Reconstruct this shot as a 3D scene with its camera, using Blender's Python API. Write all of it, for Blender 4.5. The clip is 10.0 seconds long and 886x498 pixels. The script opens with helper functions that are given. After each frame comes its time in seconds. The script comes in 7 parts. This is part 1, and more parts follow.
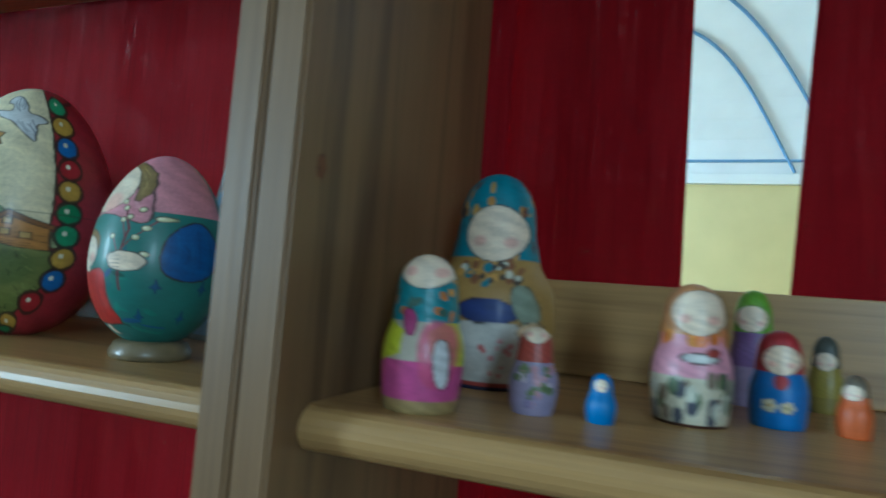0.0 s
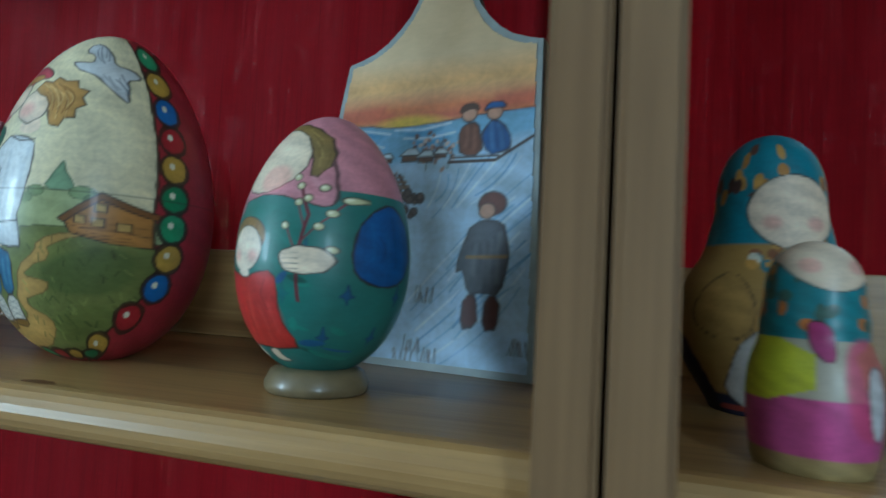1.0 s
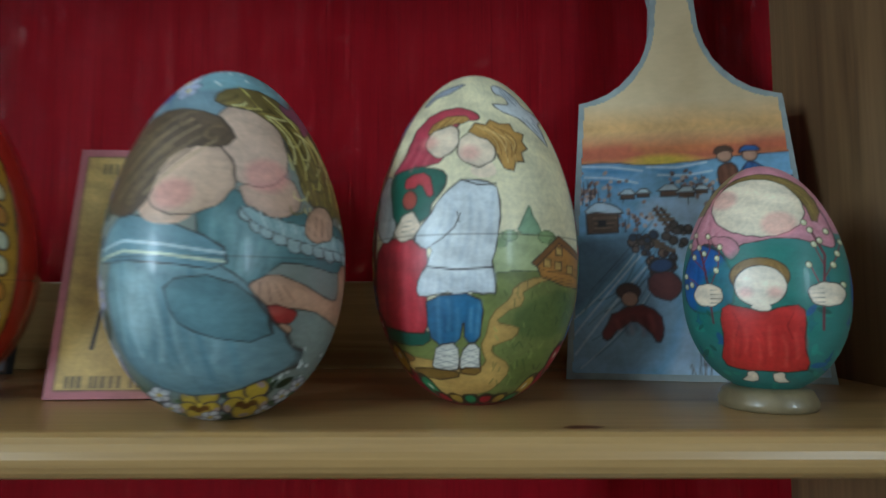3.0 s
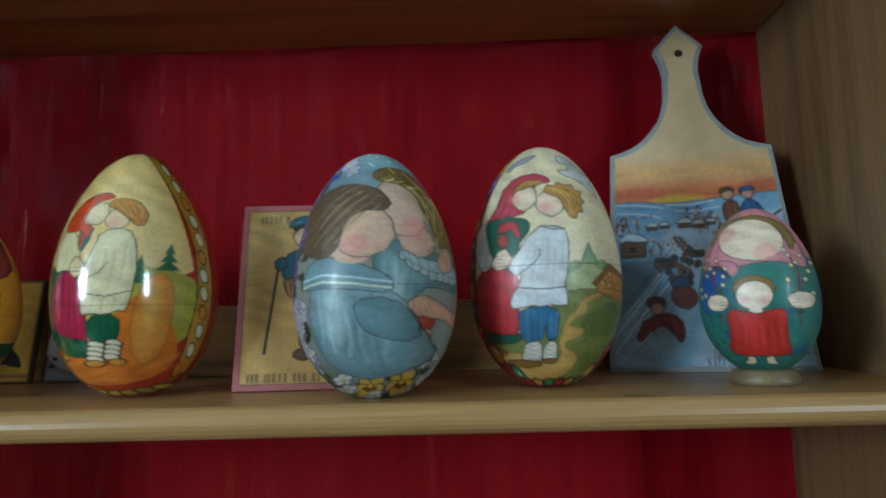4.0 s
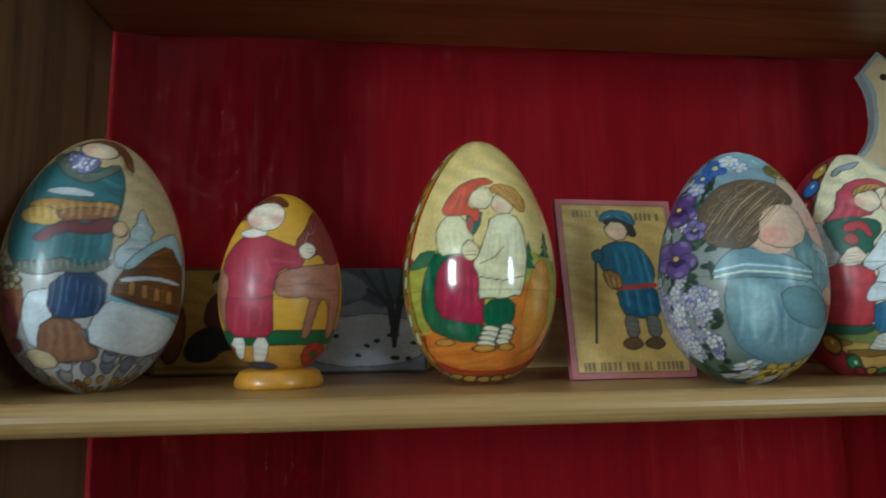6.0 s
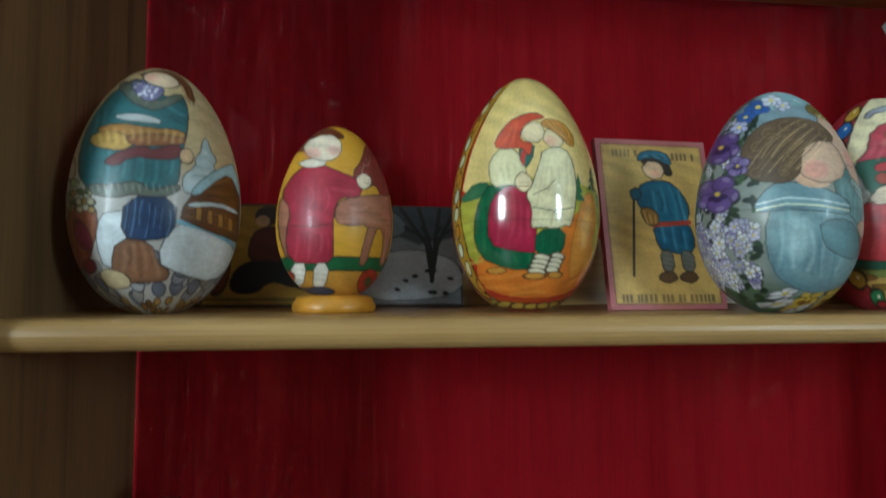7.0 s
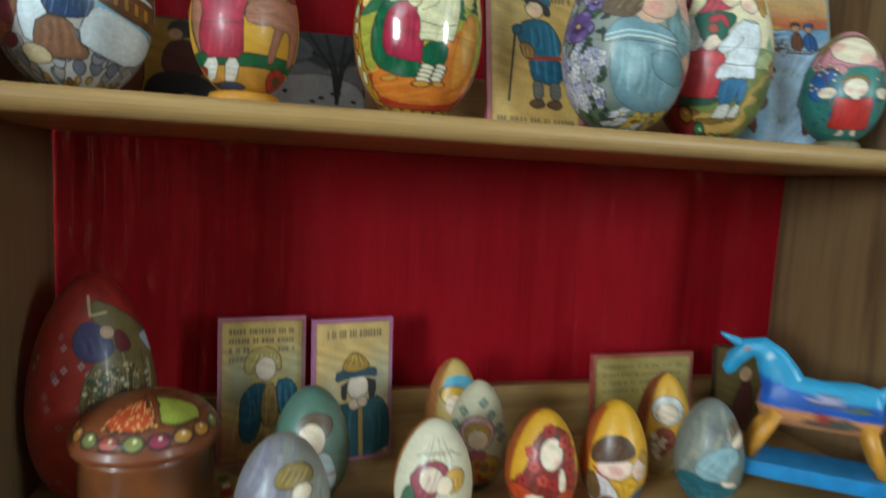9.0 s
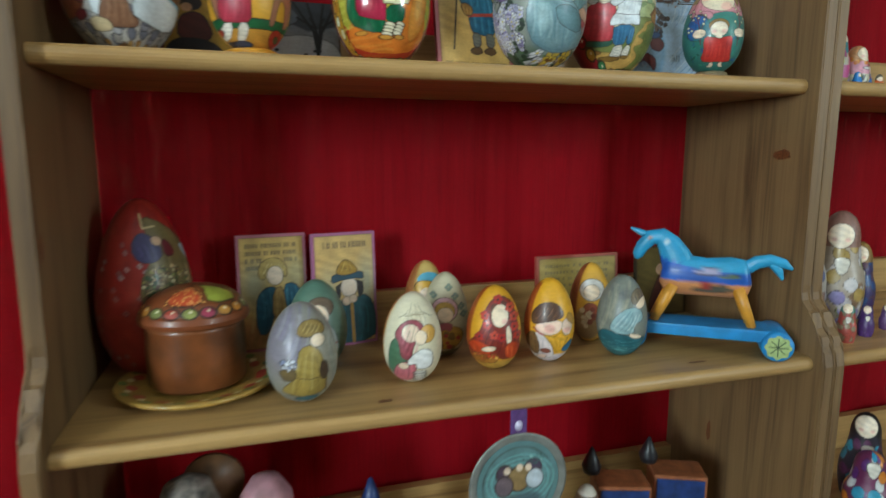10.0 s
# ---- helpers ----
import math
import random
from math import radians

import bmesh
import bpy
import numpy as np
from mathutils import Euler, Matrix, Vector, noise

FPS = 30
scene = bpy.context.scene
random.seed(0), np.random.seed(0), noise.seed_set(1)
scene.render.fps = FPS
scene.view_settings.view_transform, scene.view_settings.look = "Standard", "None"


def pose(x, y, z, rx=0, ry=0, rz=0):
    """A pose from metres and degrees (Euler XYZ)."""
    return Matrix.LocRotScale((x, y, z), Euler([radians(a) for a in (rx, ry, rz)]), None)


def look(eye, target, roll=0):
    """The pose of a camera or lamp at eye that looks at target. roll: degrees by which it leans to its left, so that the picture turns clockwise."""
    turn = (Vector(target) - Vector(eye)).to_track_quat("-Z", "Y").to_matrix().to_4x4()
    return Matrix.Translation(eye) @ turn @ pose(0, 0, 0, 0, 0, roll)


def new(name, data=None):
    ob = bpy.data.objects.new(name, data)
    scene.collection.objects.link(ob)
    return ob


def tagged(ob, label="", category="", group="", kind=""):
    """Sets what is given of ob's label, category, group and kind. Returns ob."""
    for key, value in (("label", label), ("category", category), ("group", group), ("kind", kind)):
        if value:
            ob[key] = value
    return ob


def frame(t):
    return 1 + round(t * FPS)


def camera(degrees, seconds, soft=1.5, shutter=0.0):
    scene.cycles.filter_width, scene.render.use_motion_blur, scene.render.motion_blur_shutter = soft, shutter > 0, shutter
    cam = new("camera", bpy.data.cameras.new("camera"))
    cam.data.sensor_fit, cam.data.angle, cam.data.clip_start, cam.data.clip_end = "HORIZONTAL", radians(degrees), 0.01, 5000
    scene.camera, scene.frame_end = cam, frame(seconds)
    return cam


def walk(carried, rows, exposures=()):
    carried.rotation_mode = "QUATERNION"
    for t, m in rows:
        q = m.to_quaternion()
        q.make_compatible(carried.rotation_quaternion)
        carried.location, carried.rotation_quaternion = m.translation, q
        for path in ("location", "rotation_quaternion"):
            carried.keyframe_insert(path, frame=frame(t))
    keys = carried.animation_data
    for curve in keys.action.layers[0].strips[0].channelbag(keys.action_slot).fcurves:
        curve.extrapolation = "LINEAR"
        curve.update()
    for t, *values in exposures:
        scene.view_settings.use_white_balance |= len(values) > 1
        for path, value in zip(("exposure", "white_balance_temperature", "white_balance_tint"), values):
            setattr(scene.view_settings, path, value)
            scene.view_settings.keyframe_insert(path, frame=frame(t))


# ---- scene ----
cam = camera(72.4, 10.0, 1.5, 0.5)
PATH = [
    (0, (0.064, -0.102, 1.463), (-0.63, 1.768, 1.6), 4.4),
    (0.5, (-0.043, -0.069, 1.462), (-0.718, 1.806, 1.633), 3.2),
    (1, (-0.12, -0.052, 1.459), (-0.72, 1.852, 1.573), 3.0),
    (1.5, (-0.213, -0.044, 1.463), (-0.611, 1.911, 1.606), 3.8),
    (2, (-0.347, -0.055, 1.469), (-0.498, 1.934, 1.604), 2.1),
    (2.5, (-0.436, -0.078, 1.466), (-0.416, 1.924, 1.562), 1.1),
    (2.7, (-0.452, -0.091, 1.467), (-0.439, 1.909, 1.586), 0.8),
    (3.8, (-0.505, -0.264, 1.457), (-0.544, 1.724, 1.672), -2.3),
    (4, (-0.525, -0.274, 1.46), (-0.566, 1.713, 1.686), -1.5),
    (4.5, (-0.626, -0.266, 1.467), (-0.515, 1.714, 1.73), -1.8),
    (5, (-0.747, -0.263, 1.47), (-0.585, 1.713, 1.733), 0.1),
    (5.5, (-0.837, -0.269, 1.457), (-0.646, 1.703, 1.735), -0.5),
    (5.7, (-0.863, -0.268, 1.453), (-0.658, 1.702, 1.728), -0.7),
    (6.8, (-0.936, -0.284, 1.43), (-0.732, 1.7, 1.587), -0.4),
    (7, (-0.944, -0.283, 1.423), (-0.712, 1.699, 1.545), -0.0),
    (7.5, (-0.952, -0.292, 1.408), (-0.661, 1.686, 1.353), 0.1),
    (8, (-0.943, -0.301, 1.405), (-0.591, 1.667, 1.367), 0.1),
    (8.5, (-0.933, -0.33, 1.396), (-0.515, 1.623, 1.287), 0.6),
    (8.9, (-0.928, -0.368, 1.33), (-0.444, 1.566, 1.179), 2.5),
    (9, (-0.933, -0.384, 1.338), (-0.434, 1.54, 1.119), 2.9),
    (9.5, (-0.934, -0.489, 1.311), (-0.3, 1.382, 1.004), 0.6),
    (10, (-0.982, -0.595, 1.283), (-0.395, 1.292, 0.972), 0.1),
]
walk(cam, [(t, look(eye, target, roll)) for t, eye, target, roll in PATH],
     [(0.0, -0.36, 4800, -2), (2.5, -0.42, 5300, 7), (5.0, -0.43, 5500, 6), (6.8, -0.32, 5700, 4), (8.5, 0.10, 5800, 6), (10.0, 0.08, 5950, 6)])

# ---- light ----
world = bpy.data.worlds.new("world")
scene.world = world
world.use_nodes = True
wn = world.node_tree
sky = wn.nodes.new("ShaderNodeTexSky")
sky.sky_type = "NISHITA"
sky.sun_disc = False
sky.sun_elevation, sky.sun_rotation = radians(38), radians(200)
wn.links.new(sky.outputs[0], wn.nodes["Background"].inputs[0])
wn.nodes["Background"].inputs[1].default_value = 0.10


def window_lamp(name, eye, target, wide, high, watts, colour):
    d = bpy.data.lights.new(name, "AREA")
    d.shape, d.size, d.size_y, d.energy, d.color = "RECTANGLE", wide, high, watts, colour
    ob = new(name, d)
    ob.matrix_world = look(eye, target)
    return ob


# daylight coming in at the openings of the windows
DAY = (0.77, 0.90, 0.90)
window_lamp("daylight_left", (-4.27, -2.95, 2.0), (0.0, -2.95, 1.95), 0.95, 1.2, 215, DAY)
window_lamp("daylight_front", (2.0, -3.37, 2.0), (2.0, 0.0, 1.95), 0.65, 1.2, 72, DAY)
window_lamp("daylight_rear", (-4.27, 1.95, 1.7), (0.9, 2.6, 2.1), 1.25, 1.35, 420, DAY)

# ---- materials ----


def lin(h):
    """Linear colour from a hex string."""
    v = [int(h[i:i + 2], 16) / 255 for i in (0, 2, 4)]
    return tuple(((c + 0.055) / 1.055) ** 2.4 if c > 0.04045 else c / 12.92 for c in v)


def nodes_of(name):
    m = bpy.data.materials.new(name)
    m.use_nodes = True
    nt = m.node_tree
    return m, nt, nt.nodes["Principled BSDF"]


def add(nt, kind, **values):
    n = nt.nodes.new(kind)
    for k, v in values.items():
        n.inputs[k].default_value = v
    return n


def mapped(nt, scale, which="Object"):
    co = nt.nodes.new("ShaderNodeTexCoord")
    mp = nt.nodes.new("ShaderNodeMapping")
    mp.inputs["Scale"].default_value = scale
    nt.links.new(co.outputs[which], mp.inputs["Vector"])
    return mp


def ramp(nt, stops):
    r = nt.nodes.new("ShaderNodeValToRGB")
    e = r.color_ramp.elements
    while len(e) < len(stops):
        e.new(0.5)
    for i, (at, c) in enumerate(stops):
        e[i].position, e[i].color = at, (*c, 1)
    return r


def bump(nt, socket, strength, distance=0.001):
    b = nt.nodes.new("ShaderNodeBump")
    b.inputs["Strength"].default_value = strength
    b.inputs["Distance"].default_value = distance
    nt.links.new(socket, b.inputs["Height"])
    return b


def pine(name, axis, light="AE8A56", dark="86633A", rough=0.42):
    """Varnished pine; the grain runs along axis 0, 1 or 2."""
    m, nt, p = nodes_of(name)
    sc = [26.0, 26.0, 26.0]
    sc[axis] = 1.3
    mp = mapped(nt, sc)
    n1 = add(nt, "ShaderNodeTexNoise", Scale=1.0, Detail=4.0, Roughness=0.6, Distortion=0.7)
    nt.links.new(mp.outputs[0], n1.inputs["Vector"])
    fine = [260.0, 260.0, 260.0]
    fine[axis] = 7.0
    mp2 = mapped(nt, fine)
    n2 = add(nt, "ShaderNodeTexNoise", Scale=1.0, Detail=3.0)
    nt.links.new(mp2.outputs[0], n2.inputs["Vector"])
    n3 = add(nt, "ShaderNodeTexNoise", Scale=5.0, Detail=3.0)
    nt.links.new(mapped(nt, (1, 1, 1)).outputs[0], n3.inputs["Vector"])
    r = ramp(nt, [(0.32, lin(dark)), (0.5, lin(light)), (0.72, tuple(min(1, c * 1.12) for c in lin(light)))])
    nt.links.new(n1.outputs[0], r.inputs[0])
    mix = add(nt, "ShaderNodeMixRGB", Fac=0.35)
    mix.blend_type = "MULTIPLY"
    r2 = ramp(nt, [(0.3, (0.55, 0.5, 0.45)), (0.6, (1, 1, 1))])
    nt.links.new(n2.outputs[0], r2.inputs[0])
    nt.links.new(r.outputs[0], mix.inputs[1])
    nt.links.new(r2.outputs[0], mix.inputs[2])
    mix2 = add(nt, "ShaderNodeMixRGB", Fac=0.3)
    mix2.blend_type = "MULTIPLY"
    r3 = ramp(nt, [(0.35, (0.72, 0.66, 0.6)), (0.6, (1, 1, 1))])
    nt.links.new(n3.outputs[0], r3.inputs[0])
    nt.links.new(mix.outputs[0], mix2.inputs[1])
    nt.links.new(r3.outputs[0], mix2.inputs[2])
    nt.links.new(mix2.outputs[0], p.inputs["Base Color"])
    rr = add(nt, "ShaderNodeMapRange", **{"To Min": rough - 0.08, "To Max": rough + 0.12})
    nt.links.new(n3.outputs[0], rr.inputs[0])
    nt.links.new(rr.outputs[0], p.inputs["Roughness"])
    nt.links.new(bump(nt, n2.outputs[0], 0.25, 0.0006).outputs[0], p.inputs["Normal"])
    return m


def plain(name, hexcol, rough=0.5, var=0.12, scale=30.0, relief=0.15, metal=0.0, coat=0.0):
    """One paint or material with cloudy and fine variation."""
    m, nt, p = nodes_of(name)
    n1 = add(nt, "ShaderNodeTexNoise", Scale=scale, Detail=5.0)
    nt.links.new(mapped(nt, (1, 1, 1)).outputs[0], n1.inputs["Vector"])
    c = lin(hexcol)
    r = ramp(nt, [(0.3, tuple(v * (1 - 2 * var) for v in c)), (0.7, tuple(min(1, v * (1 + var)) for v in c))])
    nt.links.new(n1.outputs[0], r.inputs[0])
    nt.links.new(r.outputs[0], p.inputs["Base Color"])
    p.inputs["Roughness"].default_value = rough
    p.inputs["Metallic"].default_value = metal
    p.inputs["Coat Weight"].default_value = coat
    nt.links.new(bump(nt, n1.outputs[0], relief, 0.0008).outputs[0], p.inputs["Normal"])
    return m


def painted(name, rough=0.35, coat=0.3, grain=0.25):
    """Painted wood: the colours are the picture painted on it, with brush marks and worn varnish."""
    m, nt, p = nodes_of(name)
    at = nt.nodes.new("ShaderNodeVertexColor")
    at.layer_name = "paint"
    n1 = add(nt, "ShaderNodeTexNoise", Scale=1.0, Detail=5.0, Roughness=0.65)
    nt.links.new(mapped(nt, (90, 90, 260)).outputs[0], n1.inputs["Vector"])
    n2 = add(nt, "ShaderNodeTexNoise", Scale=26.0, Detail=4.0)
    nt.links.new(mapped(nt, (1, 1, 1)).outputs[0], n2.inputs["Vector"])
    r1 = ramp(nt, [(0.3, (1 - grain, 1 - grain, 1 - grain)), (0.65, (1, 1, 1))])
    r2 = ramp(nt, [(0.35, (0.8, 0.76, 0.7)), (0.6, (1, 1, 1))])
    nt.links.new(n1.outputs[0], r1.inputs[0])
    nt.links.new(n2.outputs[0], r2.inputs[0])
    a = add(nt, "ShaderNodeMixRGB", Fac=0.55)
    a.blend_type = "MULTIPLY"
    b = add(nt, "ShaderNodeMixRGB", Fac=0.55)
    b.blend_type = "MULTIPLY"
    nt.links.new(at.outputs[0], a.inputs[1])
    nt.links.new(r1.outputs[0], a.inputs[2])
    nt.links.new(a.outputs[0], b.inputs[1])
    nt.links.new(r2.outputs[0], b.inputs[2])
    nt.links.new(b.outputs[0], p.inputs["Base Color"])
    rr = add(nt, "ShaderNodeMapRange", **{"To Min": max(0.04, rough - 0.08), "To Max": rough + 0.1})
    nt.links.new(n2.outputs[0], rr.inputs[0])
    nt.links.new(rr.outputs[0], p.inputs["Roughness"])
    p.inputs["Coat Weight"].default_value = coat
    p.inputs["Coat Roughness"].default_value = 0.06
    nt.links.new(bump(nt, n1.outputs[0], 0.12, 0.0004).outputs[0], p.inputs["Normal"])
    return m


def cloth(name):
    """Thin red curtain cloth with a crinkled vertical weave that lets some light through."""
    m, nt, p = nodes_of(name)
    out = nt.nodes["Material Output"]
    n1 = add(nt, "ShaderNodeTexNoise", Scale=1.0, Detail=6.0, Roughness=0.7)
    nt.links.new(mapped(nt, (420, 420, 9)).outputs[0], n1.inputs["Vector"])
    n2 = add(nt, "ShaderNodeTexNoise", Scale=1.0, Detail=4.0)
    nt.links.new(mapped(nt, (70, 70, 260)).outputs[0], n2.inputs["Vector"])
    n3 = add(nt, "ShaderNodeTexNoise", Scale=4.0, Detail=3.0)
    nt.links.new(mapped(nt, (1, 1, 1)).outputs[0], n3.inputs["Vector"])
    r = ramp(nt, [(0.3, lin("80000E")), (0.55, lin("990214")), (0.8, lin("A20A1C"))])
    nt.links.new(n1.outputs[0], r.inputs[0])
    mix = add(nt, "ShaderNodeMixRGB", Fac=0.4)
    mix.blend_type = "MULTIPLY"
    r3 = ramp(nt, [(0.35, (0.7, 0.6, 0.6)), (0.6, (1, 1, 1))])
    nt.links.new(n3.outputs[0], r3.inputs[0])
    nt.links.new(r.outputs[0], mix.inputs[1])
    nt.links.new(r3.outputs[0], mix.inputs[2])
    nt.links.new(mix.outputs[0], p.inputs["Base Color"])
    p.inputs["Roughness"].default_value = 0.75
    p.inputs["Specular IOR Level"].default_value = 0.15
    nt.links.new(bump(nt, n1.outputs[0], 0.35, 0.0012).outputs[0], p.inputs["Normal"])
    tl = nt.nodes.new("ShaderNodeBsdfTranslucent")
    nt.links.new(mix.outputs[0], tl.inputs["Color"])
    m1 = nt.nodes.new("ShaderNodeMixShader")
    m1.inputs[0].default_value = 0.22
    nt.links.new(p.outputs[0], m1.inputs[1])
    nt.links.new(tl.outputs[0], m1.inputs[2])
    tr = nt.nodes.new("ShaderNodeBsdfTransparent")
    mul = nt.nodes.new("ShaderNodeMath")
    mul.operation = "MULTIPLY"
    g1 = ramp(nt, [(0.44, (0, 0, 0)), (0.64, (1, 1, 1))])
    g2 = ramp(nt, [(0.36, (0, 0, 0)), (0.62, (1, 1, 1))])
    nt.links.new(n1.outputs[0], g1.inputs[0])
    nt.links.new(n2.outputs[0], g2.inputs[0])
    nt.links.new(g1.outputs[0], mul.inputs[0])
    nt.links.new(g2.outputs[0], mul.inputs[1])
    half = nt.nodes.new("ShaderNodeMath")
    half.operation = "MULTIPLY"
    half.inputs[1].default_value = 0.15
    nt.links.new(mul.outputs[0], half.inputs[0])
    m2 = nt.nodes.new("ShaderNodeMixShader")
    nt.links.new(half.outputs[0], m2.inputs[0])
    nt.links.new(m1.outputs[0], m2.inputs[1])
    nt.links.new(tr.outputs[0], m2.inputs[2])
    nt.links.new(m2.outputs[0], out.inputs["Surface"])
    return m


# upright pine: the shade on the side panels is put into its darker tone
PINE_X, PINE_Z = pine("pine_along", 0, rough=0.32), pine("pine_upright_shaded", 2, "7C6040", "58412A")
KNOT = plain("pine_knot", "6A3A1C", 0.45, 0.25, 300)
CLOTH = cloth("curtain_cloth")
MATT, SATIN, GLOSS = painted("paint_matt", 0.55, 0.05), painted("paint_satin", 0.42, 0.10), painted("paint_gloss", 0.16, 1.0, 0.15)
YELLOW_WALL = plain("yellow_wall", "CFC08A", 0.85, 0.04, 4, 0.1)
ROOM_WALL = plain("ochre_room_wall", "6A5A40", 0.9, 0.05, 4, 0.1)
WHITE_WALL = plain("white_plaster", "DCDCDA", 0.85, 0.03, 5, 0.1)
FLOOR_MAT = pine("floor_boards", 0, "452E1B", "352213", 0.4)
BLUE_LINE = plain("blue_paint", "6F8FB0", 0.7, 0.08, 40)

# ---- mesh helpers ----


def mesh_ob(name, verts, faces, material, parent=None, label="", smooth=False):
    me = bpy.data.meshes.new(name)
    me.from_pydata(verts, [], faces)
    me.materials.append(material)
    if smooth:
        me.shade_smooth()
    me.update()
    ob = new(name, me)
    if parent:
        ob.parent = parent
    if label:
        ob["label"] = label
    return ob


def part(name, bm, material, parent=None, label="", smooth=False):
    me = bpy.data.meshes.new(name)
    bmesh.ops.recalc_face_normals(bm, faces=bm.faces)
    bm.to_mesh(me)
    bm.free()
    me.materials.append(material)
    if smooth:
        me.shade_smooth()
    ob = new(name, me)
    if parent:
        ob.parent = parent
    if label:
        ob["label"] = label
    return ob


def empty(name, at, label, category, group="", kind=""):
    ob = new(name)
    ob.location = at
    ob.empty_display_size = 0.05
    return tagged(ob, label, category, group, kind)


def box_bm(lo, hi, bevel=0.0):
    bm = bmesh.new()
    bmesh.ops.create_cube(bm, size=1)
    for v in bm.verts:
        v.co = [lo[i] + (v.co[i] + 0.5) * (hi[i] - lo[i]) for i in range(3)]
    if bevel:
        bmesh.ops.bevel(bm, geom=bm.edges[:], offset=bevel, segments=2, affect="EDGES", profile=0.7)
    return bm


def prism_bm(outline, axis, a, b, bevel=0.0):
    """A closed outline of two coordinates, drawn out along axis from a to b."""
    bm = bmesh.new()
    ring = []
    for s in (a, b):
        row = []
        for u, v in outline:
            c = [u, v]
            c.insert(axis, s)
            row.append(bm.verts.new(c))
        ring.append(row)
    n = len(outline)
    bm.faces.new(ring[0])
    bm.faces.new(ring[1][::-1])
    for i in range(n):
        bm.faces.new((ring[0][i], ring[1][i], ring[1][(i + 1) % n], ring[0][(i + 1) % n]))
    if bevel:
        ends = [e for e in bm.edges if abs(e.verts[0].co[axis] - e.verts[1].co[axis]) < 1e-6]
        bmesh.ops.bevel(bm, geom=ends, offset=bevel, segments=2, affect="EDGES")
    return bm


def lathe_bm(rows, steps=48):
    """A turned shape from rows of (radius, height)."""
    bm = bmesh.new()
    rings = []
    for r, z in rows:
        rings.append([bm.verts.new((r * math.cos(2 * math.pi * i / steps), r * math.sin(2 * math.pi * i / steps), z)) for i in range(steps)])
    for a, b in zip(rings, rings[1:]):
        for i in range(steps):
            j = (i + 1) % steps
            bm.faces.new((a[i], a[j], b[j], b[i]))
    bm.faces.new(rings[0][::-1])
    bm.faces.new(rings[-1])
    return bm


# ---- painting ----


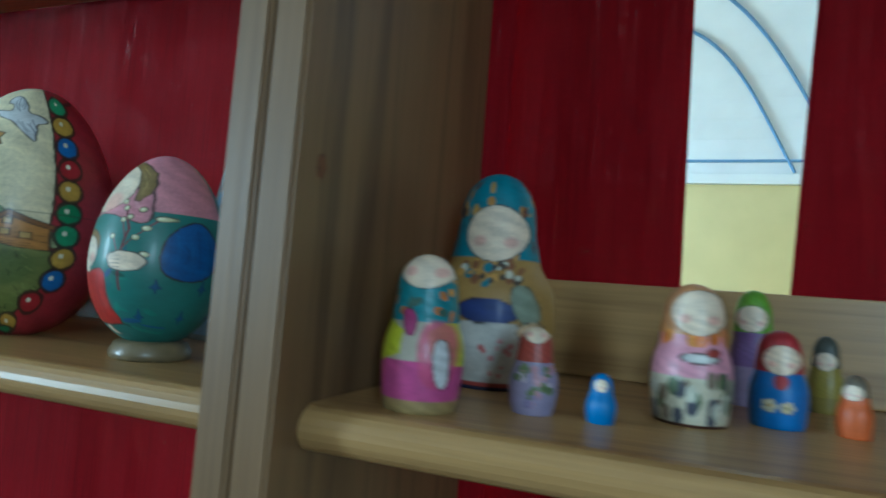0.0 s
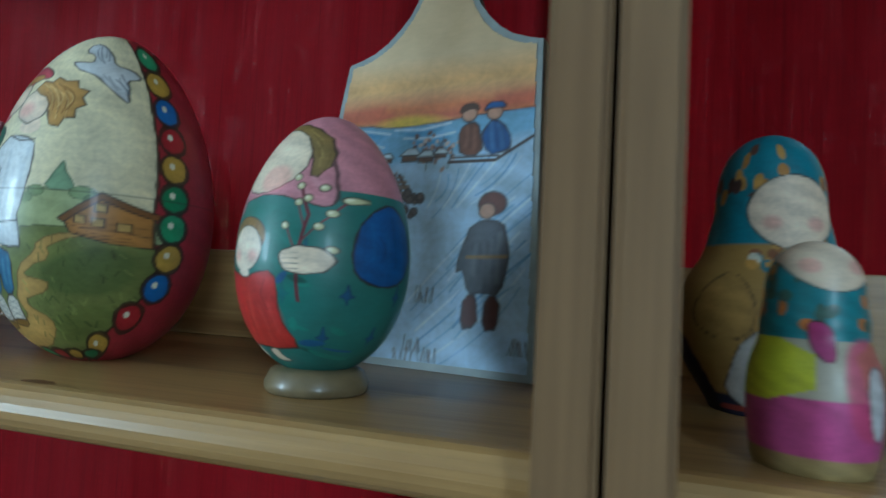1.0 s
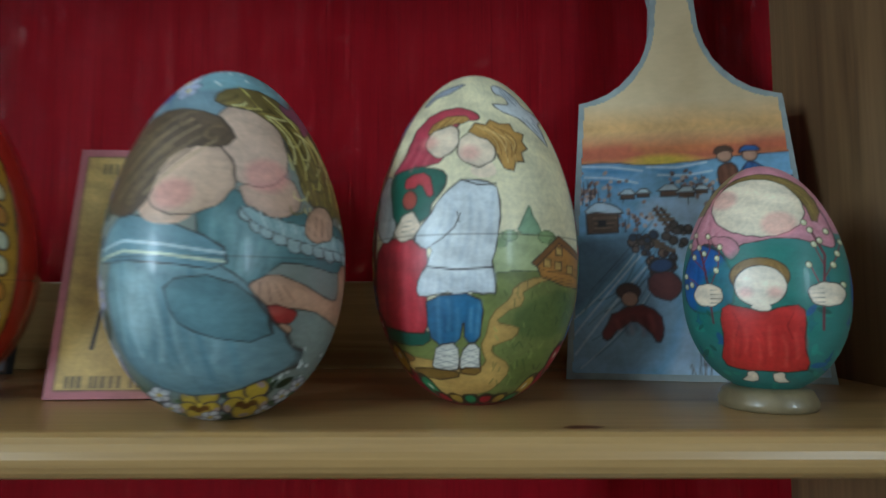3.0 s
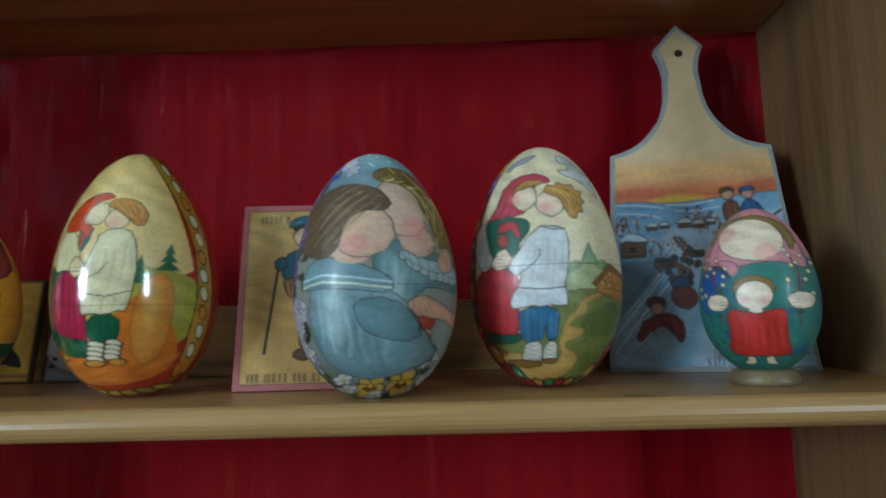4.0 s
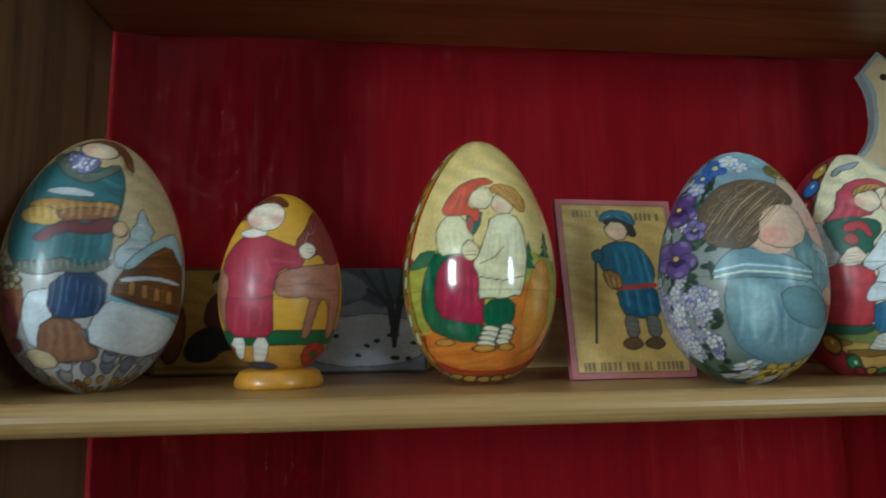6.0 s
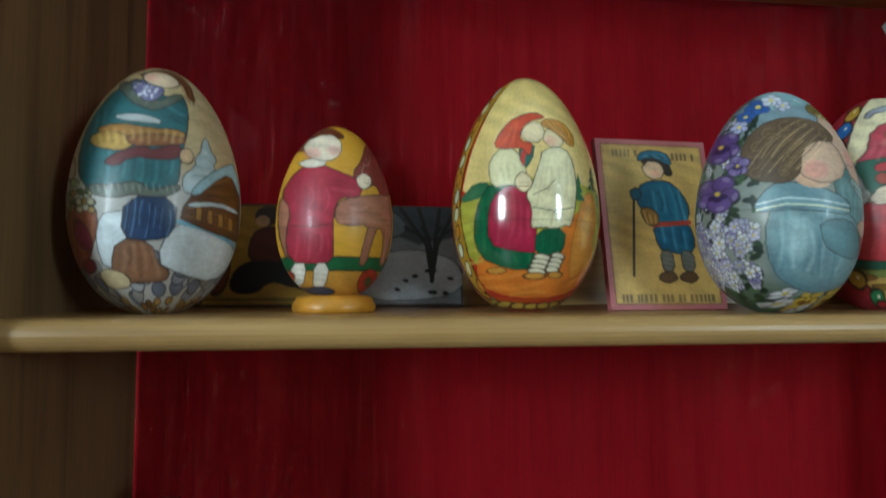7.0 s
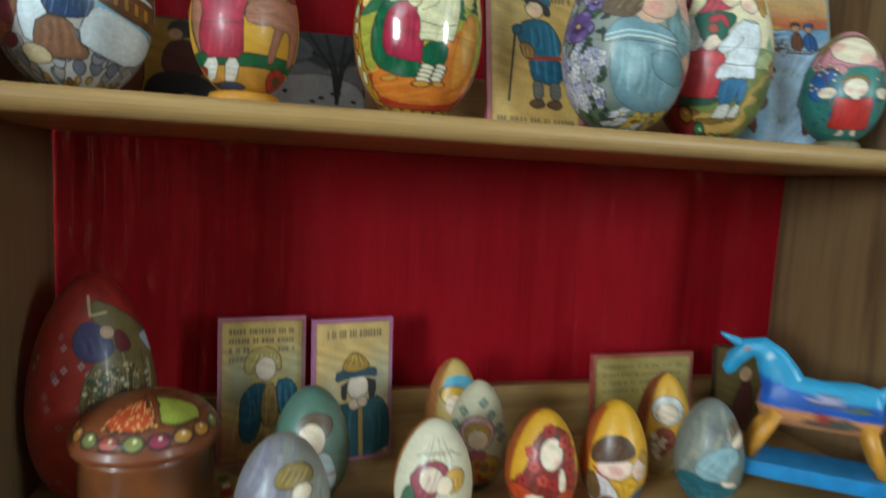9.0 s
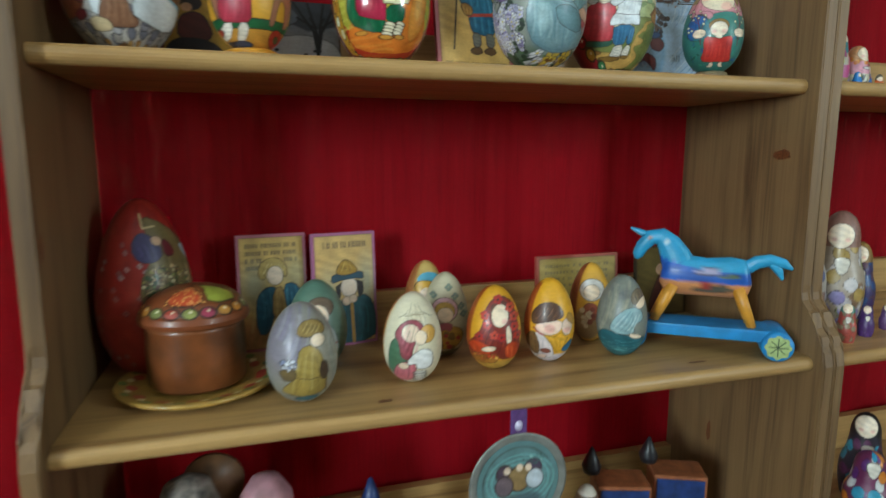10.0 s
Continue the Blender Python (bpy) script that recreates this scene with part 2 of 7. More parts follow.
class Canvas:
    """Paints flat shapes onto the points of a surface; x and y are the picture's own coordinates."""

    def __init__(self, x, y, col, ok, mid=0.0, base=0.0, half=1.0, soft=0.012):
        self.x, self.y, self.col, self.ok = x, y, col, ok
        self.mid, self.base, self.half, self.soft, self.wide = mid, base, half, soft, 1.0

    def at(self, pts):
        return [((px - self.mid) / self.half / self.wide, (self.base - py) / self.half) for px, py in pts]

    def near(self, pts, pad):
        xs, ys = [p[0] for p in pts], [p[1] for p in pts]
        return np.nonzero(self.ok & (self.x > min(xs) - pad) & (self.x < max(xs) + pad) & (self.y > min(ys) - pad) & (self.y < max(ys) + pad))[0]

    def lay(self, idx, d, colour, edge, wide, blend=1.0, soft=None):
        s = soft or self.soft
        if colour:
            # brushed paint, uneven inside; shading is painted in, darker towards the outline for volume
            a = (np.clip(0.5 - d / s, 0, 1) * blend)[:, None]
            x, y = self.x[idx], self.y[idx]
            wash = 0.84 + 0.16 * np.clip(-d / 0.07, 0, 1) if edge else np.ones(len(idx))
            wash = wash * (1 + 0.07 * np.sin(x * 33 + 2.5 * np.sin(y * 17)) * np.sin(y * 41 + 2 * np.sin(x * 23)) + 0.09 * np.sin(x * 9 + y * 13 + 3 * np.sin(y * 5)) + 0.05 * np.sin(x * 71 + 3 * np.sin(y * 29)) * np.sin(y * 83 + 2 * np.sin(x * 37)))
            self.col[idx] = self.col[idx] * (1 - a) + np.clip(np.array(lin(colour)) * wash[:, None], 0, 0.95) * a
        if edge:
            x, y = self.x[idx], self.y[idx]
            pen = wide * (0.66 + 0.28 * np.sin(x * 19 + 2 * np.sin(y * 11)) * np.sin(y * 23 + 1.7 * np.sin(x * 13)))
            a = (np.clip(0.5 - (np.abs(d) - pen) / s, 0, 1) * 0.88)[:, None]
            self.col[idx] = self.col[idx] * (1 - a) + np.array(lin(edge)) * a

    def poly(self, colour, pts, edge="", wide=0.014, blend=1.0, soft=None, smooth=2):
        p = self.at(pts)
        for _ in range(smooth):
            q = []
            for i in range(len(p)):
                a, b = p[i], p[(i + 1) % len(p)]
                q += [(a[0] * 0.75 + b[0] * 0.25, a[1] * 0.75 + b[1] * 0.25), (a[0] * 0.25 + b[0] * 0.75, a[1] * 0.25 + b[1] * 0.75)]
            p = q
        if smooth:
            p = [(u + 0.006 * math.sin(v * 37 + u * 13), v + 0.006 * math.sin(u * 41 + v * 17)) for u, v in p]
        idx = self.near(p, 0.08 + (soft or 0))
        if not len(idx):
            return
        x, y = self.x[idx], self.y[idx]
        best, inside = np.full(len(idx), 9.0), np.zeros(len(idx), bool)
        for i in range(len(p)):
            (ax, ay), (bx, by) = p[i], p[(i + 1) % len(p)]
            ex, ey = bx - ax, by - ay
            k = np.clip(((x - ax) * ex + (y - ay) * ey) / (ex * ex + ey * ey + 1e-12), 0, 1)
            best = np.minimum(best, np.hypot(x - ax - k * ex, y - ay - k * ey))
            if abs(ey) > 1e-9:
                inside ^= ((ay > y) != (by > y)) & (x < (y - ay) / ey * ex + ax)
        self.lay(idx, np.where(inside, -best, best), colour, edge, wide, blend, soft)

    def ell(self, colour, cx, cy, rx, ry, turn=0, edge="", wide=0.014, blend=1.0, soft=None):
        (cx, cy), = self.at([(cx, cy)])
        rx, ry = rx / self.half / self.wide, ry / self.half
        m = max(rx, ry)
        idx = self.near([(cx - m, cy - m), (cx + m, cy + m)], 0.06 + (soft or 0))
        if not len(idx):
            return
        c, s = math.cos(radians(turn)), math.sin(radians(turn))
        x, y = self.x[idx] - cx, self.y[idx] - cy
        u, v = x * c + y * s, -x * s + y * c
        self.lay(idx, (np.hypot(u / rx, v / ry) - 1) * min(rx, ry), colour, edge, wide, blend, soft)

    def line(self, colour, pts, wide, blend=1.0, soft=None):
        p = self.at(pts)
        idx = self.near(p, 0.06 + wide)
        if not len(idx):
            return
        x, y = self.x[idx], self.y[idx]
        best = np.full(len(idx), 9.0)
        for (ax, ay), (bx, by) in zip(p, p[1:]):
            ex, ey = bx - ax, by - ay
            k = np.clip(((x - ax) * ex + (y - ay) * ey) / (ex * ex + ey * ey + 1e-12), 0, 1)
            best = np.minimum(best, np.hypot(x - ax - k * ex, y - ay - k * ey))
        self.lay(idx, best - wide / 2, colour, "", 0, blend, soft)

    def dots(self, colours, n, cx, cy, rx, ry, lo, hi, seed, edge="", squash=1.0):
        rnd = random.Random(seed)
        for _ in range(n):
            a, r, s = rnd.random() * 6.283, math.sqrt(rnd.random()), rnd.uniform(lo, hi)
            self.ell(rnd.choice(colours), cx + rx * r * math.cos(a), cy + ry * r * math.sin(a), s, s * squash, rnd.uniform(0, 180), edge, 0.01)


INK = "35261E"
SKIN = "F0D9BE"


def coloured(me, col):
    at = me.color_attributes.new("paint", "FLOAT_COLOR", "POINT")
    full = np.ones((len(col), 4), np.float32)
    full[:, :3] = col
    at.data.foreach_set("color", full.ravel())


def turned(name, at, rows, cols, prof, base, paint, material, face=0.0, parent=None):
    """A turned thing with a picture painted on it. prof gives radius and height for 0..1; paint(sheet) lays the picture on;
    sheet(view, mid, base, half) is a canvas seen from that bearing, sheet(None) one wrapped round by angle."""
    s = np.linspace(0, 1, rows)
    r, z = prof(s)
    k = np.linspace(-1, 1, cols, endpoint=False)
    a = math.pi * np.sign(k) * (0.55 * np.abs(k) + 0.45 * np.abs(k) ** 2.2)
    big = r.max()
    A, Rr = np.meshgrid(a, r)
    Z = np.repeat(z[:, None], cols, 1)
    f = A + radians(face)
    P = np.stack([Rr * np.sin(f), -Rr * np.cos(f), Z], -1).reshape(-1, 3)
    idx = np.arange(rows * cols).reshape(rows, cols)
    nx = np.roll(idx, -1, 1)
    faces = np.stack([idx[:-1], nx[:-1], nx[1:], idx[1:]], -1).reshape(-1, 4)
    col = np.tile(np.array(lin(base)), (rows * cols, 1))
    Af, Rf, Zf = A.ravel(), Rr.ravel() / big, Z.ravel() / big

    def sheet(view, mid=0.0, low=0.0, half=1.0, soft=0.010):
        if view is None:
            return Canvas(Af, Zf, col, np.ones(len(Af), bool), mid, low, half, soft)
        d = Af - radians(view)
        return Canvas(Rf * np.sin(d), Zf, col, np.cos(d) > 0.02, mid, low, half, soft)

    paint(sheet)
    me = bpy.data.meshes.new(name)
    me.from_pydata(P.tolist(), [], faces.tolist() + [idx[0][::-1].tolist(), idx[-1].tolist()])
    me.shade_smooth()
    coloured(me, col)
    me.materials.append(material)
    ob = new(name, me)
    ob.location = at
    if parent:
        ob.parent = parent
    return ob


def egg_prof(R, h, k=0.13, flat=0.012):
    def prof(s):
        th = 0.06 + s * (math.pi - 0.075)
        z = (1 - np.cos(th)) / 2
        r = np.sin(th) * (1 + k * np.cos(th))
        r = r / r.max() * R
        z = np.clip((z - flat) / (1 - flat), 0, None) * h
        return r, z
    return prof


def panel_paint(name, wide, high, thick, cols, rows, base, paint, material, edge_mat, parent, rim=0.0):
    """A flat painted face, wide x high, lying in x-z with its front towards -y."""
    x, z = np.meshgrid(np.linspace(-wide / 2, wide / 2, cols), np.linspace(0, high, rows))
    P = np.stack([x, np.full_like(x, -thick - 0.0006), z], -1).reshape(-1, 3)
    idx = np.arange(rows * cols).reshape(rows, cols)
    faces = np.stack([idx[:-1, :-1], idx[:-1, 1:], idx[1:, 1:], idx[1:, :-1]], -1).reshape(-1, 4)
    col = np.tile(np.array(lin(base)), (rows * cols, 1))
    half = wide / 2
    paint(Canvas(x.ravel() / half, z.ravel() / half, col, np.ones(rows * cols, bool), 0, 0, 1, 0.014))
    me = bpy.data.meshes.new(name)
    me.from_pydata(P.tolist(), [], faces.tolist())
    me.shade_smooth()
    coloured(me, col)
    me.materials.append(material)
    ob = new(name, me)
    ob.parent = parent
    return ob

# ---- the room ----
def wall(name, lo, hi, mat):
    return tagged(part(name, box_bm(lo, hi), mat), kind="structure")


def wall_with_window(name, axis, at, thick, span, height, hole, mat):
    """A wall across axis 0 or 1 with one window opening through it."""
    a, b = span
    h0, h1, z0, z1 = hole
    bm = bmesh.new()
    for lo, hi, s, e in ((a, h0, 0, height), (h1, b, 0, height), (h0, h1, 0, z0), (h0, h1, z1, height)):
        if axis == 0:
            sub = box_bm((at, lo, s), (at + thick, hi, e))
        else:
            sub = box_bm((lo, at, s), (hi, at + thick, e))
        me = bpy.data.meshes.new("piece")
        sub.to_mesh(me)
        sub.free()
        bm.from_mesh(me)
        bpy.data.meshes.remove(me)
    return tagged(part(name, bm, mat), kind="structure")


tagged(part("floor", box_bm((-4.3, -3.6, -0.1), (2.6, 3.6, 0)), FLOOR_MAT), kind="structure")
tagged(part("ceiling", box_bm((-4.3, -3.6, 2.9), (2.6, 1.4, 3.0)), WHITE_WALL), kind="structure")
wall_with_window("wall_front", 1, -3.6, 0.2, (-4.3, 2.6), 2.9, (1.65, 2.35, 1.35, 2.65), ROOM_WALL)
wall_with_window("wall_left", 0, -4.5, 0.2, (-3.6, 0.6), 2.9, (-3.45, -2.45, 1.35, 2.65), ROOM_WALL)
wall_with_window("wall_left_rear", 0, -4.5, 0.2, (0.6, 3.6), 2.9, (1.3, 2.6, 1.0, 2.4), WHITE_WALL)
wall("wall_right", (2.4, -3.4, 0), (2.6, 0.6, 2.9), ROOM_WALL)
wall("wall_right_rear", (0.95, 0.62, 0), (1.15, 3.4, 2.14), YELLOW_WALL)
wall("wall_right_rear_upper", (0.97, 0.62, 2.20), (1.15, 3.4, 2.9), WHITE_WALL)
wall("trim_right_rear", (0.90, 0.62, 2.14), (1.15, 3.36, 2.20), WHITE_WALL)
wall("wall_right_stub", (1.15, 0.6, 0), (2.4, 0.8, 2.9), ROOM_WALL)
wall("wall_rear", (-4.3, 3.4, 0), (2.4, 3.6, 2.14), YELLOW_WALL)
wall("trim_rear", (-4.3, 3.36, 2.14), (2.4, 3.6, 2.19), WHITE_WALL)
# the white vault springs from the rear wall
vault = [(3.4 - 2.0 * (1 - math.cos(a)), 2.19 + 0.81 * math.sin(a)) for a in [i * math.pi / 2 / 14 for i in range(15)]]
vault_out = [(y + 0.2 if z < 2.9 else y, z + 0.12) for y, z in vault]
tagged(part("ceiling_vault", prism_bm(vault + vault_out[::-1], 0, -4.3, 2.4), WHITE_WALL), kind="structure")

# painted blue lines that follow the curve of the vault
for x0, x1, k2, k1, k0 in ((0.0, 0.66, -1.798, 0.023, 0.794), (0.1, 0.8, -1.015, -0.147, 0.994), (-0.3, 0.9, 0.0, 0.0, 0.10)):
    c = bpy.data.curves.new("line", "CURVE")
    c.dimensions, c.bevel_depth = "3D", 0.008
    sp = c.splines.new("POLY")
    sp.points.add(20)
    for k in range(21):
        x = x0 + (x1 - x0) * k / 20
        a = k2 * x * x + k1 * x + k0
        sp.points[k].co = (x, 3.4 - 2.0 * (1 - math.cos(a)) - 0.006, 2.19 + 0.81 * math.sin(a) - 0.006, 1)
    c.materials.append(BLUE_LINE)
    tagged(new("trim_line", c), kind="structure")
wallboard = tagged(part("wall_board", prism_bm([(0.05 * 0.9, 1.95), (0.05 * 0.9, 1.86), (0.11, 1.84), (0.11, 1.42), (-0.11, 1.42), (-0.11, 1.84), (-0.045, 1.86), (-0.045, 1.95)], 1, 3.375, 3.397, 0.004), plain("dark_brown_board", "3A2820", 0.5, 0.2, 20)), "dark brown wooden board hanging on the yellow wall", "board")
wallboard.location.x = 0.83

# ---- the two shelf units ----
Z1, Z2, Z3, TOP = 1.400, 0.965, 0.585, 1.803
FRONT, FRONT_LOW, BACK = 0.143, 0.088, 0.445


def side_panel(unit, x0, x1):
    prof = [(BACK, 0.0), (FRONT_LOW, 0.0), (FRONT_LOW, 0.955), (FRONT_LOW + 0.004, 0.975), (0.098, 0.985), (0.101, 1.000), (0.112, 1.012),
            (0.118, 1.026), (0.121, 1.034), (0.129, 1.036), (0.142, 1.050), (0.144, 1.062), (FRONT, 1.075), (FRONT, 1.90), (BACK, 1.90)]
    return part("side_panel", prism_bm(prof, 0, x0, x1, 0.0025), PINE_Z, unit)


def shelf(unit, x0, x1, top, front, thick=0.0235):
    n, r = 10, thick / 2
    nose = [(front + r - r * math.sin(math.pi * i / n), top - r + r * math.cos(math.pi * i / n)) for i in range(n + 1)]
    return part("shelf", prism_bm(nose + [(BACK, top - thick), (BACK, top)], 0, x0 + 0.0005, x1 - 0.0005, 0.0015), PINE_X, unit)


def knot(board, at, wide, deep, flat=True):
    bm = bmesh.new()
    rnd = random.Random(int(at[0] * 1000))
    vs = []
    for i in range(14):
        a = 2 * math.pi * i / 14
        k = rnd.uniform(0.8, 1.15)
        u, v = wide * k * math.cos(a), deep * k * math.sin(a)
        vs.append(bm.verts.new((at[0] + u, at[1] + v, at[2] + 0.0004) if flat else (at[0], at[1] + u, at[2] + v)))
    bm.faces.new(vs)
    return part("knot", bm, KNOT, board)


def shelf_unit(x0, x1, label):
    unit = empty("shelf_unit", (0, 0, 0), label, "shelf", "pine shelf units")
    t = 0.0205
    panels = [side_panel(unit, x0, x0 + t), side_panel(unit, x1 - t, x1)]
    boards = []
    for top, front in ((Z1, 0.163), (Z2, 0.106), (Z3, 0.106), (TOP + 0.020, 0.163)):
        boards.append(shelf(unit, x0 + t, x1 - t, top, front))
    for top in (Z1, Z2, Z3):
        part("back_rail", box_bm((x0 + t + 0.0005, BACK - 0.02, top + 0.0005), (x1 - t - 0.0005, BACK, top + 0.08), 0.0015), PINE_X, unit)
    return panels, boards


pA, sA = shelf_unit(-1.228, -0.1285, "varnished pine shelf unit with shaped side panels, holding painted eggs")
pB, sB = shelf_unit(-0.1262, 0.972, "varnished pine shelf unit with shaped side panels, holding nesting dolls")
knot(sA[0], (-0.398, 0.178, Z1), 0.010, 0.004)
knot(sA[1], (-0.831, 0.140, Z2), 0.010, 0.005)
knot(sA[1], (-0.338, 0.146, Z2), 0.018, 0.004)
knot(pA[1], (-0.1494, 0.204, 1.282), 0.020, 0.009, False)
knot(pA[1], (-0.1494, 0.321, 0.745), 0.006, 0.022, False)
knot(pA[0], (-1.2071, 0.16, 1.18), 0.006, 0.016, False)
knot(pB[0], (-0.1053, 0.165, 1.522), 0.005, 0.007, False)


def curtain(x0, x1, z0, z1, seed, label, lean0=0.0, lean1=0.0, back=0.0):
    rnd = random.Random(seed)
    n, m = max(24, int((x1 - x0) / 0.006)), 40
    ph = [rnd.uniform(0, 6.28) for _ in range(5)]
    vs, fs = [], []
    for j in range(m + 1):
        v = j / m
        for i in range(n + 1):
            u = i / n
            x = x0 + lean0 * v + (x1 + lean1 * v - x0 - lean0 * v) * u
            y = 0.463 + back + 0.009 * math.sin(x * 24 + ph[0] + 0.5 * math.sin(v * 2 + ph[1])) + 0.0012 * math.sin(x * 91 + ph[2] + v) + 0.0003 * math.sin(x * 260 + ph[3])
            vs.append((x, y, z0 + (z1 - z0) * v))
    for j in range(m):
        for i in range(n):
            a = j * (n + 1) + i
            fs.append((a, a + 1, a + n + 2, a + n + 1))
    ob = mesh_ob("curtain", vs, fs, CLOTH, None, "", True)
    md = ob.modifiers.new("thick", "SOLIDIFY")
    md.thickness = 0.0008
    return tagged(ob, label, "curtain", "red curtains behind the shelves")


curtain(-1.75, -0.085, 0.05, 1.95, 3, "dark red gathered curtain hanging behind the egg shelves")
curtain(-0.110, 0.077, 0.05, 1.95, 5, "dark red curtain hanging beside a gap behind the doll shelves", back=0.02)
curtain(0.085, 1.15, 0.05, 1.95, 7, "dark red curtain drawn aside behind the doll shelves", 0.10, 0.0)

# ---- painted eggs on the upper shelf ----
EGGS = "painted wooden eggs"


def egg(label, x, y, z, R, h, base, paint, mat, big=True, k=0.13, face=0.0, foot=None):
    rows, cols = (340, 340) if big else (180, 180)
    ob = turned("painted_egg", (x, y, z), rows, cols, egg_prof(R, h, k), base, paint, mat, face)
    tagged(ob, label, "egg", EGGS)
    if foot:
        r, fh, fm, words = foot
        part("foot", lathe_bm([(r * 0.97, -fh), (r * 1.02, -fh * 0.85), (r * 1.03, -fh * 0.5), (r * 0.97, -fh * 0.2), (r * 0.93, h * 0.006), (r * 0.78, h * 0.02), (r * 0.5, h * 0.024)]), fm, ob, words, True)
    return ob


GOLD_FOOT = plain("ochre_paint", "C98A2A", 0.35, 0.1, 60, 0.1, 0, 0.4)
PALE_FOOT = plain("pale_wood_foot", "7E6E50", 0.4, 0.15, 60, 0.1, 0, 0.3)


def seam(sheet, at):
    sheet(None).line(INK, [(-3.3, -at), (3.3, -at)], 0.010, 0.5)


def blush(c, x, y, r):
    c.ell("E08A86", x, y, r * 0.8, r * 0.65, 0, "", 0, 0.5, 0.06)


def flower(c, x, y, r, petals, heart="E8D870", n=5, turn=0.0):
    for i in range(n):
        a = turn + 6.283 * i / n
        c.ell(petals, x + r * 0.6 * math.cos(a), y + r * 0.6 * math.sin(a), r * 0.5, r * 0.42, 0, "4A3A58", 0.006)
    c.ell(heart, x, y, r * 0.25, r * 0.25)


def strands(c, colours, paths, wide=0.012, blend=0.8):
    """Loose brush strokes, one after another in the given colours; faint ones are soft washes."""
    for i, pts in enumerate(paths):
        k = 0.6 + 0.8 * ((i * 7) % 5) / 4
        if blend < 0.66:
            c.line(colours[i % len(colours)], pts, wide * k * 1.4, blend * (0.45 + 0.4 * k), 0.045)
        else:
            c.line(colours[i % len(colours)], pts, wide * k, blend)


def fan(a, b, n, bow=0.0):
    """n uneven strokes spread between the stroke a and the stroke b, bowed to one side."""
    out = []
    for i in range(n):
        k = i / max(1, n - 1)
        p = [(x0 + (x1 - x0) * k, y0 + (y1 - y0) * k) for (x0, y0), (x1, y1) in zip(a, b)]
        (x0, y0), (x1, y1) = p[0], p[-1]
        lx, ly = x1 - x0, y1 - y0
        j1, j2, j3 = math.sin(i * 12.9 + x0), math.sin(i * 7.7 + y1), math.sin(i * 4.3 + y0)
        x0, y0 = x0 + lx * 0.16 * (j1 + 0.6), y0 + ly * 0.16 * (j1 + 0.6)
        x1, y1 = x1 - lx * 0.20 * (j2 + 0.7), y1 - ly * 0.20 * (j2 + 0.7)
        m = p[1] if len(p) == 3 else ((x0 + x1) / 2, (y0 + y1) / 2)
        m = (m[0] - 0.10 * ly * j3 + bow * (0.3 + 0.7 * abs(j2)), m[1] + 0.10 * lx * j3 + 0.3 * bow)
        rows = []
        for q in range(7):
            t = q / 6
            rows.append(((1 - t) ** 2 * x0 + 2 * t * (1 - t) * m[0] + t * t * x1, (1 - t) ** 2 * y0 + 2 * t * (1 - t) * m[1] + t * t * y1))
        out.append(rows)
    return out


def scallops(c, colour, pts, r, edge=INK, wide=0.010):
    """A gathered frill: small rounds along a line."""
    for (ax, ay), (bx, by) in zip(pts, pts[1:]):
        n = max(1, int(math.hypot(bx - ax, by - ay) / (1.3 * r)))
        for i in range(n):
            k = (i + 0.5) / n
            c.ell(colour, ax + (bx - ax) * k, ay + (by - ay) * k, r, r * (0.8 + 0.35 * (i % 2)), 0, edge, wide)


def grass(c, colours, box, n, size, seed):
    rnd = random.Random(seed)
    for _ in range(n):
        x, y = rnd.uniform(box[0], box[2]), rnd.uniform(box[1], box[3])
        c.line(rnd.choice(colours), [(x, y), (x + rnd.uniform(-0.5, 0.5) * size, y - size * rnd.uniform(0.5, 1))], 0.010, 0.7)


def leaves(c, colours, box, n, lo, hi, seed, edge=""):
    rnd = random.Random(seed)
    for _ in range(n):
        s = rnd.uniform(lo, hi)
        c.ell(rnd.choice(colours), rnd.uniform(box[0], box[2]), rnd.uniform(box[1], box[3]), s, s * 0.42, rnd.uniform(0, 180), edge, 0.006)


def branch(c, stem, twigs, buds, r):
    """A twig with pale buds."""
    c.line("6A2430", stem, 0.026)
    for pts in twigs:
        c.line("7A2E3A", pts, 0.014)
    for x, y in buds:
        c.ell("E2DFAE", x, y, r * 0.75, r, 20, INK, 0.007)
        c.ell("F4F0D4", x - r * 0.2, y - r * 0.2, r * 0.3, r * 0.35)


def pansy(c, x, y, r, petal, dark, turn=0.0):
    for i, s in ((0, 1.0), (1, 0.95), (2, 0.85), (3, 0.85), (4, 1.05)):
        a = turn + (-2.2, -0.95, 2.7, 0.45, 1.57)[i]
        c.ell(petal, x + r * 0.55 * math.cos(a), y + r * 0.55 * math.sin(a), r * 0.52 * s, r * 0.46 * s, 0, "33264A", 0.010)
        c.ell("9A88B4", x + r * 0.8 * math.cos(a), y + r * 0.8 * math.sin(a), r * 0.2, r * 0.12, math.degrees(-a) + 90, "", 0, 0.6)
    for a in (2.5, 0.65, 1.57):
        c.ell(dark, x + r * 0.32 * math.cos(a), y + r * 0.32 * math.sin(a), r * 0.2, r * 0.15)
    c.ell("E0C23C", x, y, r * 0.13, r * 0.11)


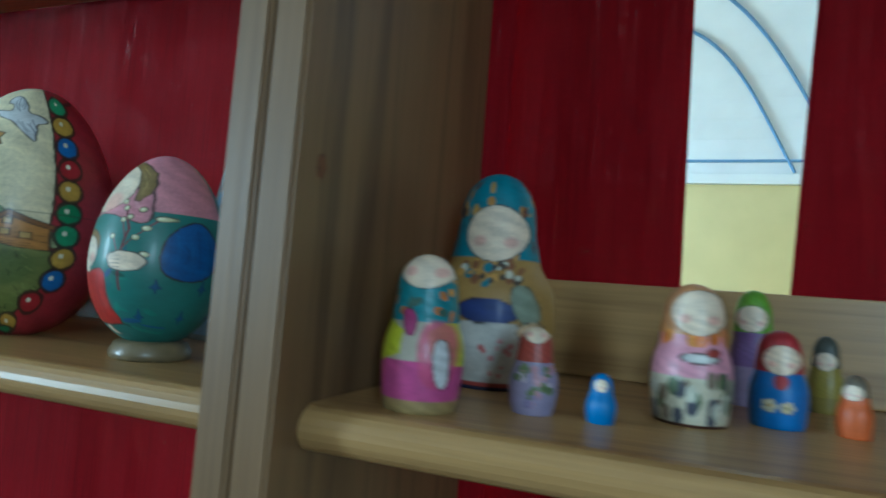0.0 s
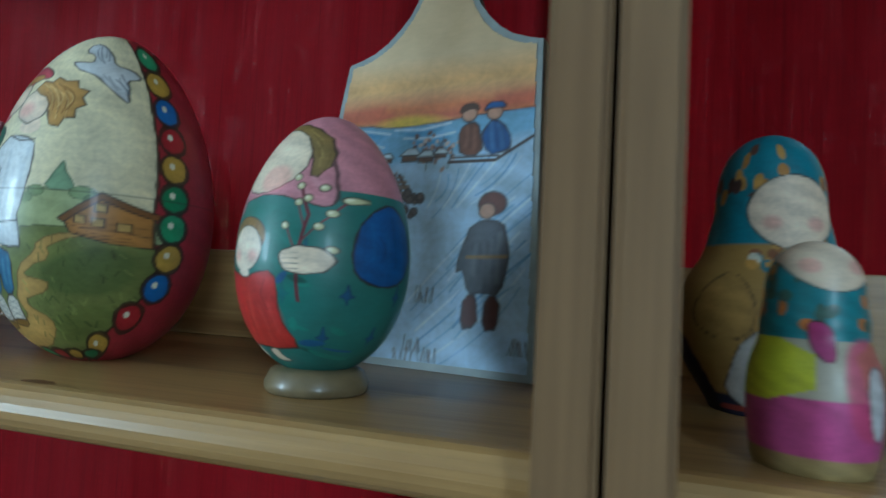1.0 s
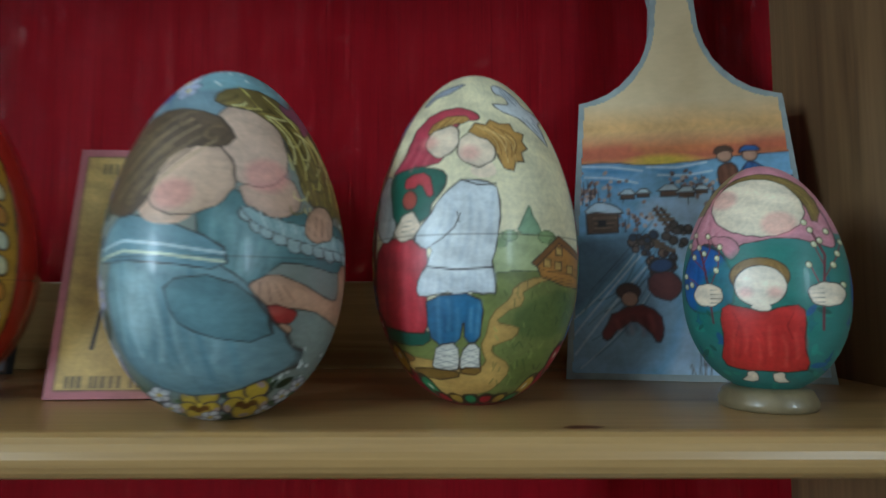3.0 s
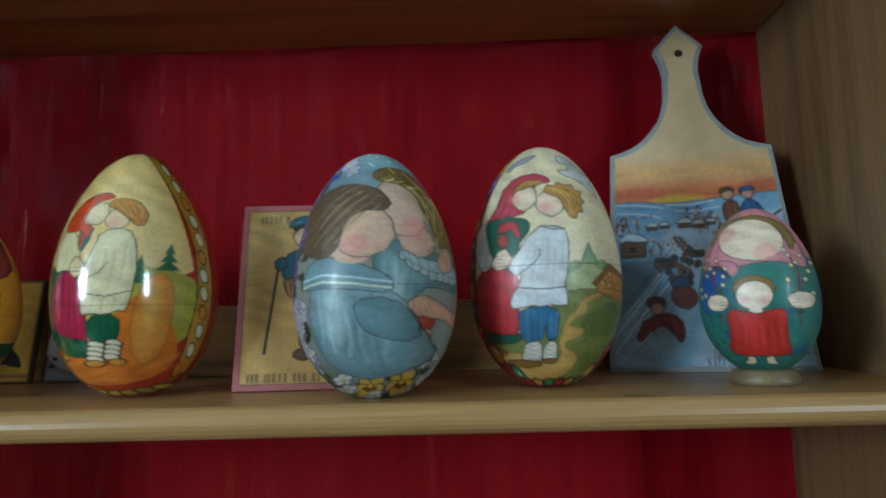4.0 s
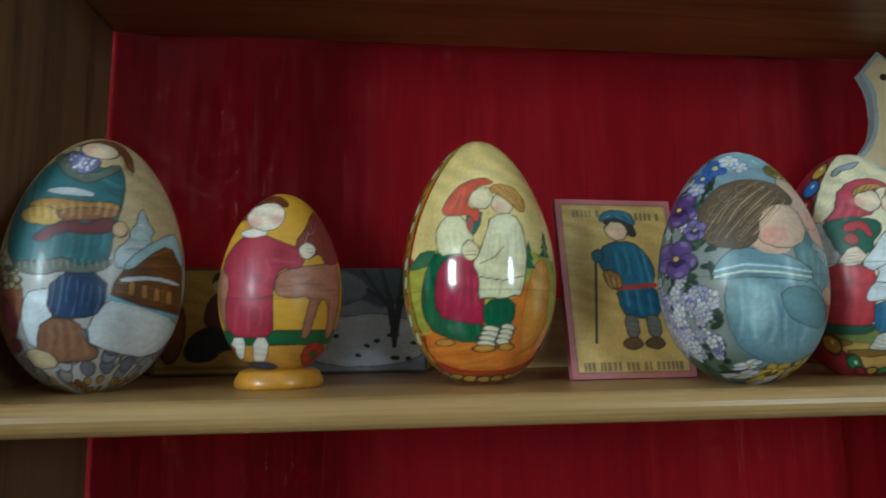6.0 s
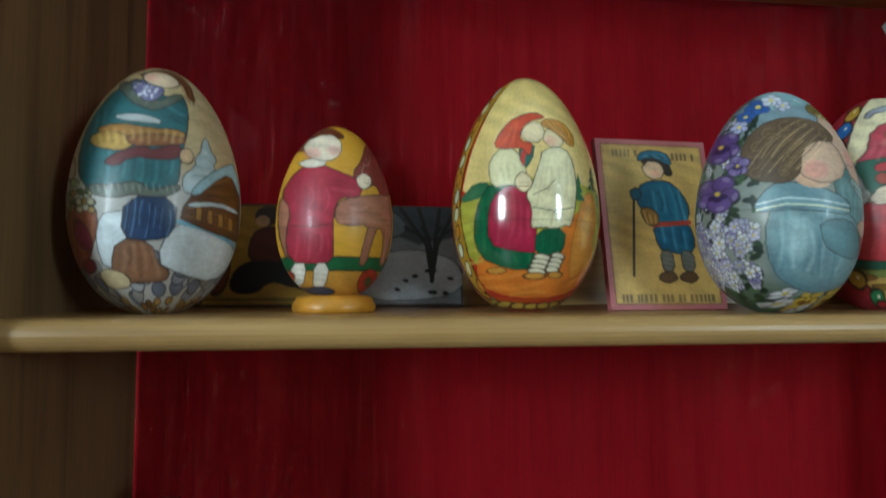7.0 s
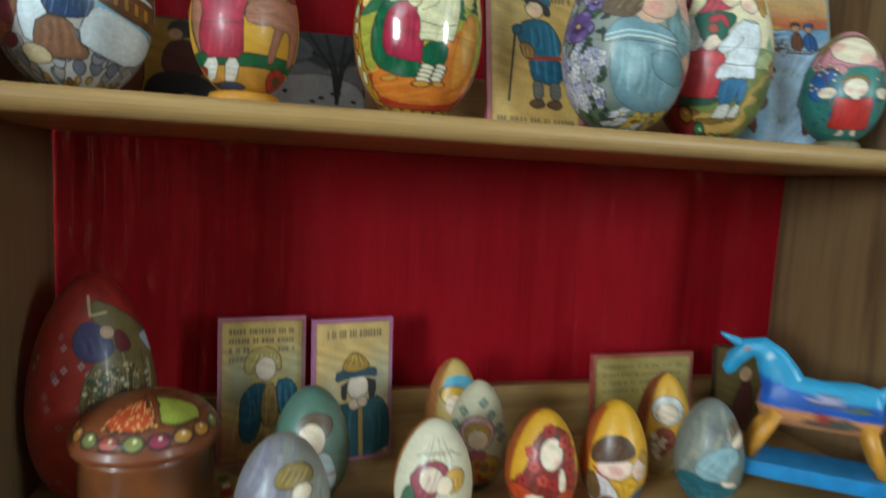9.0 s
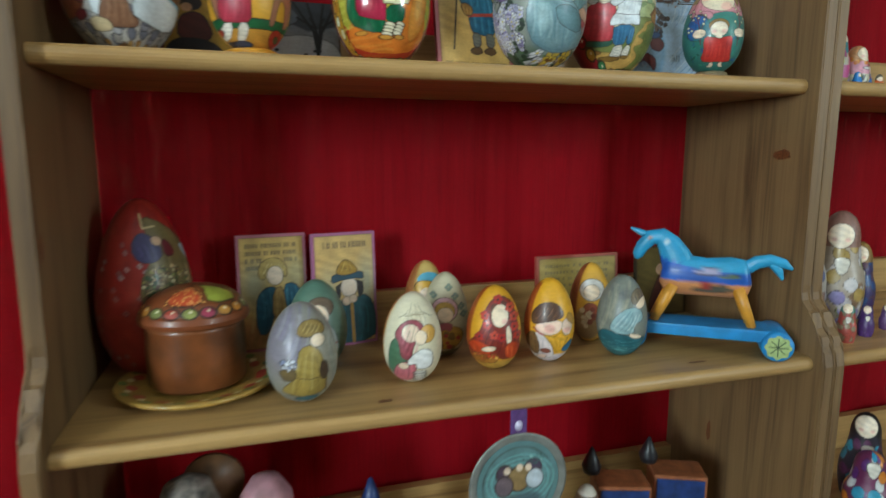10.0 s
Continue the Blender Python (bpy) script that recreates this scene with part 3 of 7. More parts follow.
def paint_mother(sheet):
    """Pink-scarfed woman with a child in red, as plain shapes on a teal ground."""
    w = sheet(None)
    w.poly("CF8C98", [(-1.9, -2.0), (1.9, -2.0), (1.9, -3.2), (-1.9, -3.2)], "", smooth=0)
    w.poly("8A7A4A", [(-3.2, -2.3), (-1.3, -2.3), (-1.3, -3.2), (-3.2, -3.2)], "", smooth=0)
    w.poly("2C6C66", [(-3.2, 0.1), (3.2, 0.1), (3.2, -0.35), (-3.2, -0.35)], "", 0, 0.6, 0.3, smooth=0)
    for i in range(26):
        a = -3.0 + i * 0.235
        v = 0.45 + 0.45 * (i % 3)
        w.poly("27568F", [(a - 0.10, -v), (a - 0.03, -v - 0.02), (a, -v - 0.16), (a + 0.03, -v - 0.02), (a + 0.10, -v), (a + 0.02, -v + 0.02), (a, -v + 0.12), (a - 0.02, -v + 0.02)], "1E3C60", 0.008, 0.85, smooth=1)
    for s in (-1, 1):
        w.poly("2C60A4", [(s * 0.85, -1.02), (s * 1.55, -1.0), (s * 1.75, -1.5), (s * 1.45, -1.95), (s * 0.95, -1.8), (s * 0.75, -1.4)], INK, 0.02)
        strands(w, ("1E4478", "3C78BC"), fan([(s * 0.9, -1.15), (s * 0.9, -1.7)], [(s * 1.6, -1.1), (s * 1.5, -1.8)], 7, 0.08), 0.02, 0.6)
    c = sheet(-31.5, 1364, 742, 170)
    c.poly("CF8C98", [(1222, 440), (1240, 380), (1268, 330), (1290, 290), (1330, 268), (1400, 270), (1462, 310), (1496, 380), (1512, 440), (1470, 425), (1420, 412), (1350, 422), (1300, 440), (1270, 412)], INK, 0.012)
    c.poly("8C7440", [(1290, 300), (1325, 270), (1380, 262), (1440, 285), (1485, 345), (1472, 392), (1452, 330), (1400, 286), (1340, 280)], INK, 0.010, smooth=1)
    strands(c, ("6A5428", "B09A58"), fan([(1400, 272), (1452, 300)], [(1468, 330), (1476, 380)], 7, 4), 0.010, 0.7)
    c.poly("F1DFC4", [(1272, 330), (1300, 290), (1350, 275), (1405, 285), (1445, 320), (1458, 365), (1435, 400), (1385, 414), (1325, 402), (1285, 375)], INK, 0.010)
    blush(c, 1302, 322, 34)
    blush(c, 1408, 384, 40)
    strands(c, ("A8606E", "E4B0BA"), fan([(1240, 400), (1262, 345)], [(1300, 435), (1295, 395)], 6, 4) + fan([(1470, 425), (1440, 405)], [(1505, 400), (1478, 370)], 5, 3), 0.011, 0.6)
    c.poly("CF8C98", [(1275, 402), (1320, 408), (1336, 425), (1332, 452), (1312, 458), (1300, 430), (1278, 420)], INK, 0.009)
    c.poly("2F7468", [(1318, 440), (1400, 425), (1470, 440), (1500, 520), (1480, 640), (1250, 640), (1235, 520)], "", 0, 0.7, 0.10)
    leaves(c, ("24584E", "3F8878", "2A5A8A"), (1240, 560, 1500, 720), 40, 7, 15, 4)
    branch(c, [(1278, 590), (1272, 520), (1258, 450), (1240, 395)], [[(1272, 520), (1292, 470), (1296, 430)], [(1266, 480), (1236, 450), (1226, 420)], [(1272, 540), (1238, 500), (1216, 488)], [(1262, 460), (1275, 430), (1270, 400)]],
           [(1296, 428), (1290, 452), (1288, 478), (1226, 418), (1238, 446), (1216, 488), (1232, 508), (1240, 395), (1250, 425), (1270, 402), (1262, 440), (1218, 512)], 7)
    branch(c, [(1478, 600), (1482, 520), (1486, 450), (1462, 395)], [[(1482, 500), (1508, 450), (1515, 420)], [(1484, 470), (1468, 430)], [(1480, 540), (1516, 510)], [(1480, 520), (1460, 470)]],
           [(1515, 420), (1508, 446), (1500, 470), (1468, 428), (1462, 398), (1452, 382), (1516, 510), (1458, 470), (1478, 420), (1490, 400)], 7)
    for x, y, s in ((1268, 532, 1), (1488, 530, -1)):
        c.poly("F1DCC2", [(x - s * 30, y - 18), (x, y - 28), (x + s * 30, y - 18), (x + s * 34, y + 2), (x + s * 22, y + 22), (x - s * 14, y + 24), (x - s * 32, y + 10)], INK, 0.010)
        strands(c, (INK,), [[(x + s * 6, y - 12 + 9 * k), (x + s * 31, y - 11 + 9 * k)] for k in range(4)], 0.007, 0.8)
    c.ell("8C6A34", 1370, 492, 55, 38, 0, INK, 0.008)
    strands(c, ("5E4220", "A8844A"), fan([(1322, 500), (1334, 470)], [(1415, 500), (1405, 468)], 12), 0.010, 0.8)
    c.ell("F3E2CC", 1371, 512, 48, 42, 0, INK, 0.010)
    blush(c, 1345, 525, 16)
    blush(c, 1398, 525, 16)
    c.poly("F3E2CC", [(1352, 548), (1392, 548), (1388, 566), (1356, 566)], "")
    c.poly("C2302B", [(1300, 548), (1345, 556), (1375, 566), (1410, 554), (1446, 548), (1450, 600), (1443, 622), (1455, 684), (1420, 690), (1375, 686), (1330, 690), (1286, 680), (1300, 620), (1292, 590)], INK, 0.012, smooth=1)
    strands(c, ("8E1C1E", "DC5A4C"), fan([(1308, 600), (1298, 676)], [(1440, 600), (1444, 676)], 13, 5), 0.012, 0.55)
    strands(c, ("8E1C1E",), [[(1318, 566), (1330, 590), (1322, 616)], [(1428, 566), (1416, 592), (1424, 618)]], 0.014, 0.7)
    for x in (1345, 1395):
        c.poly("F1DCC2", [(x - 10, 690), (x + 10, 690), (x + 12, 706), (x + (22 if x > 1370 else 10), 714), (x - (10 if x > 1370 else 24), 714), (x - 10, 704)], INK, 0.008, smooth=1)


def paint_couple(sheet):
    """A couple in folk dress before a village, in a border of round beads."""
    w = sheet(None)
    w.poly("E9DDB6", [(-1.22, -1.5), (-1.12, -0.8), (-0.8, -0.35), (0, -0.16), (0.8, -0.35), (1.12, -0.8), (1.22, -1.5), (1.2, -2.3), (1.12, -2.9), (0.9, -3.3), (-0.9, -3.3), (-1.12, -2.9), (-1.2, -2.3)], INK, 0.03)
    c = sheet(-0.8, 780, 733, 213)
    # village and fields
    c.poly("AFB884", [(798, 412), (830, 405), (862, 408), (905, 404), (945, 420), (985, 450), (985, 510), (798, 500)], "5A6A40", 0.007, smooth=1)
    c.poly("8FAE88", [(848, 408), (856, 385), (866, 372), (871, 352), (877, 372), (888, 385), (896, 410)], "4A6448", 0.008, smooth=1)
    for x, y, r in ((835, 412, 14), (905, 412, 17), (925, 424, 16), (818, 425, 12), (950, 438, 14)):
        c.ell("94A972", x, y, r, r * 0.7, 0, "5A6A40", 0.006)
    c.poly("7C8446", [(790, 482), (850, 472), (930, 478), (985, 495), (968, 570), (933, 650), (853, 708), (773, 722), (613, 700), (593, 610), (700, 600)], "4A5230", 0.006)
    c.poly("5E6E3A", [(850, 540), (905, 512), (960, 505), (962, 560), (925, 600), (850, 590), (838, 565)], "", 0, 0.8, 0.05)
    c.poly("6E7A3C", [(830, 640), (905, 610), (930, 630), (890, 680), (830, 695)], "", 0, 0.7, 0.05)
    c.poly("CBA45A", [(955, 482), (900, 492), (858, 508), (862, 530), (826, 548), (806, 566), (852, 572), (850, 590), (808, 604), (800, 622), (838, 640), (832, 668), (790, 705), (700, 708), (625, 682), (600, 635), (680, 628), (760, 655), (798, 640), (782, 610), (795, 580), (800, 552), (838, 520), (842, 500), (890, 484)], "7A6030", 0.007, smooth=1)
    grass(c, ("3E4A26", "98A45A", "56622E"), (800, 500, 960, 690), 90, 14, 3)
    c.poly("B98038", [(882, 458), (905, 432), (930, 416), (966, 436), (980, 448), (978, 505), (940, 500), (892, 484)], INK, 0.010, smooth=0)
    c.poly("8A5A28", [(874, 460), (930, 408), (984, 440), (984, 452), (930, 422), (884, 466)], INK, 0.008, smooth=0)
    strands(c, ("5A3A1C",), fan([(890, 464), (978, 470)], [(894, 482), (978, 500)], 5), 0.007, 0.8)
    for x, y in ((905, 458), (928, 462), (955, 468), (930, 436)):
        c.poly("D8B060", [(x - 7, y - 7), (x + 7, y - 6), (x + 7, y + 9), (x - 7, y + 8)], "4A2E14", 0.010, smooth=0)
    # woman
    c.poly("9A6A34", [(605, 628), (640, 622), (668, 632), (650, 646), (612, 642)], INK, 0.008)
    c.poly("285C4C", [(592, 566), (640, 574), (692, 578), (694, 606), (640, 610), (602, 600)], INK, 0.009, smooth=1)
    c.poly("C23440", [(590, 412), (640, 412), (684, 420), (694, 470), (686, 520), (694, 584), (640, 586), (590, 572), (580, 500)], INK, 0.010, smooth=1)
    strands(c, ("8A1E2C", "DA5A60"), fan([(600, 420), (592, 565)], [(678, 425), (684, 578)], 12, 6), 0.012, 0.5)
    c.poly("DDE0E2", [(592, 300), (618, 276), (624, 330), (630, 400), (612, 420), (590, 410), (583, 350)], INK, 0.010)
    strands(c, ("9AA6B0",), fan([(598, 310), (594, 400)], [(616, 300), (618, 405)], 4, 3), 0.010, 0.6)
    c.poly("24604E", [(616, 284), (650, 270), (700, 285), (724, 292), (722, 325), (700, 345), (690, 384), (640, 392), (624, 380), (616, 330)], INK, 0.010, smooth=1)
    c.poly("C23A44", [(652, 292), (690, 290), (702, 330), (690, 345), (676, 310), (660, 322), (640, 318)], INK, 0.009, smooth=1)
    c.poly("BE4456", [(612, 288), (638, 262), (652, 232), (662, 200), (690, 170), (728, 158), (768, 162), (790, 188), (762, 190), (740, 200), (732, 240), (716, 268), (700, 280), (660, 276)], INK, 0.010)
    strands(c, ("8A2436", "DE7A84"), fan([(625, 282), (672, 190)], [(690, 278), (700, 262)], 7, 5), 0.011, 0.55)
    c.poly("BC9048", [(686, 214), (700, 188), (735, 176), (768, 182), (762, 196), (730, 196), (702, 212)], INK, 0.008, smooth=1)
    strands(c, ("7A5A24", "DAB468"), fan([(692, 210), (715, 184)], [(740, 196), (762, 182)], 7), 0.008, 0.8)
    c.poly(SKIN, [(684, 222), (702, 206), (732, 198), (748, 210), (746, 240), (728, 262), (704, 266), (686, 248)], INK, 0.009)
    blush(c, 690, 232, 20)
    c.ell("A8483A", 655, 342, 14, 18, 0, INK, 0.008)
    c.poly(SKIN, [(622, 400), (640, 372), (660, 360), (672, 380), (680, 400), (664, 416), (634, 420)], INK, 0.009)
    strands(c, (INK,), [[(640, 384 + 8 * k), (664, 380 + 9 * k)] for k in range(4)], 0.006, 0.7)
    # boy
    c.poly(SKIN, [(770, 272), (812, 272), (814, 308), (764, 304)], "")
    c.poly(SKIN, [(746, 232), (764, 214), (800, 218), (816, 250), (806, 278), (778, 288), (752, 276), (742, 254)], INK, 0.009)
    blush(c, 766, 258, 22)
    c.poly("C6964A", [(764, 214), (776, 196), (796, 200), (804, 188), (822, 196), (842, 194), (850, 210), (868, 214), (864, 230), (874, 244), (862, 254), (866, 272), (850, 274), (846, 292), (828, 288), (818, 268), (812, 246), (800, 232), (782, 226)], INK, 0.009, smooth=0)
    strands(c, ("80581E", "E4C07A", "A87A34"), fan([(780, 208), (808, 228), (826, 276)], [(826, 204), (860, 226), (856, 272)], 14, 6), 0.010, 0.8)
    c.poly("E4E8EC", [(752, 308), (812, 314), (820, 360), (810, 430), (802, 468), (814, 512), (790, 516), (770, 510), (745, 518), (720, 511), (696, 518), (666, 518), (674, 482), (690, 462), (698, 432), (682, 434), (660, 416), (688, 380), (712, 342), (736, 320)], INK, 0.011, smooth=1)
    c.line(INK, [(750, 310), (780, 320), (812, 318)], 0.014)
    c.line(INK, [(690, 466), (740, 472), (804, 468)], 0.014)
    strands(c, ("A8B4C4", "C4CCD6"), fan([(722, 345), (698, 428)], [(806, 345), (798, 462)], 9, 8) + fan([(680, 484), (676, 512)], [(804, 476), (806, 506)], 13, 3), 0.012, 0.6)
    c.line(INK, [(748, 372), (738, 396), (716, 416), (690, 432)], 0.010)
    c.line(INK, [(742, 368), (746, 388)], 0.008)
    c.poly("386E96", [(688, 516), (782, 514), (788, 552), (780, 600), (756, 602), (752, 556), (746, 604), (698, 606), (686, 560)], INK, 0.010, smooth=1)
    strands(c, ("244E74", "6A9CBC"), fan([(700, 525), (704, 600)], [(742, 525), (740, 600)], 6, 4) + fan([(760, 524), (760, 596)], [(782, 530), (776, 596)], 4, 3), 0.011, 0.6)
    for x0, x1 in ((700, 746), (748, 784)):
        c.poly("E2DED2", [(x0 + 6, 604), (x1 - 4, 602), (x1, 640), (x1 - 4, 654), (x0, 652), (x0 - 4, 642)], INK, 0.009, smooth=1)
        strands(c, ("7A7C80",), [[(x0 + 2, 610 + 11 * k), (x1 - 2, 620 + 11 * k)] for k in range(4)] + [[(x0 + 2, 620 + 11 * k), (x1 - 2, 610 + 11 * k)] for k in range(4)], 0.006, 0.7)
    c.poly("8C6A30", [(660, 652), (700, 652), (748, 654), (744, 668), (700, 674), (668, 666)], INK, 0.009, smooth=1)
    c.poly("8C6A30", [(746, 650), (784, 646), (782, 660), (752, 662)], INK, 0.009, smooth=1)
    # doves
    c.poly("E2E4E8", [(806, 154), (822, 148), (846, 152), (836, 132), (812, 122), (812, 98), (834, 102), (856, 122), (872, 150), (892, 150), (914, 172), (900, 178), (912, 200), (922, 230), (904, 216), (886, 198), (866, 180), (838, 172)], INK, 0.008, smooth=1)
    strands(c, ("6A7080",), fan([(818, 104), (850, 146)], [(838, 106), (866, 148)], 5) + fan([(872, 176), (912, 216)], [(890, 168), (916, 204)], 5), 0.006, 0.8)
    c.poly("A8ACBC", [(676, 142), (694, 116), (720, 104), (764, 96), (744, 110), (730, 122), (706, 124), (690, 138)], INK, 0.008, smooth=1)
    # red back, and the border of beads round the picture
    way = [(0.17 + k * 0.275, 1.39 - 0.75 * max(0, (0.85 - 0.17 - k * 0.275) / 0.85) ** 1.4 - 0.12 * max(0, k * 0.275 - 2.03)) for k in range(11)]
    beads = ("3A8A58", "C8A040", "B02430", "3470B8", "C8A040", "4A9A68")
    w.poly("8E222E", [(-3.3, 0.1), (3.3, 0.1), (3.3, -0.10), (-3.3, -0.10)], "", smooth=0)
    for s in (-1, 1):
        w.poly("A02A36", [(s * 0.5, 0.1), (s * 0.78, -0.1)] + [(s * (x - 0.06), -v) for v, x in way] + [(s * 3.3, -3.3), (s * 3.3, 0.1)], INK, 0.03, smooth=0)
        for k, (v, x) in enumerate(way):
            w.ell(beads[(k + (s > 0)) % 6], s * x, -v, 0.150 + 0.09 * max(0, v - 2.3), 0.138, 0, INK, 0.030)
            w.ell("F0EAD0", s * (x - 0.03), -v - 0.03, 0.03, 0.03)
    for k in range(6):
        w.ell(beads[(k * 2 + 2) % 6], -0.75 + k * 0.3, -0.085, 0.15, 0.055, 0, INK, 0.02)
    seam(sheet, 1.52)


def paint_garland(sheet):
    """Two children embracing in pale blue clothes, in a wreath of pansies."""
    w = sheet(None)
    w.poly("7C94A0", [(-3.2, -2.3), (3.2, -2.3), (3.2, -3.2), (-3.2, -3.2)], "", smooth=0, soft=0.4)
    w.poly("58685A", [(-3.2, 0.1), (3.2, 0.1), (3.2, -0.42), (-3.2, -0.42)], "", smooth=0, soft=0.25)
    rnd = random.Random(11)
    for i in range(420):
        a, v = rnd.choice((rnd.uniform(-2.3, -0.80), rnd.uniform(-2.3, -0.80), rnd.uniform(1.55, 2.4))), rnd.uniform(0.08, 2.95)
        w.ell(rnd.choice(("2C4028", "3E5838", "22341F", "52704A", "1E2C22")), a, -v, 0.09, 0.04, rnd.uniform(0, 180))
    for i in range(150):
        a, v = rnd.uniform(-2.2, -0.85), rnd.uniform(0.35, 1.15)
        r = rnd.uniform(0.07, 0.10)
        flower(w, a, -v, r, rnd.choice(("B4B4D0", "DADCE6", "8F88BA", "C6C2DC", "E6E6EA")), "C8B860", 5, rnd.uniform(0, 1))
    for i in range(26):
        flower(w, rnd.uniform(-2.2, -0.9), -rnd.uniform(1.1, 2.9), 0.07, rnd.choice(("C8CCE0", "E2E4EA")), "C8B860", 5, rnd.uniform(0, 1))
    g = sheet(24.7, 245, 782, 240)
    # grounds behind the figures
    g.poly("8DB2BC", [(60, 175), (130, 90), (200, 40), (290, 36), (390, 130), (330, 140), (200, 135), (110, 150)], "", 0, 1.0, 0.06)
    g.poly("83774A", [(330, 110), (400, 140), (470, 280), (500, 420), (470, 440), (440, 380), (380, 230)], "", 0, 0.9, 0.10)
    g.poly("8E9A94", [(150, 610), (300, 560), (500, 560), (490, 660), (420, 760), (120, 760)], "", 0, 0.9, 0.15)
    for _ in range(70):
        g.ell("DDE6E4", *rnd.choice(((rnd.uniform(120, 360), rnd.uniform(60, 128)), (rnd.uniform(400, 490), rnd.uniform(240, 420)), (rnd.uniform(220, 480), rnd.uniform(620, 700)))), 4, 4)
    # girl
    g.poly("5A7E82", [(165, 330), (240, 350), (300, 395), (380, 375), (470, 410), (490, 460), (450, 500), (360, 480), (300, 480), (240, 560), (170, 605), (170, 450)], INK, 0.008, smooth=1)
    g.poly("86A8AC", [(200, 360), (260, 420), (330, 452), (300, 470), (240, 540), (190, 560), (185, 440)], "", 0, 0.6, 0.10)
    strands(g, ("3A626C", "8FB4BA", "48727C"), fan([(190, 380), (185, 580)], [(300, 470), (250, 540)], 14, 14), 0.014, 0.55)
    g.poly("D2AC96", [(236, 330), (330, 305), (362, 372), (310, 402), (250, 385)], INK, 0.006, smooth=1)
    g.poly("7A6838", [(198, 175), (205, 140), (262, 126), (330, 148), (385, 195), (432, 238), (468, 295), (478, 345), (462, 384), (440, 372), (420, 392), (396, 358), (378, 375), (352, 330), (340, 270), (318, 225), (270, 190)], INK, 0.008, smooth=1)
    strands(g, ("C2AC48", "E2D47C", "54441F", "A08C3C", "F0E6A0"), fan([(250, 140), (330, 210), (362, 350)], [(360, 176), (440, 262), (462, 372)], 22, 16) + fan([(205, 170), (240, 150)], [(290, 190), (330, 190)], 8, 8), 0.013, 0.8)
    for i in range(26):
        x, y = rnd.uniform(345, 465), rnd.uniform(220, 370)
        s = rnd.uniform(8, 16)
        g.line(rnd.choice(("D8C864", "4A3C1C", "F0E498", "8A7830")), [(x + s * math.cos(0.9 * k), y + s * math.sin(0.9 * k) + 3 * k) for k in range(5)], 0.011, 0.8)
    g.poly("9A5A70", [(318, 150), (345, 158), (352, 128), (370, 160), (408, 172), (432, 198), (390, 190), (372, 222), (358, 186), (330, 176)], INK, 0.007, smooth=1)
    g.poly("D9B8A2", [(204, 182), (255, 180), (302, 202), (326, 244), (332, 300), (306, 336), (258, 344), (222, 326), (206, 300), (198, 255)], INK, 0.007)
    blush(g, 288, 318, 50)
    scallops(g, "B4C8CA", [(245, 385), (300, 430), (380, 452), (482, 458)], 17, INK, 0.008)
    g.poly("A4BEC2", [(240, 372), (300, 402), (390, 410), (478, 425), (486, 452), (400, 448), (310, 432), (250, 400)], INK, 0.006, smooth=1)
    strands(g, ("5E8890", "DCE8E8"), fan([(260, 385), (275, 420)], [(465, 425), (470, 458)], 15, 3), 0.010, 0.7)
    g.poly("D2A68A", [(358, 420), (364, 388), (388, 362), (415, 366), (430, 396), (424, 426), (395, 438), (372, 436)], INK, 0.009, smooth=1)
    strands(g, ("7A4A38",), [[(372 + 14 * k, 384 + 3 * k), (366 + 16 * k, 424)] for k in range(4)], 0.008, 0.8)
    g.poly("CFA284", [(442, 478), (482, 472), (490, 590), (462, 612), (400, 575), (345, 560), (290, 560), (246, 552), (250, 520), (300, 496), (345, 512), (420, 548), (446, 545)], INK, 0.009, smooth=1)
    strands(g, ("7E4E3A",), [[(262 + 14 * k, 512 + 2 * k), (252 + 22 * k, 548)] for k in range(5)], 0.008, 0.7)
    g.poly("B23A34", [(222, 578), (240, 556), (300, 552), (352, 566), (340, 590), (280, 596), (236, 592)], INK, 0.009)
    g.ell("D86A5A", 290, 566, 26, 7, 0, "", 0, 0.7, 0.04)
    g.poly("CFA284", [(160, 615), (215, 590), (270, 592), (335, 588), (338, 606), (318, 640), (280, 658), (210, 664), (160, 660)], INK, 0.009, smooth=1)
    strands(g, ("7E4E3A",), [[(262 + 16 * k, 602), (276 + 14 * k, 640 - 5 * k)] for k in range(4)], 0.008, 0.7)
    # bottom flowers
    leaves(g, ("2C4028", "4E6A3E", "22341F"), (90, 700, 430, 782), 70, 8, 20, 21)
    for x, y, r in ((188, 738, 40), (270, 732, 46)):
        pansy(g, x, y, r, "CDAE38", "6A4218")
    for x, y in ((340, 736), (210, 770), (140, 752), (372, 716), (310, 768), (395, 735), (120, 720)):
        flower(g, x, y, 18, "D8D8DC", "C8B040", 5, x)
    # boy, in profile from the other side
    b = sheet(-27.6, 1213, 724, 144)
    b.poly("7C9AA2", [(1178, 560), (1200, 520), (1255, 508), (1312, 540), (1338, 580), (1342, 640), (1318, 672), (1262, 690), (1205, 668), (1180, 620)], INK, 0.008)
    b.ell("A8C8CE", 1225, 580, 24, 40, 10, "", 0, 0.6, 0.10)
    strands(b, ("4A7688", "B8D2D8", "5E8C9C"), fan([(1195, 545), (1190, 650)], [(1305, 560), (1300, 675)], 15, 10), 0.013, 0.55)
    b.poly("6A8C94", [(1262, 560), (1316, 556), (1340, 590), (1334, 628), (1292, 620), (1268, 600)], INK, 0.008, smooth=1)
    b.poly("7699A6", [(1158, 542), (1172, 510), (1200, 488), (1262, 498), (1312, 520), (1320, 552), (1262, 544), (1214, 540)], INK, 0.009, smooth=1)
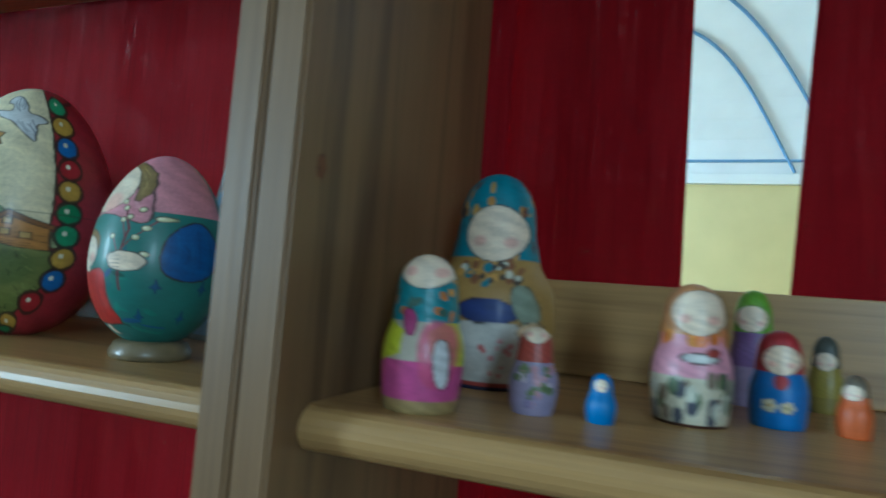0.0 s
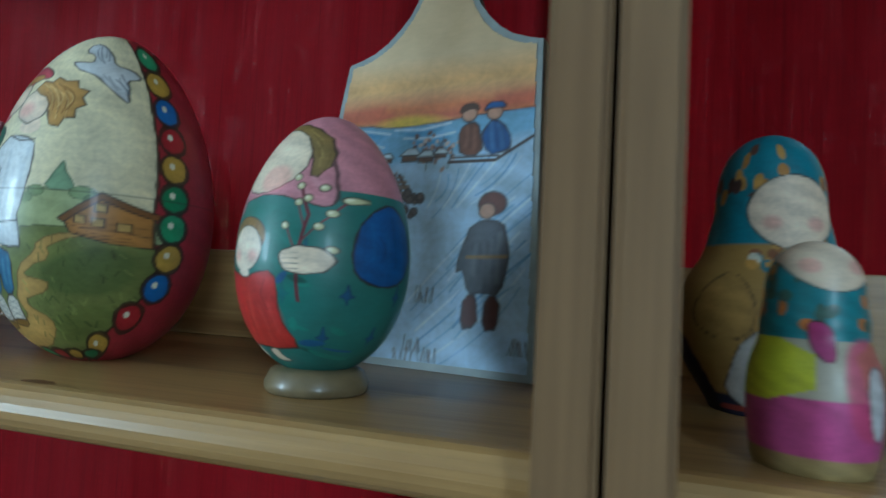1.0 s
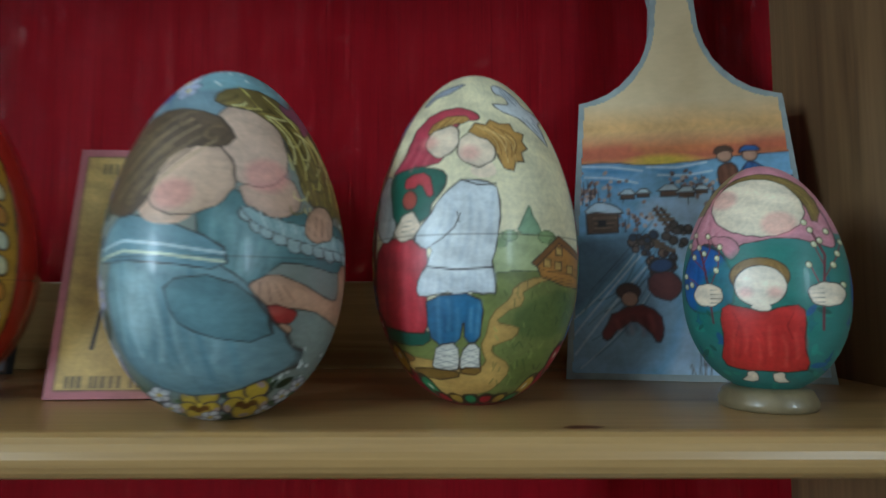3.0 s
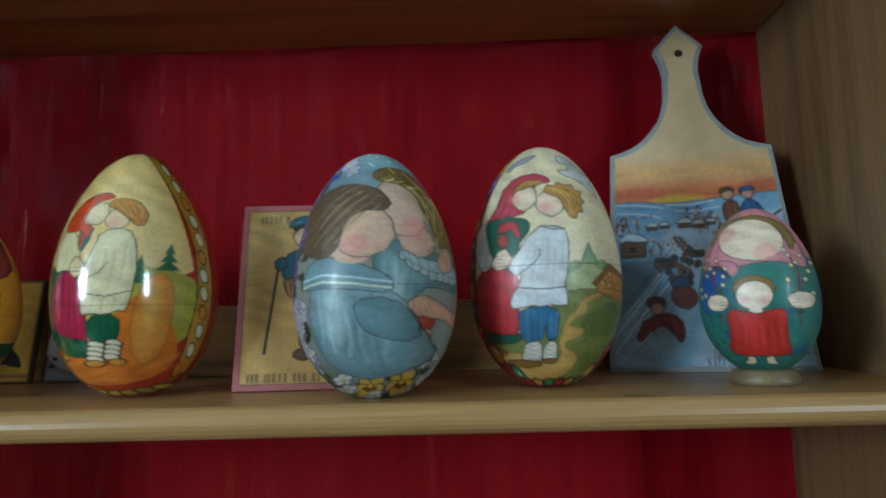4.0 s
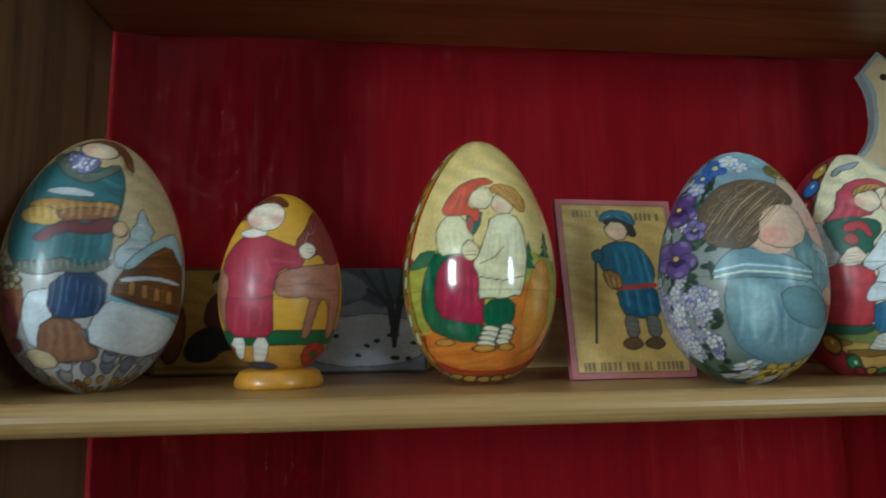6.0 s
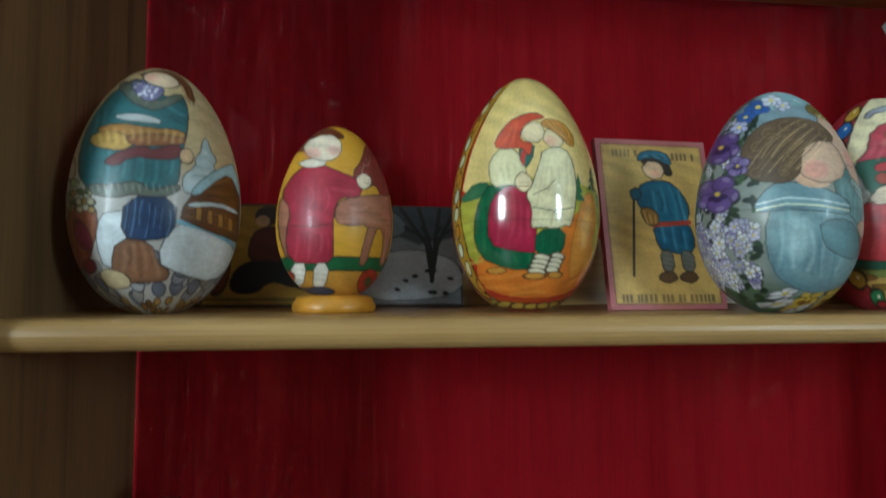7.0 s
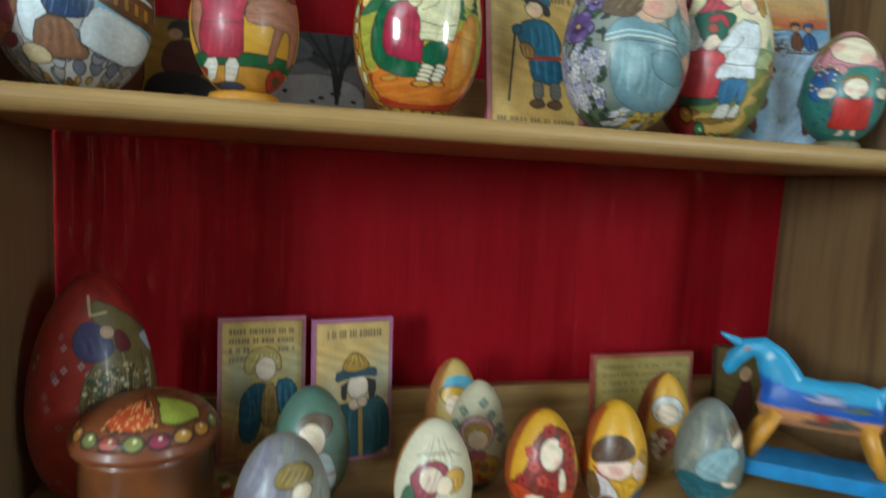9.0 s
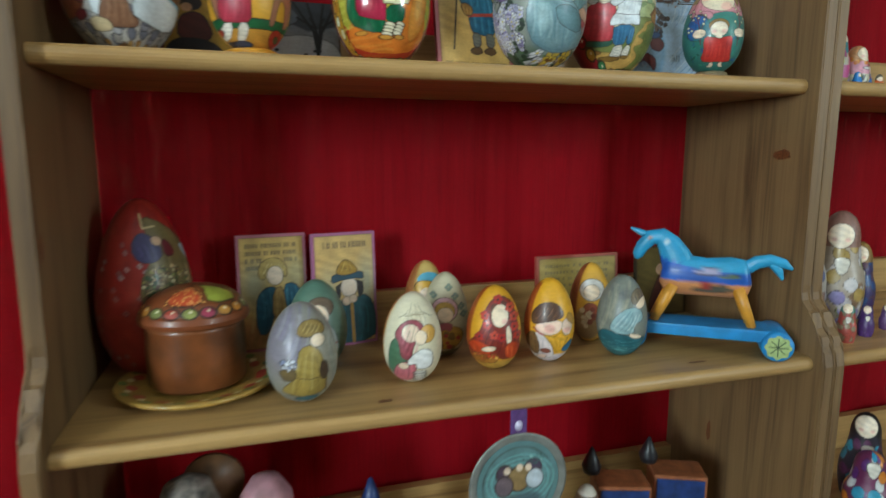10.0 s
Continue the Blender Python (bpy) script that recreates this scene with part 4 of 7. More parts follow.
    for k in range(2):
        b.line(("DDE6CC", "C8DCE4")[k], [(1166, 538 - 10 * k), (1212, 530 - 11 * k), (1262, 534 - 10 * k), (1314, 542 - 9 * k)], 0.022)
    b.poly("D4AE94", [(1222, 470), (1290, 470), (1284, 505), (1232, 500)], "")
    b.poly("D9B69C", [(1230, 440), (1246, 412), (1284, 406), (1308, 432), (1316, 468), (1296, 492), (1262, 494), (1236, 480)], INK, 0.008)
    blush(b, 1262, 470, 26)
    b.poly("66503A", [(1142, 452), (1150, 408), (1176, 378), (1222, 362), (1272, 372), (1300, 398), (1296, 418), (1262, 414), (1242, 436), (1238, 474), (1216, 494), (1182, 490), (1152, 476)], INK, 0.008, smooth=1)
    strands(b, ("9A8058", "3E2E20", "7E6646", "B49A70"), fan([(1150, 450), (1176, 390), (1230, 372)], [(1215, 486), (1236, 440), (1290, 404)], 20, 14), 0.013, 0.75)
    for x, y, r in ((1168, 470, 12), (1160, 446, 11), (1172, 420, 12), (1192, 396, 13), (1220, 384, 13), (1250, 380, 12), (1282, 398, 11), (1212, 470, 12), (1226, 440, 11)):
        for k, col in enumerate(("3E2E20", "8E7450", "54402C")):
            b.line(col, [(x + (r - 3 * k) * math.cos(0.8 * q + k), y + (r - 3 * k) * math.sin(0.8 * q + k)) for q in range(6)], 0.018, 0.6, 0.03)
    b.poly("4E7280", [(1186, 600), (1204, 640), (1250, 676), (1300, 668), (1250, 690), (1200, 668), (1180, 625)], "", 0, 0.6, 0.12)
    b.poly("B4CCD0", [(1216, 556), (1246, 560), (1250, 610), (1226, 630), (1210, 600)], "", 0, 0.5, 0.14)
    pansy(b, 1116, 406, 34, "5E4680", "32204E", 0.2)
    pansy(b, 1106, 500, 36, "664C88", "32204E", -0.1)
    pansy(b, 1140, 452, 20, "7A6AA0", "32204E", 0.5)
    for x, y, r, col in ((1182, 334, 20, "3A68B8"), (1205, 322, 16, "D8DCEA"), (1160, 352, 15, "3A68B8"), (1222, 338, 13, "C8CCE6"), (1148, 372, 14, "B8BCE0")):
        flower(b, x, y, r, col, "E0D070", 5, x)
    seam(sheet, 1.30)


def paint_harvest(sheet):
    """A glossy couple in cream and green on an orange ground with a beaded side."""
    w = sheet(None)
    w.poly("ECCF84", [(-1.2, -1.3), (1.2, -1.3), (1.05, -2.4), (0.7, -3.3), (-0.7, -3.3), (-1.05, -2.4)], "", smooth=1)
    w.poly("B0AE42", [(-1.3, -0.7), (-0.2, -0.4), (1.3, -0.7), (1.3, -1.4), (0.7, -1.62), (-0.7, -1.68), (-1.3, -1.4)], "", smooth=1)
    w.poly("D97A28", [(-1.15, -0.2), (1.15, -0.2), (0.9, -0.95), (0.5, -1.35), (0.25, -1.0), (-0.3, -0.9), (-1.0, -0.72)], "")
    for s in (-1, 1):
        w.poly("B88A2C", [(s * 1.15, 0.1), (s * 1.45, 0.1), (s * 1.55, -1.5), (s * 1.4, -2.7), (s * 0.8, -3.3), (s * 0.7, -3.2), (s * 1.1, -2.4), (s * 1.25, -1.5), (s * 1.1, -0.6)], INK, 0.02)
        for i in range(13):
            v = 0.1 + i * 0.235
            a = s * (1.33 - 0.3 * max(0, (0.7 - v) / 0.7) - 0.28 * max(0, v - 2.1))
            w.ell(("DDE0C0", "D08A30", "E4DDB0")[i % 3], a, -v, 0.07, 0.10, 25 * s, INK, 0.014)
    c = sheet(-3.7, 742, 710, 146)
    c.poly("3C7450", [(612, 492), (636, 470), (660, 476), (650, 500), (612, 506)], "24503A", 0.006, smooth=1)
    c.poly("E0963C", [(800, 610), (812, 540), (826, 502), (846, 484), (862, 512), (858, 572), (838, 626), (806, 656)], "A86020", 0.006, smooth=1)
    c.poly("E8B858", [(820, 560), (836, 510), (848, 508), (842, 570), (826, 600)], "", 0, 0.7, 0.06)
    for x, y in ((852, 470), (818, 492)):
        for k in range(3):
            c.poly("2F6A48", [(x - 6 - 4 * k, y - 16 + 15 * k), (x, y - 36 + 15 * k), (x + 6 + 4 * k, y - 16 + 15 * k)], "", smooth=0)
    strands(c, ("A85418", "F0A848", "C86A20"), fan([(640, 640), (700, 632)], [(680, 690), (820, 680)], 10, 12) + fan([(800, 640), (850, 600)], [(790, 670), (860, 640)], 5, 8), 0.014, 0.55)
    strands(c, ("7E8A2C", "C8C460"), fan([(618, 540), (640, 520)], [(622, 620), (650, 610)], 8, 8), 0.012, 0.6)
    c.poly("186240", [(628, 556), (640, 500), (660, 474), (690, 480), (676, 560), (738, 596), (738, 630), (690, 630), (640, 606)], INK, 0.009, smooth=1)
    strands(c, ("0E4028", "3C8A5C"), fan([(640, 510), (636, 590)], [(672, 490), (730, 622)], 8, 8), 0.012, 0.5)
    c.poly("AC2246", [(672, 486), (716, 478), (736, 502), (736, 560), (742, 602), (700, 598), (654, 584), (656, 520)], INK, 0.009, smooth=1)
    strands(c, ("7A1230", "CC4A66"), fan([(676, 492), (662, 580)], [(728, 500), (736, 596)], 9, 5), 0.012, 0.5)
    c.poly("E8E0B0", [(656, 446), (668, 416), (694, 408), (714, 430), (722, 462), (716, 492), (690, 480), (660, 484)], INK, 0.009, smooth=1)
    strands(c, ("B0A878",), fan([(664, 450), (672, 478)], [(712, 440), (712, 486)], 5, 4), 0.010, 0.6)
    c.poly("2A6A58", [(708, 408), (738, 406), (736, 422), (722, 452), (712, 442)], INK, 0.008, smooth=1)
    c.poly("C23A2E", [(712, 418), (722, 416), (718, 448), (712, 440)], "")
    c.poly("D6481F", [(664, 408), (682, 372), (708, 348), (744, 340), (766, 352), (738, 356), (716, 374), (712, 398), (736, 404), (726, 432), (714, 412), (690, 414)], INK, 0.009, smooth=1)
    strands(c, ("9A2A12", "EE7A4A"), fan([(672, 404), (700, 362)], [(706, 408), (712, 366)], 5, 3), 0.010, 0.55)
    c.poly("F0DCB0", [(714, 380), (730, 362), (752, 360), (760, 382), (750, 400), (732, 404), (718, 396)], INK, 0.008)
    c.poly("F0DCB0", [(754, 384), (768, 372), (788, 378), (794, 396), (784, 412), (766, 410), (754, 400)], INK, 0.008)
    blush(c, 768, 398, 14)
    c.poly("D2923A", [(748, 366), (764, 352), (794, 354), (814, 376), (818, 402), (802, 406), (790, 390), (772, 376)], INK, 0.008, smooth=1)
    strands(c, ("94601E", "ECBE6E"), fan([(760, 362), (790, 384)], [(796, 358), (812, 400)], 8, 4), 0.009, 0.8)
    c.poly("EEE6BC", [(752, 414), (796, 408), (810, 440), (814, 500), (802, 556), (786, 552), (770, 562), (748, 556), (724, 560), (730, 522), (716, 498), (734, 472), (744, 440)], INK, 0.010, smooth=1)
    strands(c, ("B8AC7C", "CFC69A"), fan([(752, 436), (738, 514)], [(802, 440), (800, 516)], 8, 6) + fan([(732, 526), (728, 552)], [(802, 524), (798, 550)], 9, 3), 0.011, 0.6)
    c.line(INK, [(730, 522), (770, 528), (806, 520)], 0.011)
    c.line(INK, [(772, 470), (756, 488), (730, 500)], 0.009)
    c.poly("F0DCB0", [(700, 466), (716, 456), (730, 470), (728, 490), (712, 496), (700, 484)], INK, 0.009, smooth=1)
    strands(c, (INK,), [[(706, 470 + 7 * k), (724, 470 + 7 * k)] for k in range(3)], 0.006, 0.7)
    c.poly("1A6242", [(734, 562), (792, 556), (788, 602), (764, 606), (736, 606)], INK, 0.009, smooth=1)
    strands(c, ("0E4028",), fan([(744, 568), (744, 602)], [(784, 562), (782, 600)], 6, 3), 0.010, 0.6)
    for k in range(4):
        c.ell("EFE6C8", 750 - k * 3, 610 + k * 8, 17, 6, -8, INK, 0.008)
        c.ell("EFE6C8", 778 - k * 3, 607 + k * 8, 13, 6, -8, INK, 0.008)
    for x, y, r in ((672, 632, 16), (738, 642, 20), (776, 640, 14)):
        c.ell("D89A40", x, y, r, 6, 0, INK, 0.008)
    c.poly("9A3020", [(626, 650), (670, 694), (810, 696), (858, 650), (840, 720), (640, 720)], "")
    for k in range(9):
        c.ell("C8A848", 646 + k * 24, 688 + 10 * math.sin(k / 8 * 3.14), 14, 6, 0, INK, 0.010)
    seam(sheet, 1.14)


def paint_rider(sheet):
    """A child in a red coat beside a toy horse, on ochre."""
    w = sheet(None)
    w.poly("C89038", [(-3.2, 0.1), (3.2, 0.1), (3.2, -0.5), (-3.2, -0.5)], "", smooth=0, soft=0.2)
    w.poly("1F6038", [(-2.4, -0.46), (2.4, -0.46), (2.4, -0.68), (-2.4, -0.68)], INK, 0.016, smooth=0)
    c = sheet(14.5, 386, 702, 106)
    strands(c, ("B4801E", "ECC25A"), fan([(300, 420), (320, 400)], [(440, 600), (480, 560)], 16, 20), 0.014, 0.35)
    # horse
    c.poly("AC7058", [(366, 540), (398, 526), (440, 522), (474, 506), (482, 552), (478, 592), (470, 640), (452, 646), (458, 600), (446, 572), (430, 610), (424, 644), (408, 644), (418, 600), (424, 574), (390, 578), (364, 574)], INK, 0.011, smooth=1)
    strands(c, ("7A4430", "D09A80"), fan([(372, 546), (440, 536)], [(374, 570), (470, 566)], 8, 6) + fan([(458, 580), (458, 640)], [(474, 580), (466, 638)], 4), 0.012, 0.55)
    c.poly("8A3C34", [(396, 486), (414, 462), (428, 428), (438, 418), (444, 432), (464, 444), (480, 480), (482, 512), (452, 522), (440, 500), (422, 512), (404, 508)], INK, 0.011, smooth=1)
    strands(c, ("4E1E1C", "C08A78", "6A2A26"), fan([(402, 498), (414, 470)], [(432, 462), (440, 430)], 12, 4), 0.016, 0.85)
    strands(c, ("5E2420", "B05A4C"), fan([(444, 440), (452, 510)], [(470, 462), (476, 508)], 6, 4), 0.012, 0.6)
    c.poly("A87058", [(286, 520), (304, 510), (302, 560), (304, 620), (296, 636), (284, 600), (280, 560)], INK, 0.010, smooth=1)
    # child
    c.poly("AE2A42", [(298, 492), (318, 474), (346, 470), (372, 484), (404, 494), (416, 512), (404, 530), (374, 530), (362, 556), (364, 600), (366, 638), (334, 642), (298, 636), (292, 590), (298, 550), (286, 520)], INK, 0.012, smooth=1)
    strands(c, ("74122A", "D0586C", "8A1C34"), fan([(304, 582), (302, 632)], [(356, 582), (358, 634)], 10, 4) + fan([(304, 500), (300, 560)], [(352, 500), (350, 566)], 7, 6) + fan([(360, 500), (400, 508)], [(362, 522), (402, 524)], 4, 3), 0.013, 0.55)
    c.line(INK, [(298, 576), (332, 580), (364, 574)], 0.012)
    c.poly("F1E6D6", [(312, 462), (346, 458), (356, 470), (338, 478), (316, 474)], INK, 0.009, smooth=1)
    c.poly("F1E0C8", [(404, 490), (420, 482), (434, 490), (430, 506), (416, 514), (404, 508)], INK, 0.010, smooth=1)
    strands(c, (INK,), [[(416, 488 + 6 * k), (430, 488 + 7 * k)] for k in range(3)], 0.007, 0.7)
    c.poly("70381F", [(312, 440), (314, 414), (336, 394), (372, 392), (390, 408), (388, 422), (360, 410), (334, 418), (324, 442)], INK, 0.010, smooth=1)
    strands(c, ("42200F", "A0683C"), fan([(316, 436), (334, 402)], [(350, 412), (384, 406)], 9, 3), 0.011, 0.8)
    c.poly("F3E0C8", [(322, 428), (340, 412), (372, 410), (384, 426), (380, 450), (362, 466), (338, 464), (324, 450)], INK, 0.010)
    blush(c, 334, 448, 16)
    blush(c, 368, 444, 14)
    for x in (312, 346):
        c.poly("EFE8DC", [(x - 10, 640), (x + 14, 640), (x + 12, 684), (x - 6, 686)], INK, 0.010, smooth=1)
        strands(c, ("A8A49C",), [[(x - 6, 650 + 9 * k), (x + 10, 652 + 9 * k)] for k in range(4)], 0.008, 0.6)
        c.ell("38445E", x + 8, 688, 22, 7, -6, INK, 0.010)
    for x, y, r in ((436, 672, 22), (296, 668, 16)):
        c.ell("B83A28", x, y, r, r, 0, INK, 0.014)
        c.ell("4A7A4A", x, y, r * 0.35, r * 0.35, 0, INK, 0.010)
        strands(c, ("6A1E14",), [[(x, y), (x + r * 0.85 * math.cos(k * 1.047), y + r * 0.85 * math.sin(k * 1.047))] for k in range(6)], 0.010, 0.6)
    seam(sheet, 1.16)


def paint_bread(sheet):
    """A figure in a teal coat carrying loaves before a snowy hut, as plain shapes."""
    w = sheet(None)
    w.poly("CDB68C", [(-3.2, -1.6), (3.2, -1.6), (3.2, -3.3), (-3.2, -3.3)], "", smooth=0, soft=0.3)
    rnd = random.Random(4)
    for i in range(130):
        w.ell(rnd.choice(("8A8C9A", "9C9894", "74788A", "A8A8AE")), rnd.uniform(-3.1, 3.1), -rnd.uniform(0.14, 0.72), 0.11, 0.085, rnd.uniform(-30, 30), "3E3A40", 0.012)
    for i in range(90):
        w.ell(rnd.choice(("9A6C34", "7A5228", "B48C4C")), rnd.uniform(-3.1, 3.1), -rnd.uniform(0.0, 0.17), 0.07, 0.05, 0, INK, 0.010)
    c = sheet(18, 258, 416, 138)
    c.wide = 1.13
    strands(c, ("B89C6C", "E2D2AE"), fan([(300, 60), (330, 30)], [(330, 160), (400, 140)], 10, 6), 0.014, 0.35)
    # snow, fir and hut
    c.poly("DFE7EE", [(160, 260), (216, 250), (212, 300), (190, 345), (166, 330)], INK, 0.009, smooth=1)
    c.poly("DFE7EE", [(256, 330), (284, 268), (340, 278), (404, 300), (396, 330), (360, 362), (300, 350)], INK, 0.009, smooth=1)
    c.line("7FB4CC", [(284, 266), (340, 276), (402, 298)], 0.05)
    c.poly("C4D6DE", [(296, 216), (300, 190), (318, 178), (320, 158), (330, 146), (330, 128), (338, 120), (346, 142), (358, 156), (352, 172), (362, 190), (350, 216), (320, 226)], INK, 0.009, smooth=1)
    strands(c, ("8AA8B8", "F0F4F6"), fan([(304, 208), (352, 208)], [(330, 140), (344, 140)], 9, 3), 0.012, 0.7)
    c.poly("6E4422", [(300, 244), (320, 214), (352, 188), (388, 166), (408, 216), (408, 292), (340, 278), (296, 262)], INK, 0.010, smooth=0)
    strands(c, ("3E2410", "9A6A38", "4E3018"), fan([(306, 240), (404, 250)], [(306, 264), (404, 288)], 7) + fan([(344, 202), (390, 180)], [(320, 222), (406, 226)], 6), 0.012, 0.8)
    for k in range(4):
        c.poly("B8863E", [(322 + k * 20, 240 + 4 * k), (332 + k * 20, 242 + 4 * k), (332 + k * 20, 264 + 4 * k), (322 + k * 20, 262 + 4 * k)], INK, 0.009, smooth=0)
    c.poly("AFD2E2", [(310, 220), (336, 190), (388, 152), (396, 158), (412, 206), (404, 210), (386, 174), (350, 198), (322, 226)], INK, 0.008, smooth=1)
    c.poly("D8E4EC", [(306, 236), (360, 230), (404, 238), (404, 244), (360, 238), (310, 244)], INK, 0.006, smooth=1)
    # small figure with a bundle, beside
    c.poly("8A5038", [(104, 270), (118, 240), (150, 236), (168, 262), (160, 310), (140, 346), (118, 340), (104, 310)], INK, 0.010, smooth=1)
    strands(c, ("5E2A24", "B07A54"), fan([(112, 262), (122, 332)], [(158, 262), (150, 320)], 8, 5), 0.014, 0.6)
    for k in range(34):
        c.ell(rnd.choice(("C8C0A0", "A8B07A", "A88848", "5E6A40", "D8D4C4")), rnd.uniform(108, 160), rnd.uniform(204, 252), 7, 4.5, rnd.uniform(0, 180), INK, 0.008)
    c.ell("7A3040", 140, 290, 12, 26, 25, INK, 0.010)
    c.ell("E0C8A8", 112, 178, 10, 22, 8, INK, 0.010)
    # figure
    c.poly("346A72", [(190, 40), (220, 18), (258, 60), (298, 48), (306, 82), (306, 120), (296, 160), (292, 214), (268, 226), (240, 220), (196, 230), (150, 222), (128, 196), (126, 150), (140, 100), (162, 66)], INK, 0.011, smooth=1)
    strands(c, ("1F464E", "5C94A0", "28565E"), fan([(150, 96), (138, 190)], [(180, 60), (176, 100)], 7, 8) + fan([(180, 160), (176, 220)], [(290, 150), (286, 210)], 14, 8) + fan([(262, 64), (300, 80)], [(270, 90), (302, 110)], 4, 3), 0.014, 0.6)
    c.poly("6A7066", [(182, 36), (198, 22), (222, 62), (252, 72), (290, 44), (300, 56), (262, 84), (236, 86), (206, 70)], INK, 0.009, smooth=1)
    c.poly("6A7066", [(146, 208), (186, 214), (230, 206), (242, 222), (292, 206), (296, 220), (244, 238), (220, 226), (190, 236), (150, 226)], INK, 0.009, smooth=1)
    strands(c, ("9AA094", "3E443E"), fan([(152, 212), (156, 226)], [(288, 210), (290, 222)], 26) + fan([(190, 30), (200, 26)], [(236, 84), (246, 74)], 10), 0.010, 0.7)
    c.poly("8482AC", [(206, 26), (232, 34), (268, 42), (256, 62), (236, 74), (214, 52)], INK, 0.009, smooth=1)
    c.dots(("C8C8E0", "5E5C94", "E4E2F0"), 34, 236, 46, 24, 18, 1.6, 3.2, 5)
    c.poly("80482A", [(214, 18), (236, 2), (270, -6), (300, 8), (314, 34), (318, 60), (304, 52), (296, 26), (264, 8)], INK, 0.009, smooth=1)
    strands(c, ("4E2814", "AA7248"), fan([(288, 14), (306, 60)], [(304, 20), (316, 62)], 6, 3), 0.011, 0.8)
    c.ell("EBD0B0", 258, 22, 32, 17, -10, INK, 0.009)
    blush(c, 242, 20, 12)
    c.poly("B28042", [(148, 118), (190, 110), (240, 118), (300, 116), (302, 134), (250, 142), (180, 136)], INK, 0.010, smooth=1)
    c.poly("C6A052", [(140, 132), (176, 122), (206, 134), (224, 146), (196, 160), (156, 152)], INK, 0.010, smooth=1)
    c.poly("96603A", [(200, 134), (250, 126), (302, 128), (300, 142), (250, 150), (214, 150)], INK, 0.009, smooth=1)
    strands(c, ("7A5424", "E0C080"), fan([(152, 124), (160, 150)], [(296, 120), (292, 140)], 22, 2), 0.010, 0.6)
    c.poly("6E3036", [(166, 176), (200, 158), (232, 148), (250, 156), (286, 140), (300, 150), (292, 166), (250, 172), (214, 168), (190, 186)], INK, 0.010, smooth=1)
    c.ell("D8B48C", 304, 160, 12, 13, 0, INK, 0.010)
    c.poly("C8CCD0", [(178, 98), (220, 94), (262, 102), (256, 112), (200, 108)], INK, 0.007, smooth=1)
    c.poly("2A4066", [(206, 232), (292, 230), (286, 290), (250, 300), (200, 294)], INK, 0.010, smooth=1)
    strands(c, ("5878A0", "16263F"), fan([(212, 236), (206, 292)], [(286, 236), (280, 290)], 14, 2), 0.013, 0.8)
    c.poly("8C6248", [(196, 296), (252, 300), (258, 330), (282, 346), (276, 362), (232, 364), (196, 362), (186, 340)], INK, 0.011, smooth=1)
    strands(c, ("5A3A28", "B48C70"), fan([(202, 302), (196, 350)], [(250, 306), (264, 352)], 8, 6), 0.013, 0.55)
    c.poly("D8C49C", [(164, 350), (182, 340), (214, 352), (222, 370), (186, 376)], INK, 0.010, smooth=1)
    c.poly("7A2A3A", [(136, 330), (156, 326), (166, 344), (148, 352)], INK, 0.010)


egg("teal painted egg with pink scarf and red dress, on a foot", -0.2757, 0.2352, Z1 + 0.010, 0.0451, 0.1343, "3E7A72", paint_mother, SATIN,
    foot=(0.0262, 0.010, PALE_FOOT, "turned wooden foot"))
egg("large cream and red egg with painted couple and bead border", -0.448, 0.257, Z1, 0.0653, 0.2085, "A02A36", paint_couple, SATIN)
egg("large blue-grey egg painted with pansies and pale blue figures", -0.590, 0.213, Z1, 0.065, 0.195, "8A9088", paint_garland, SATIN, k=0.15)
egg("large glossy cream and orange egg with a painted folk couple", -0.806, 0.256, Z1, 0.067, 0.214, "B0301E", paint_harvest, GLOSS, k=0.17)
egg("ochre egg painted with a red coat, on a turned foot", -0.977, 0.262, Z1 + 0.012, 0.0512, 0.153, "D8A02E", paint_rider, SATIN,
    foot=(0.0355, 0.012, GOLD_FOOT, "ochre painted foot"))
egg("large egg painted with teal coat, loaves and snowy hut", -1.126, 0.256, Z1, 0.067, 0.209, "B8B4B0", paint_bread, SATIN)

# ---- eggs on the lower shelf ----


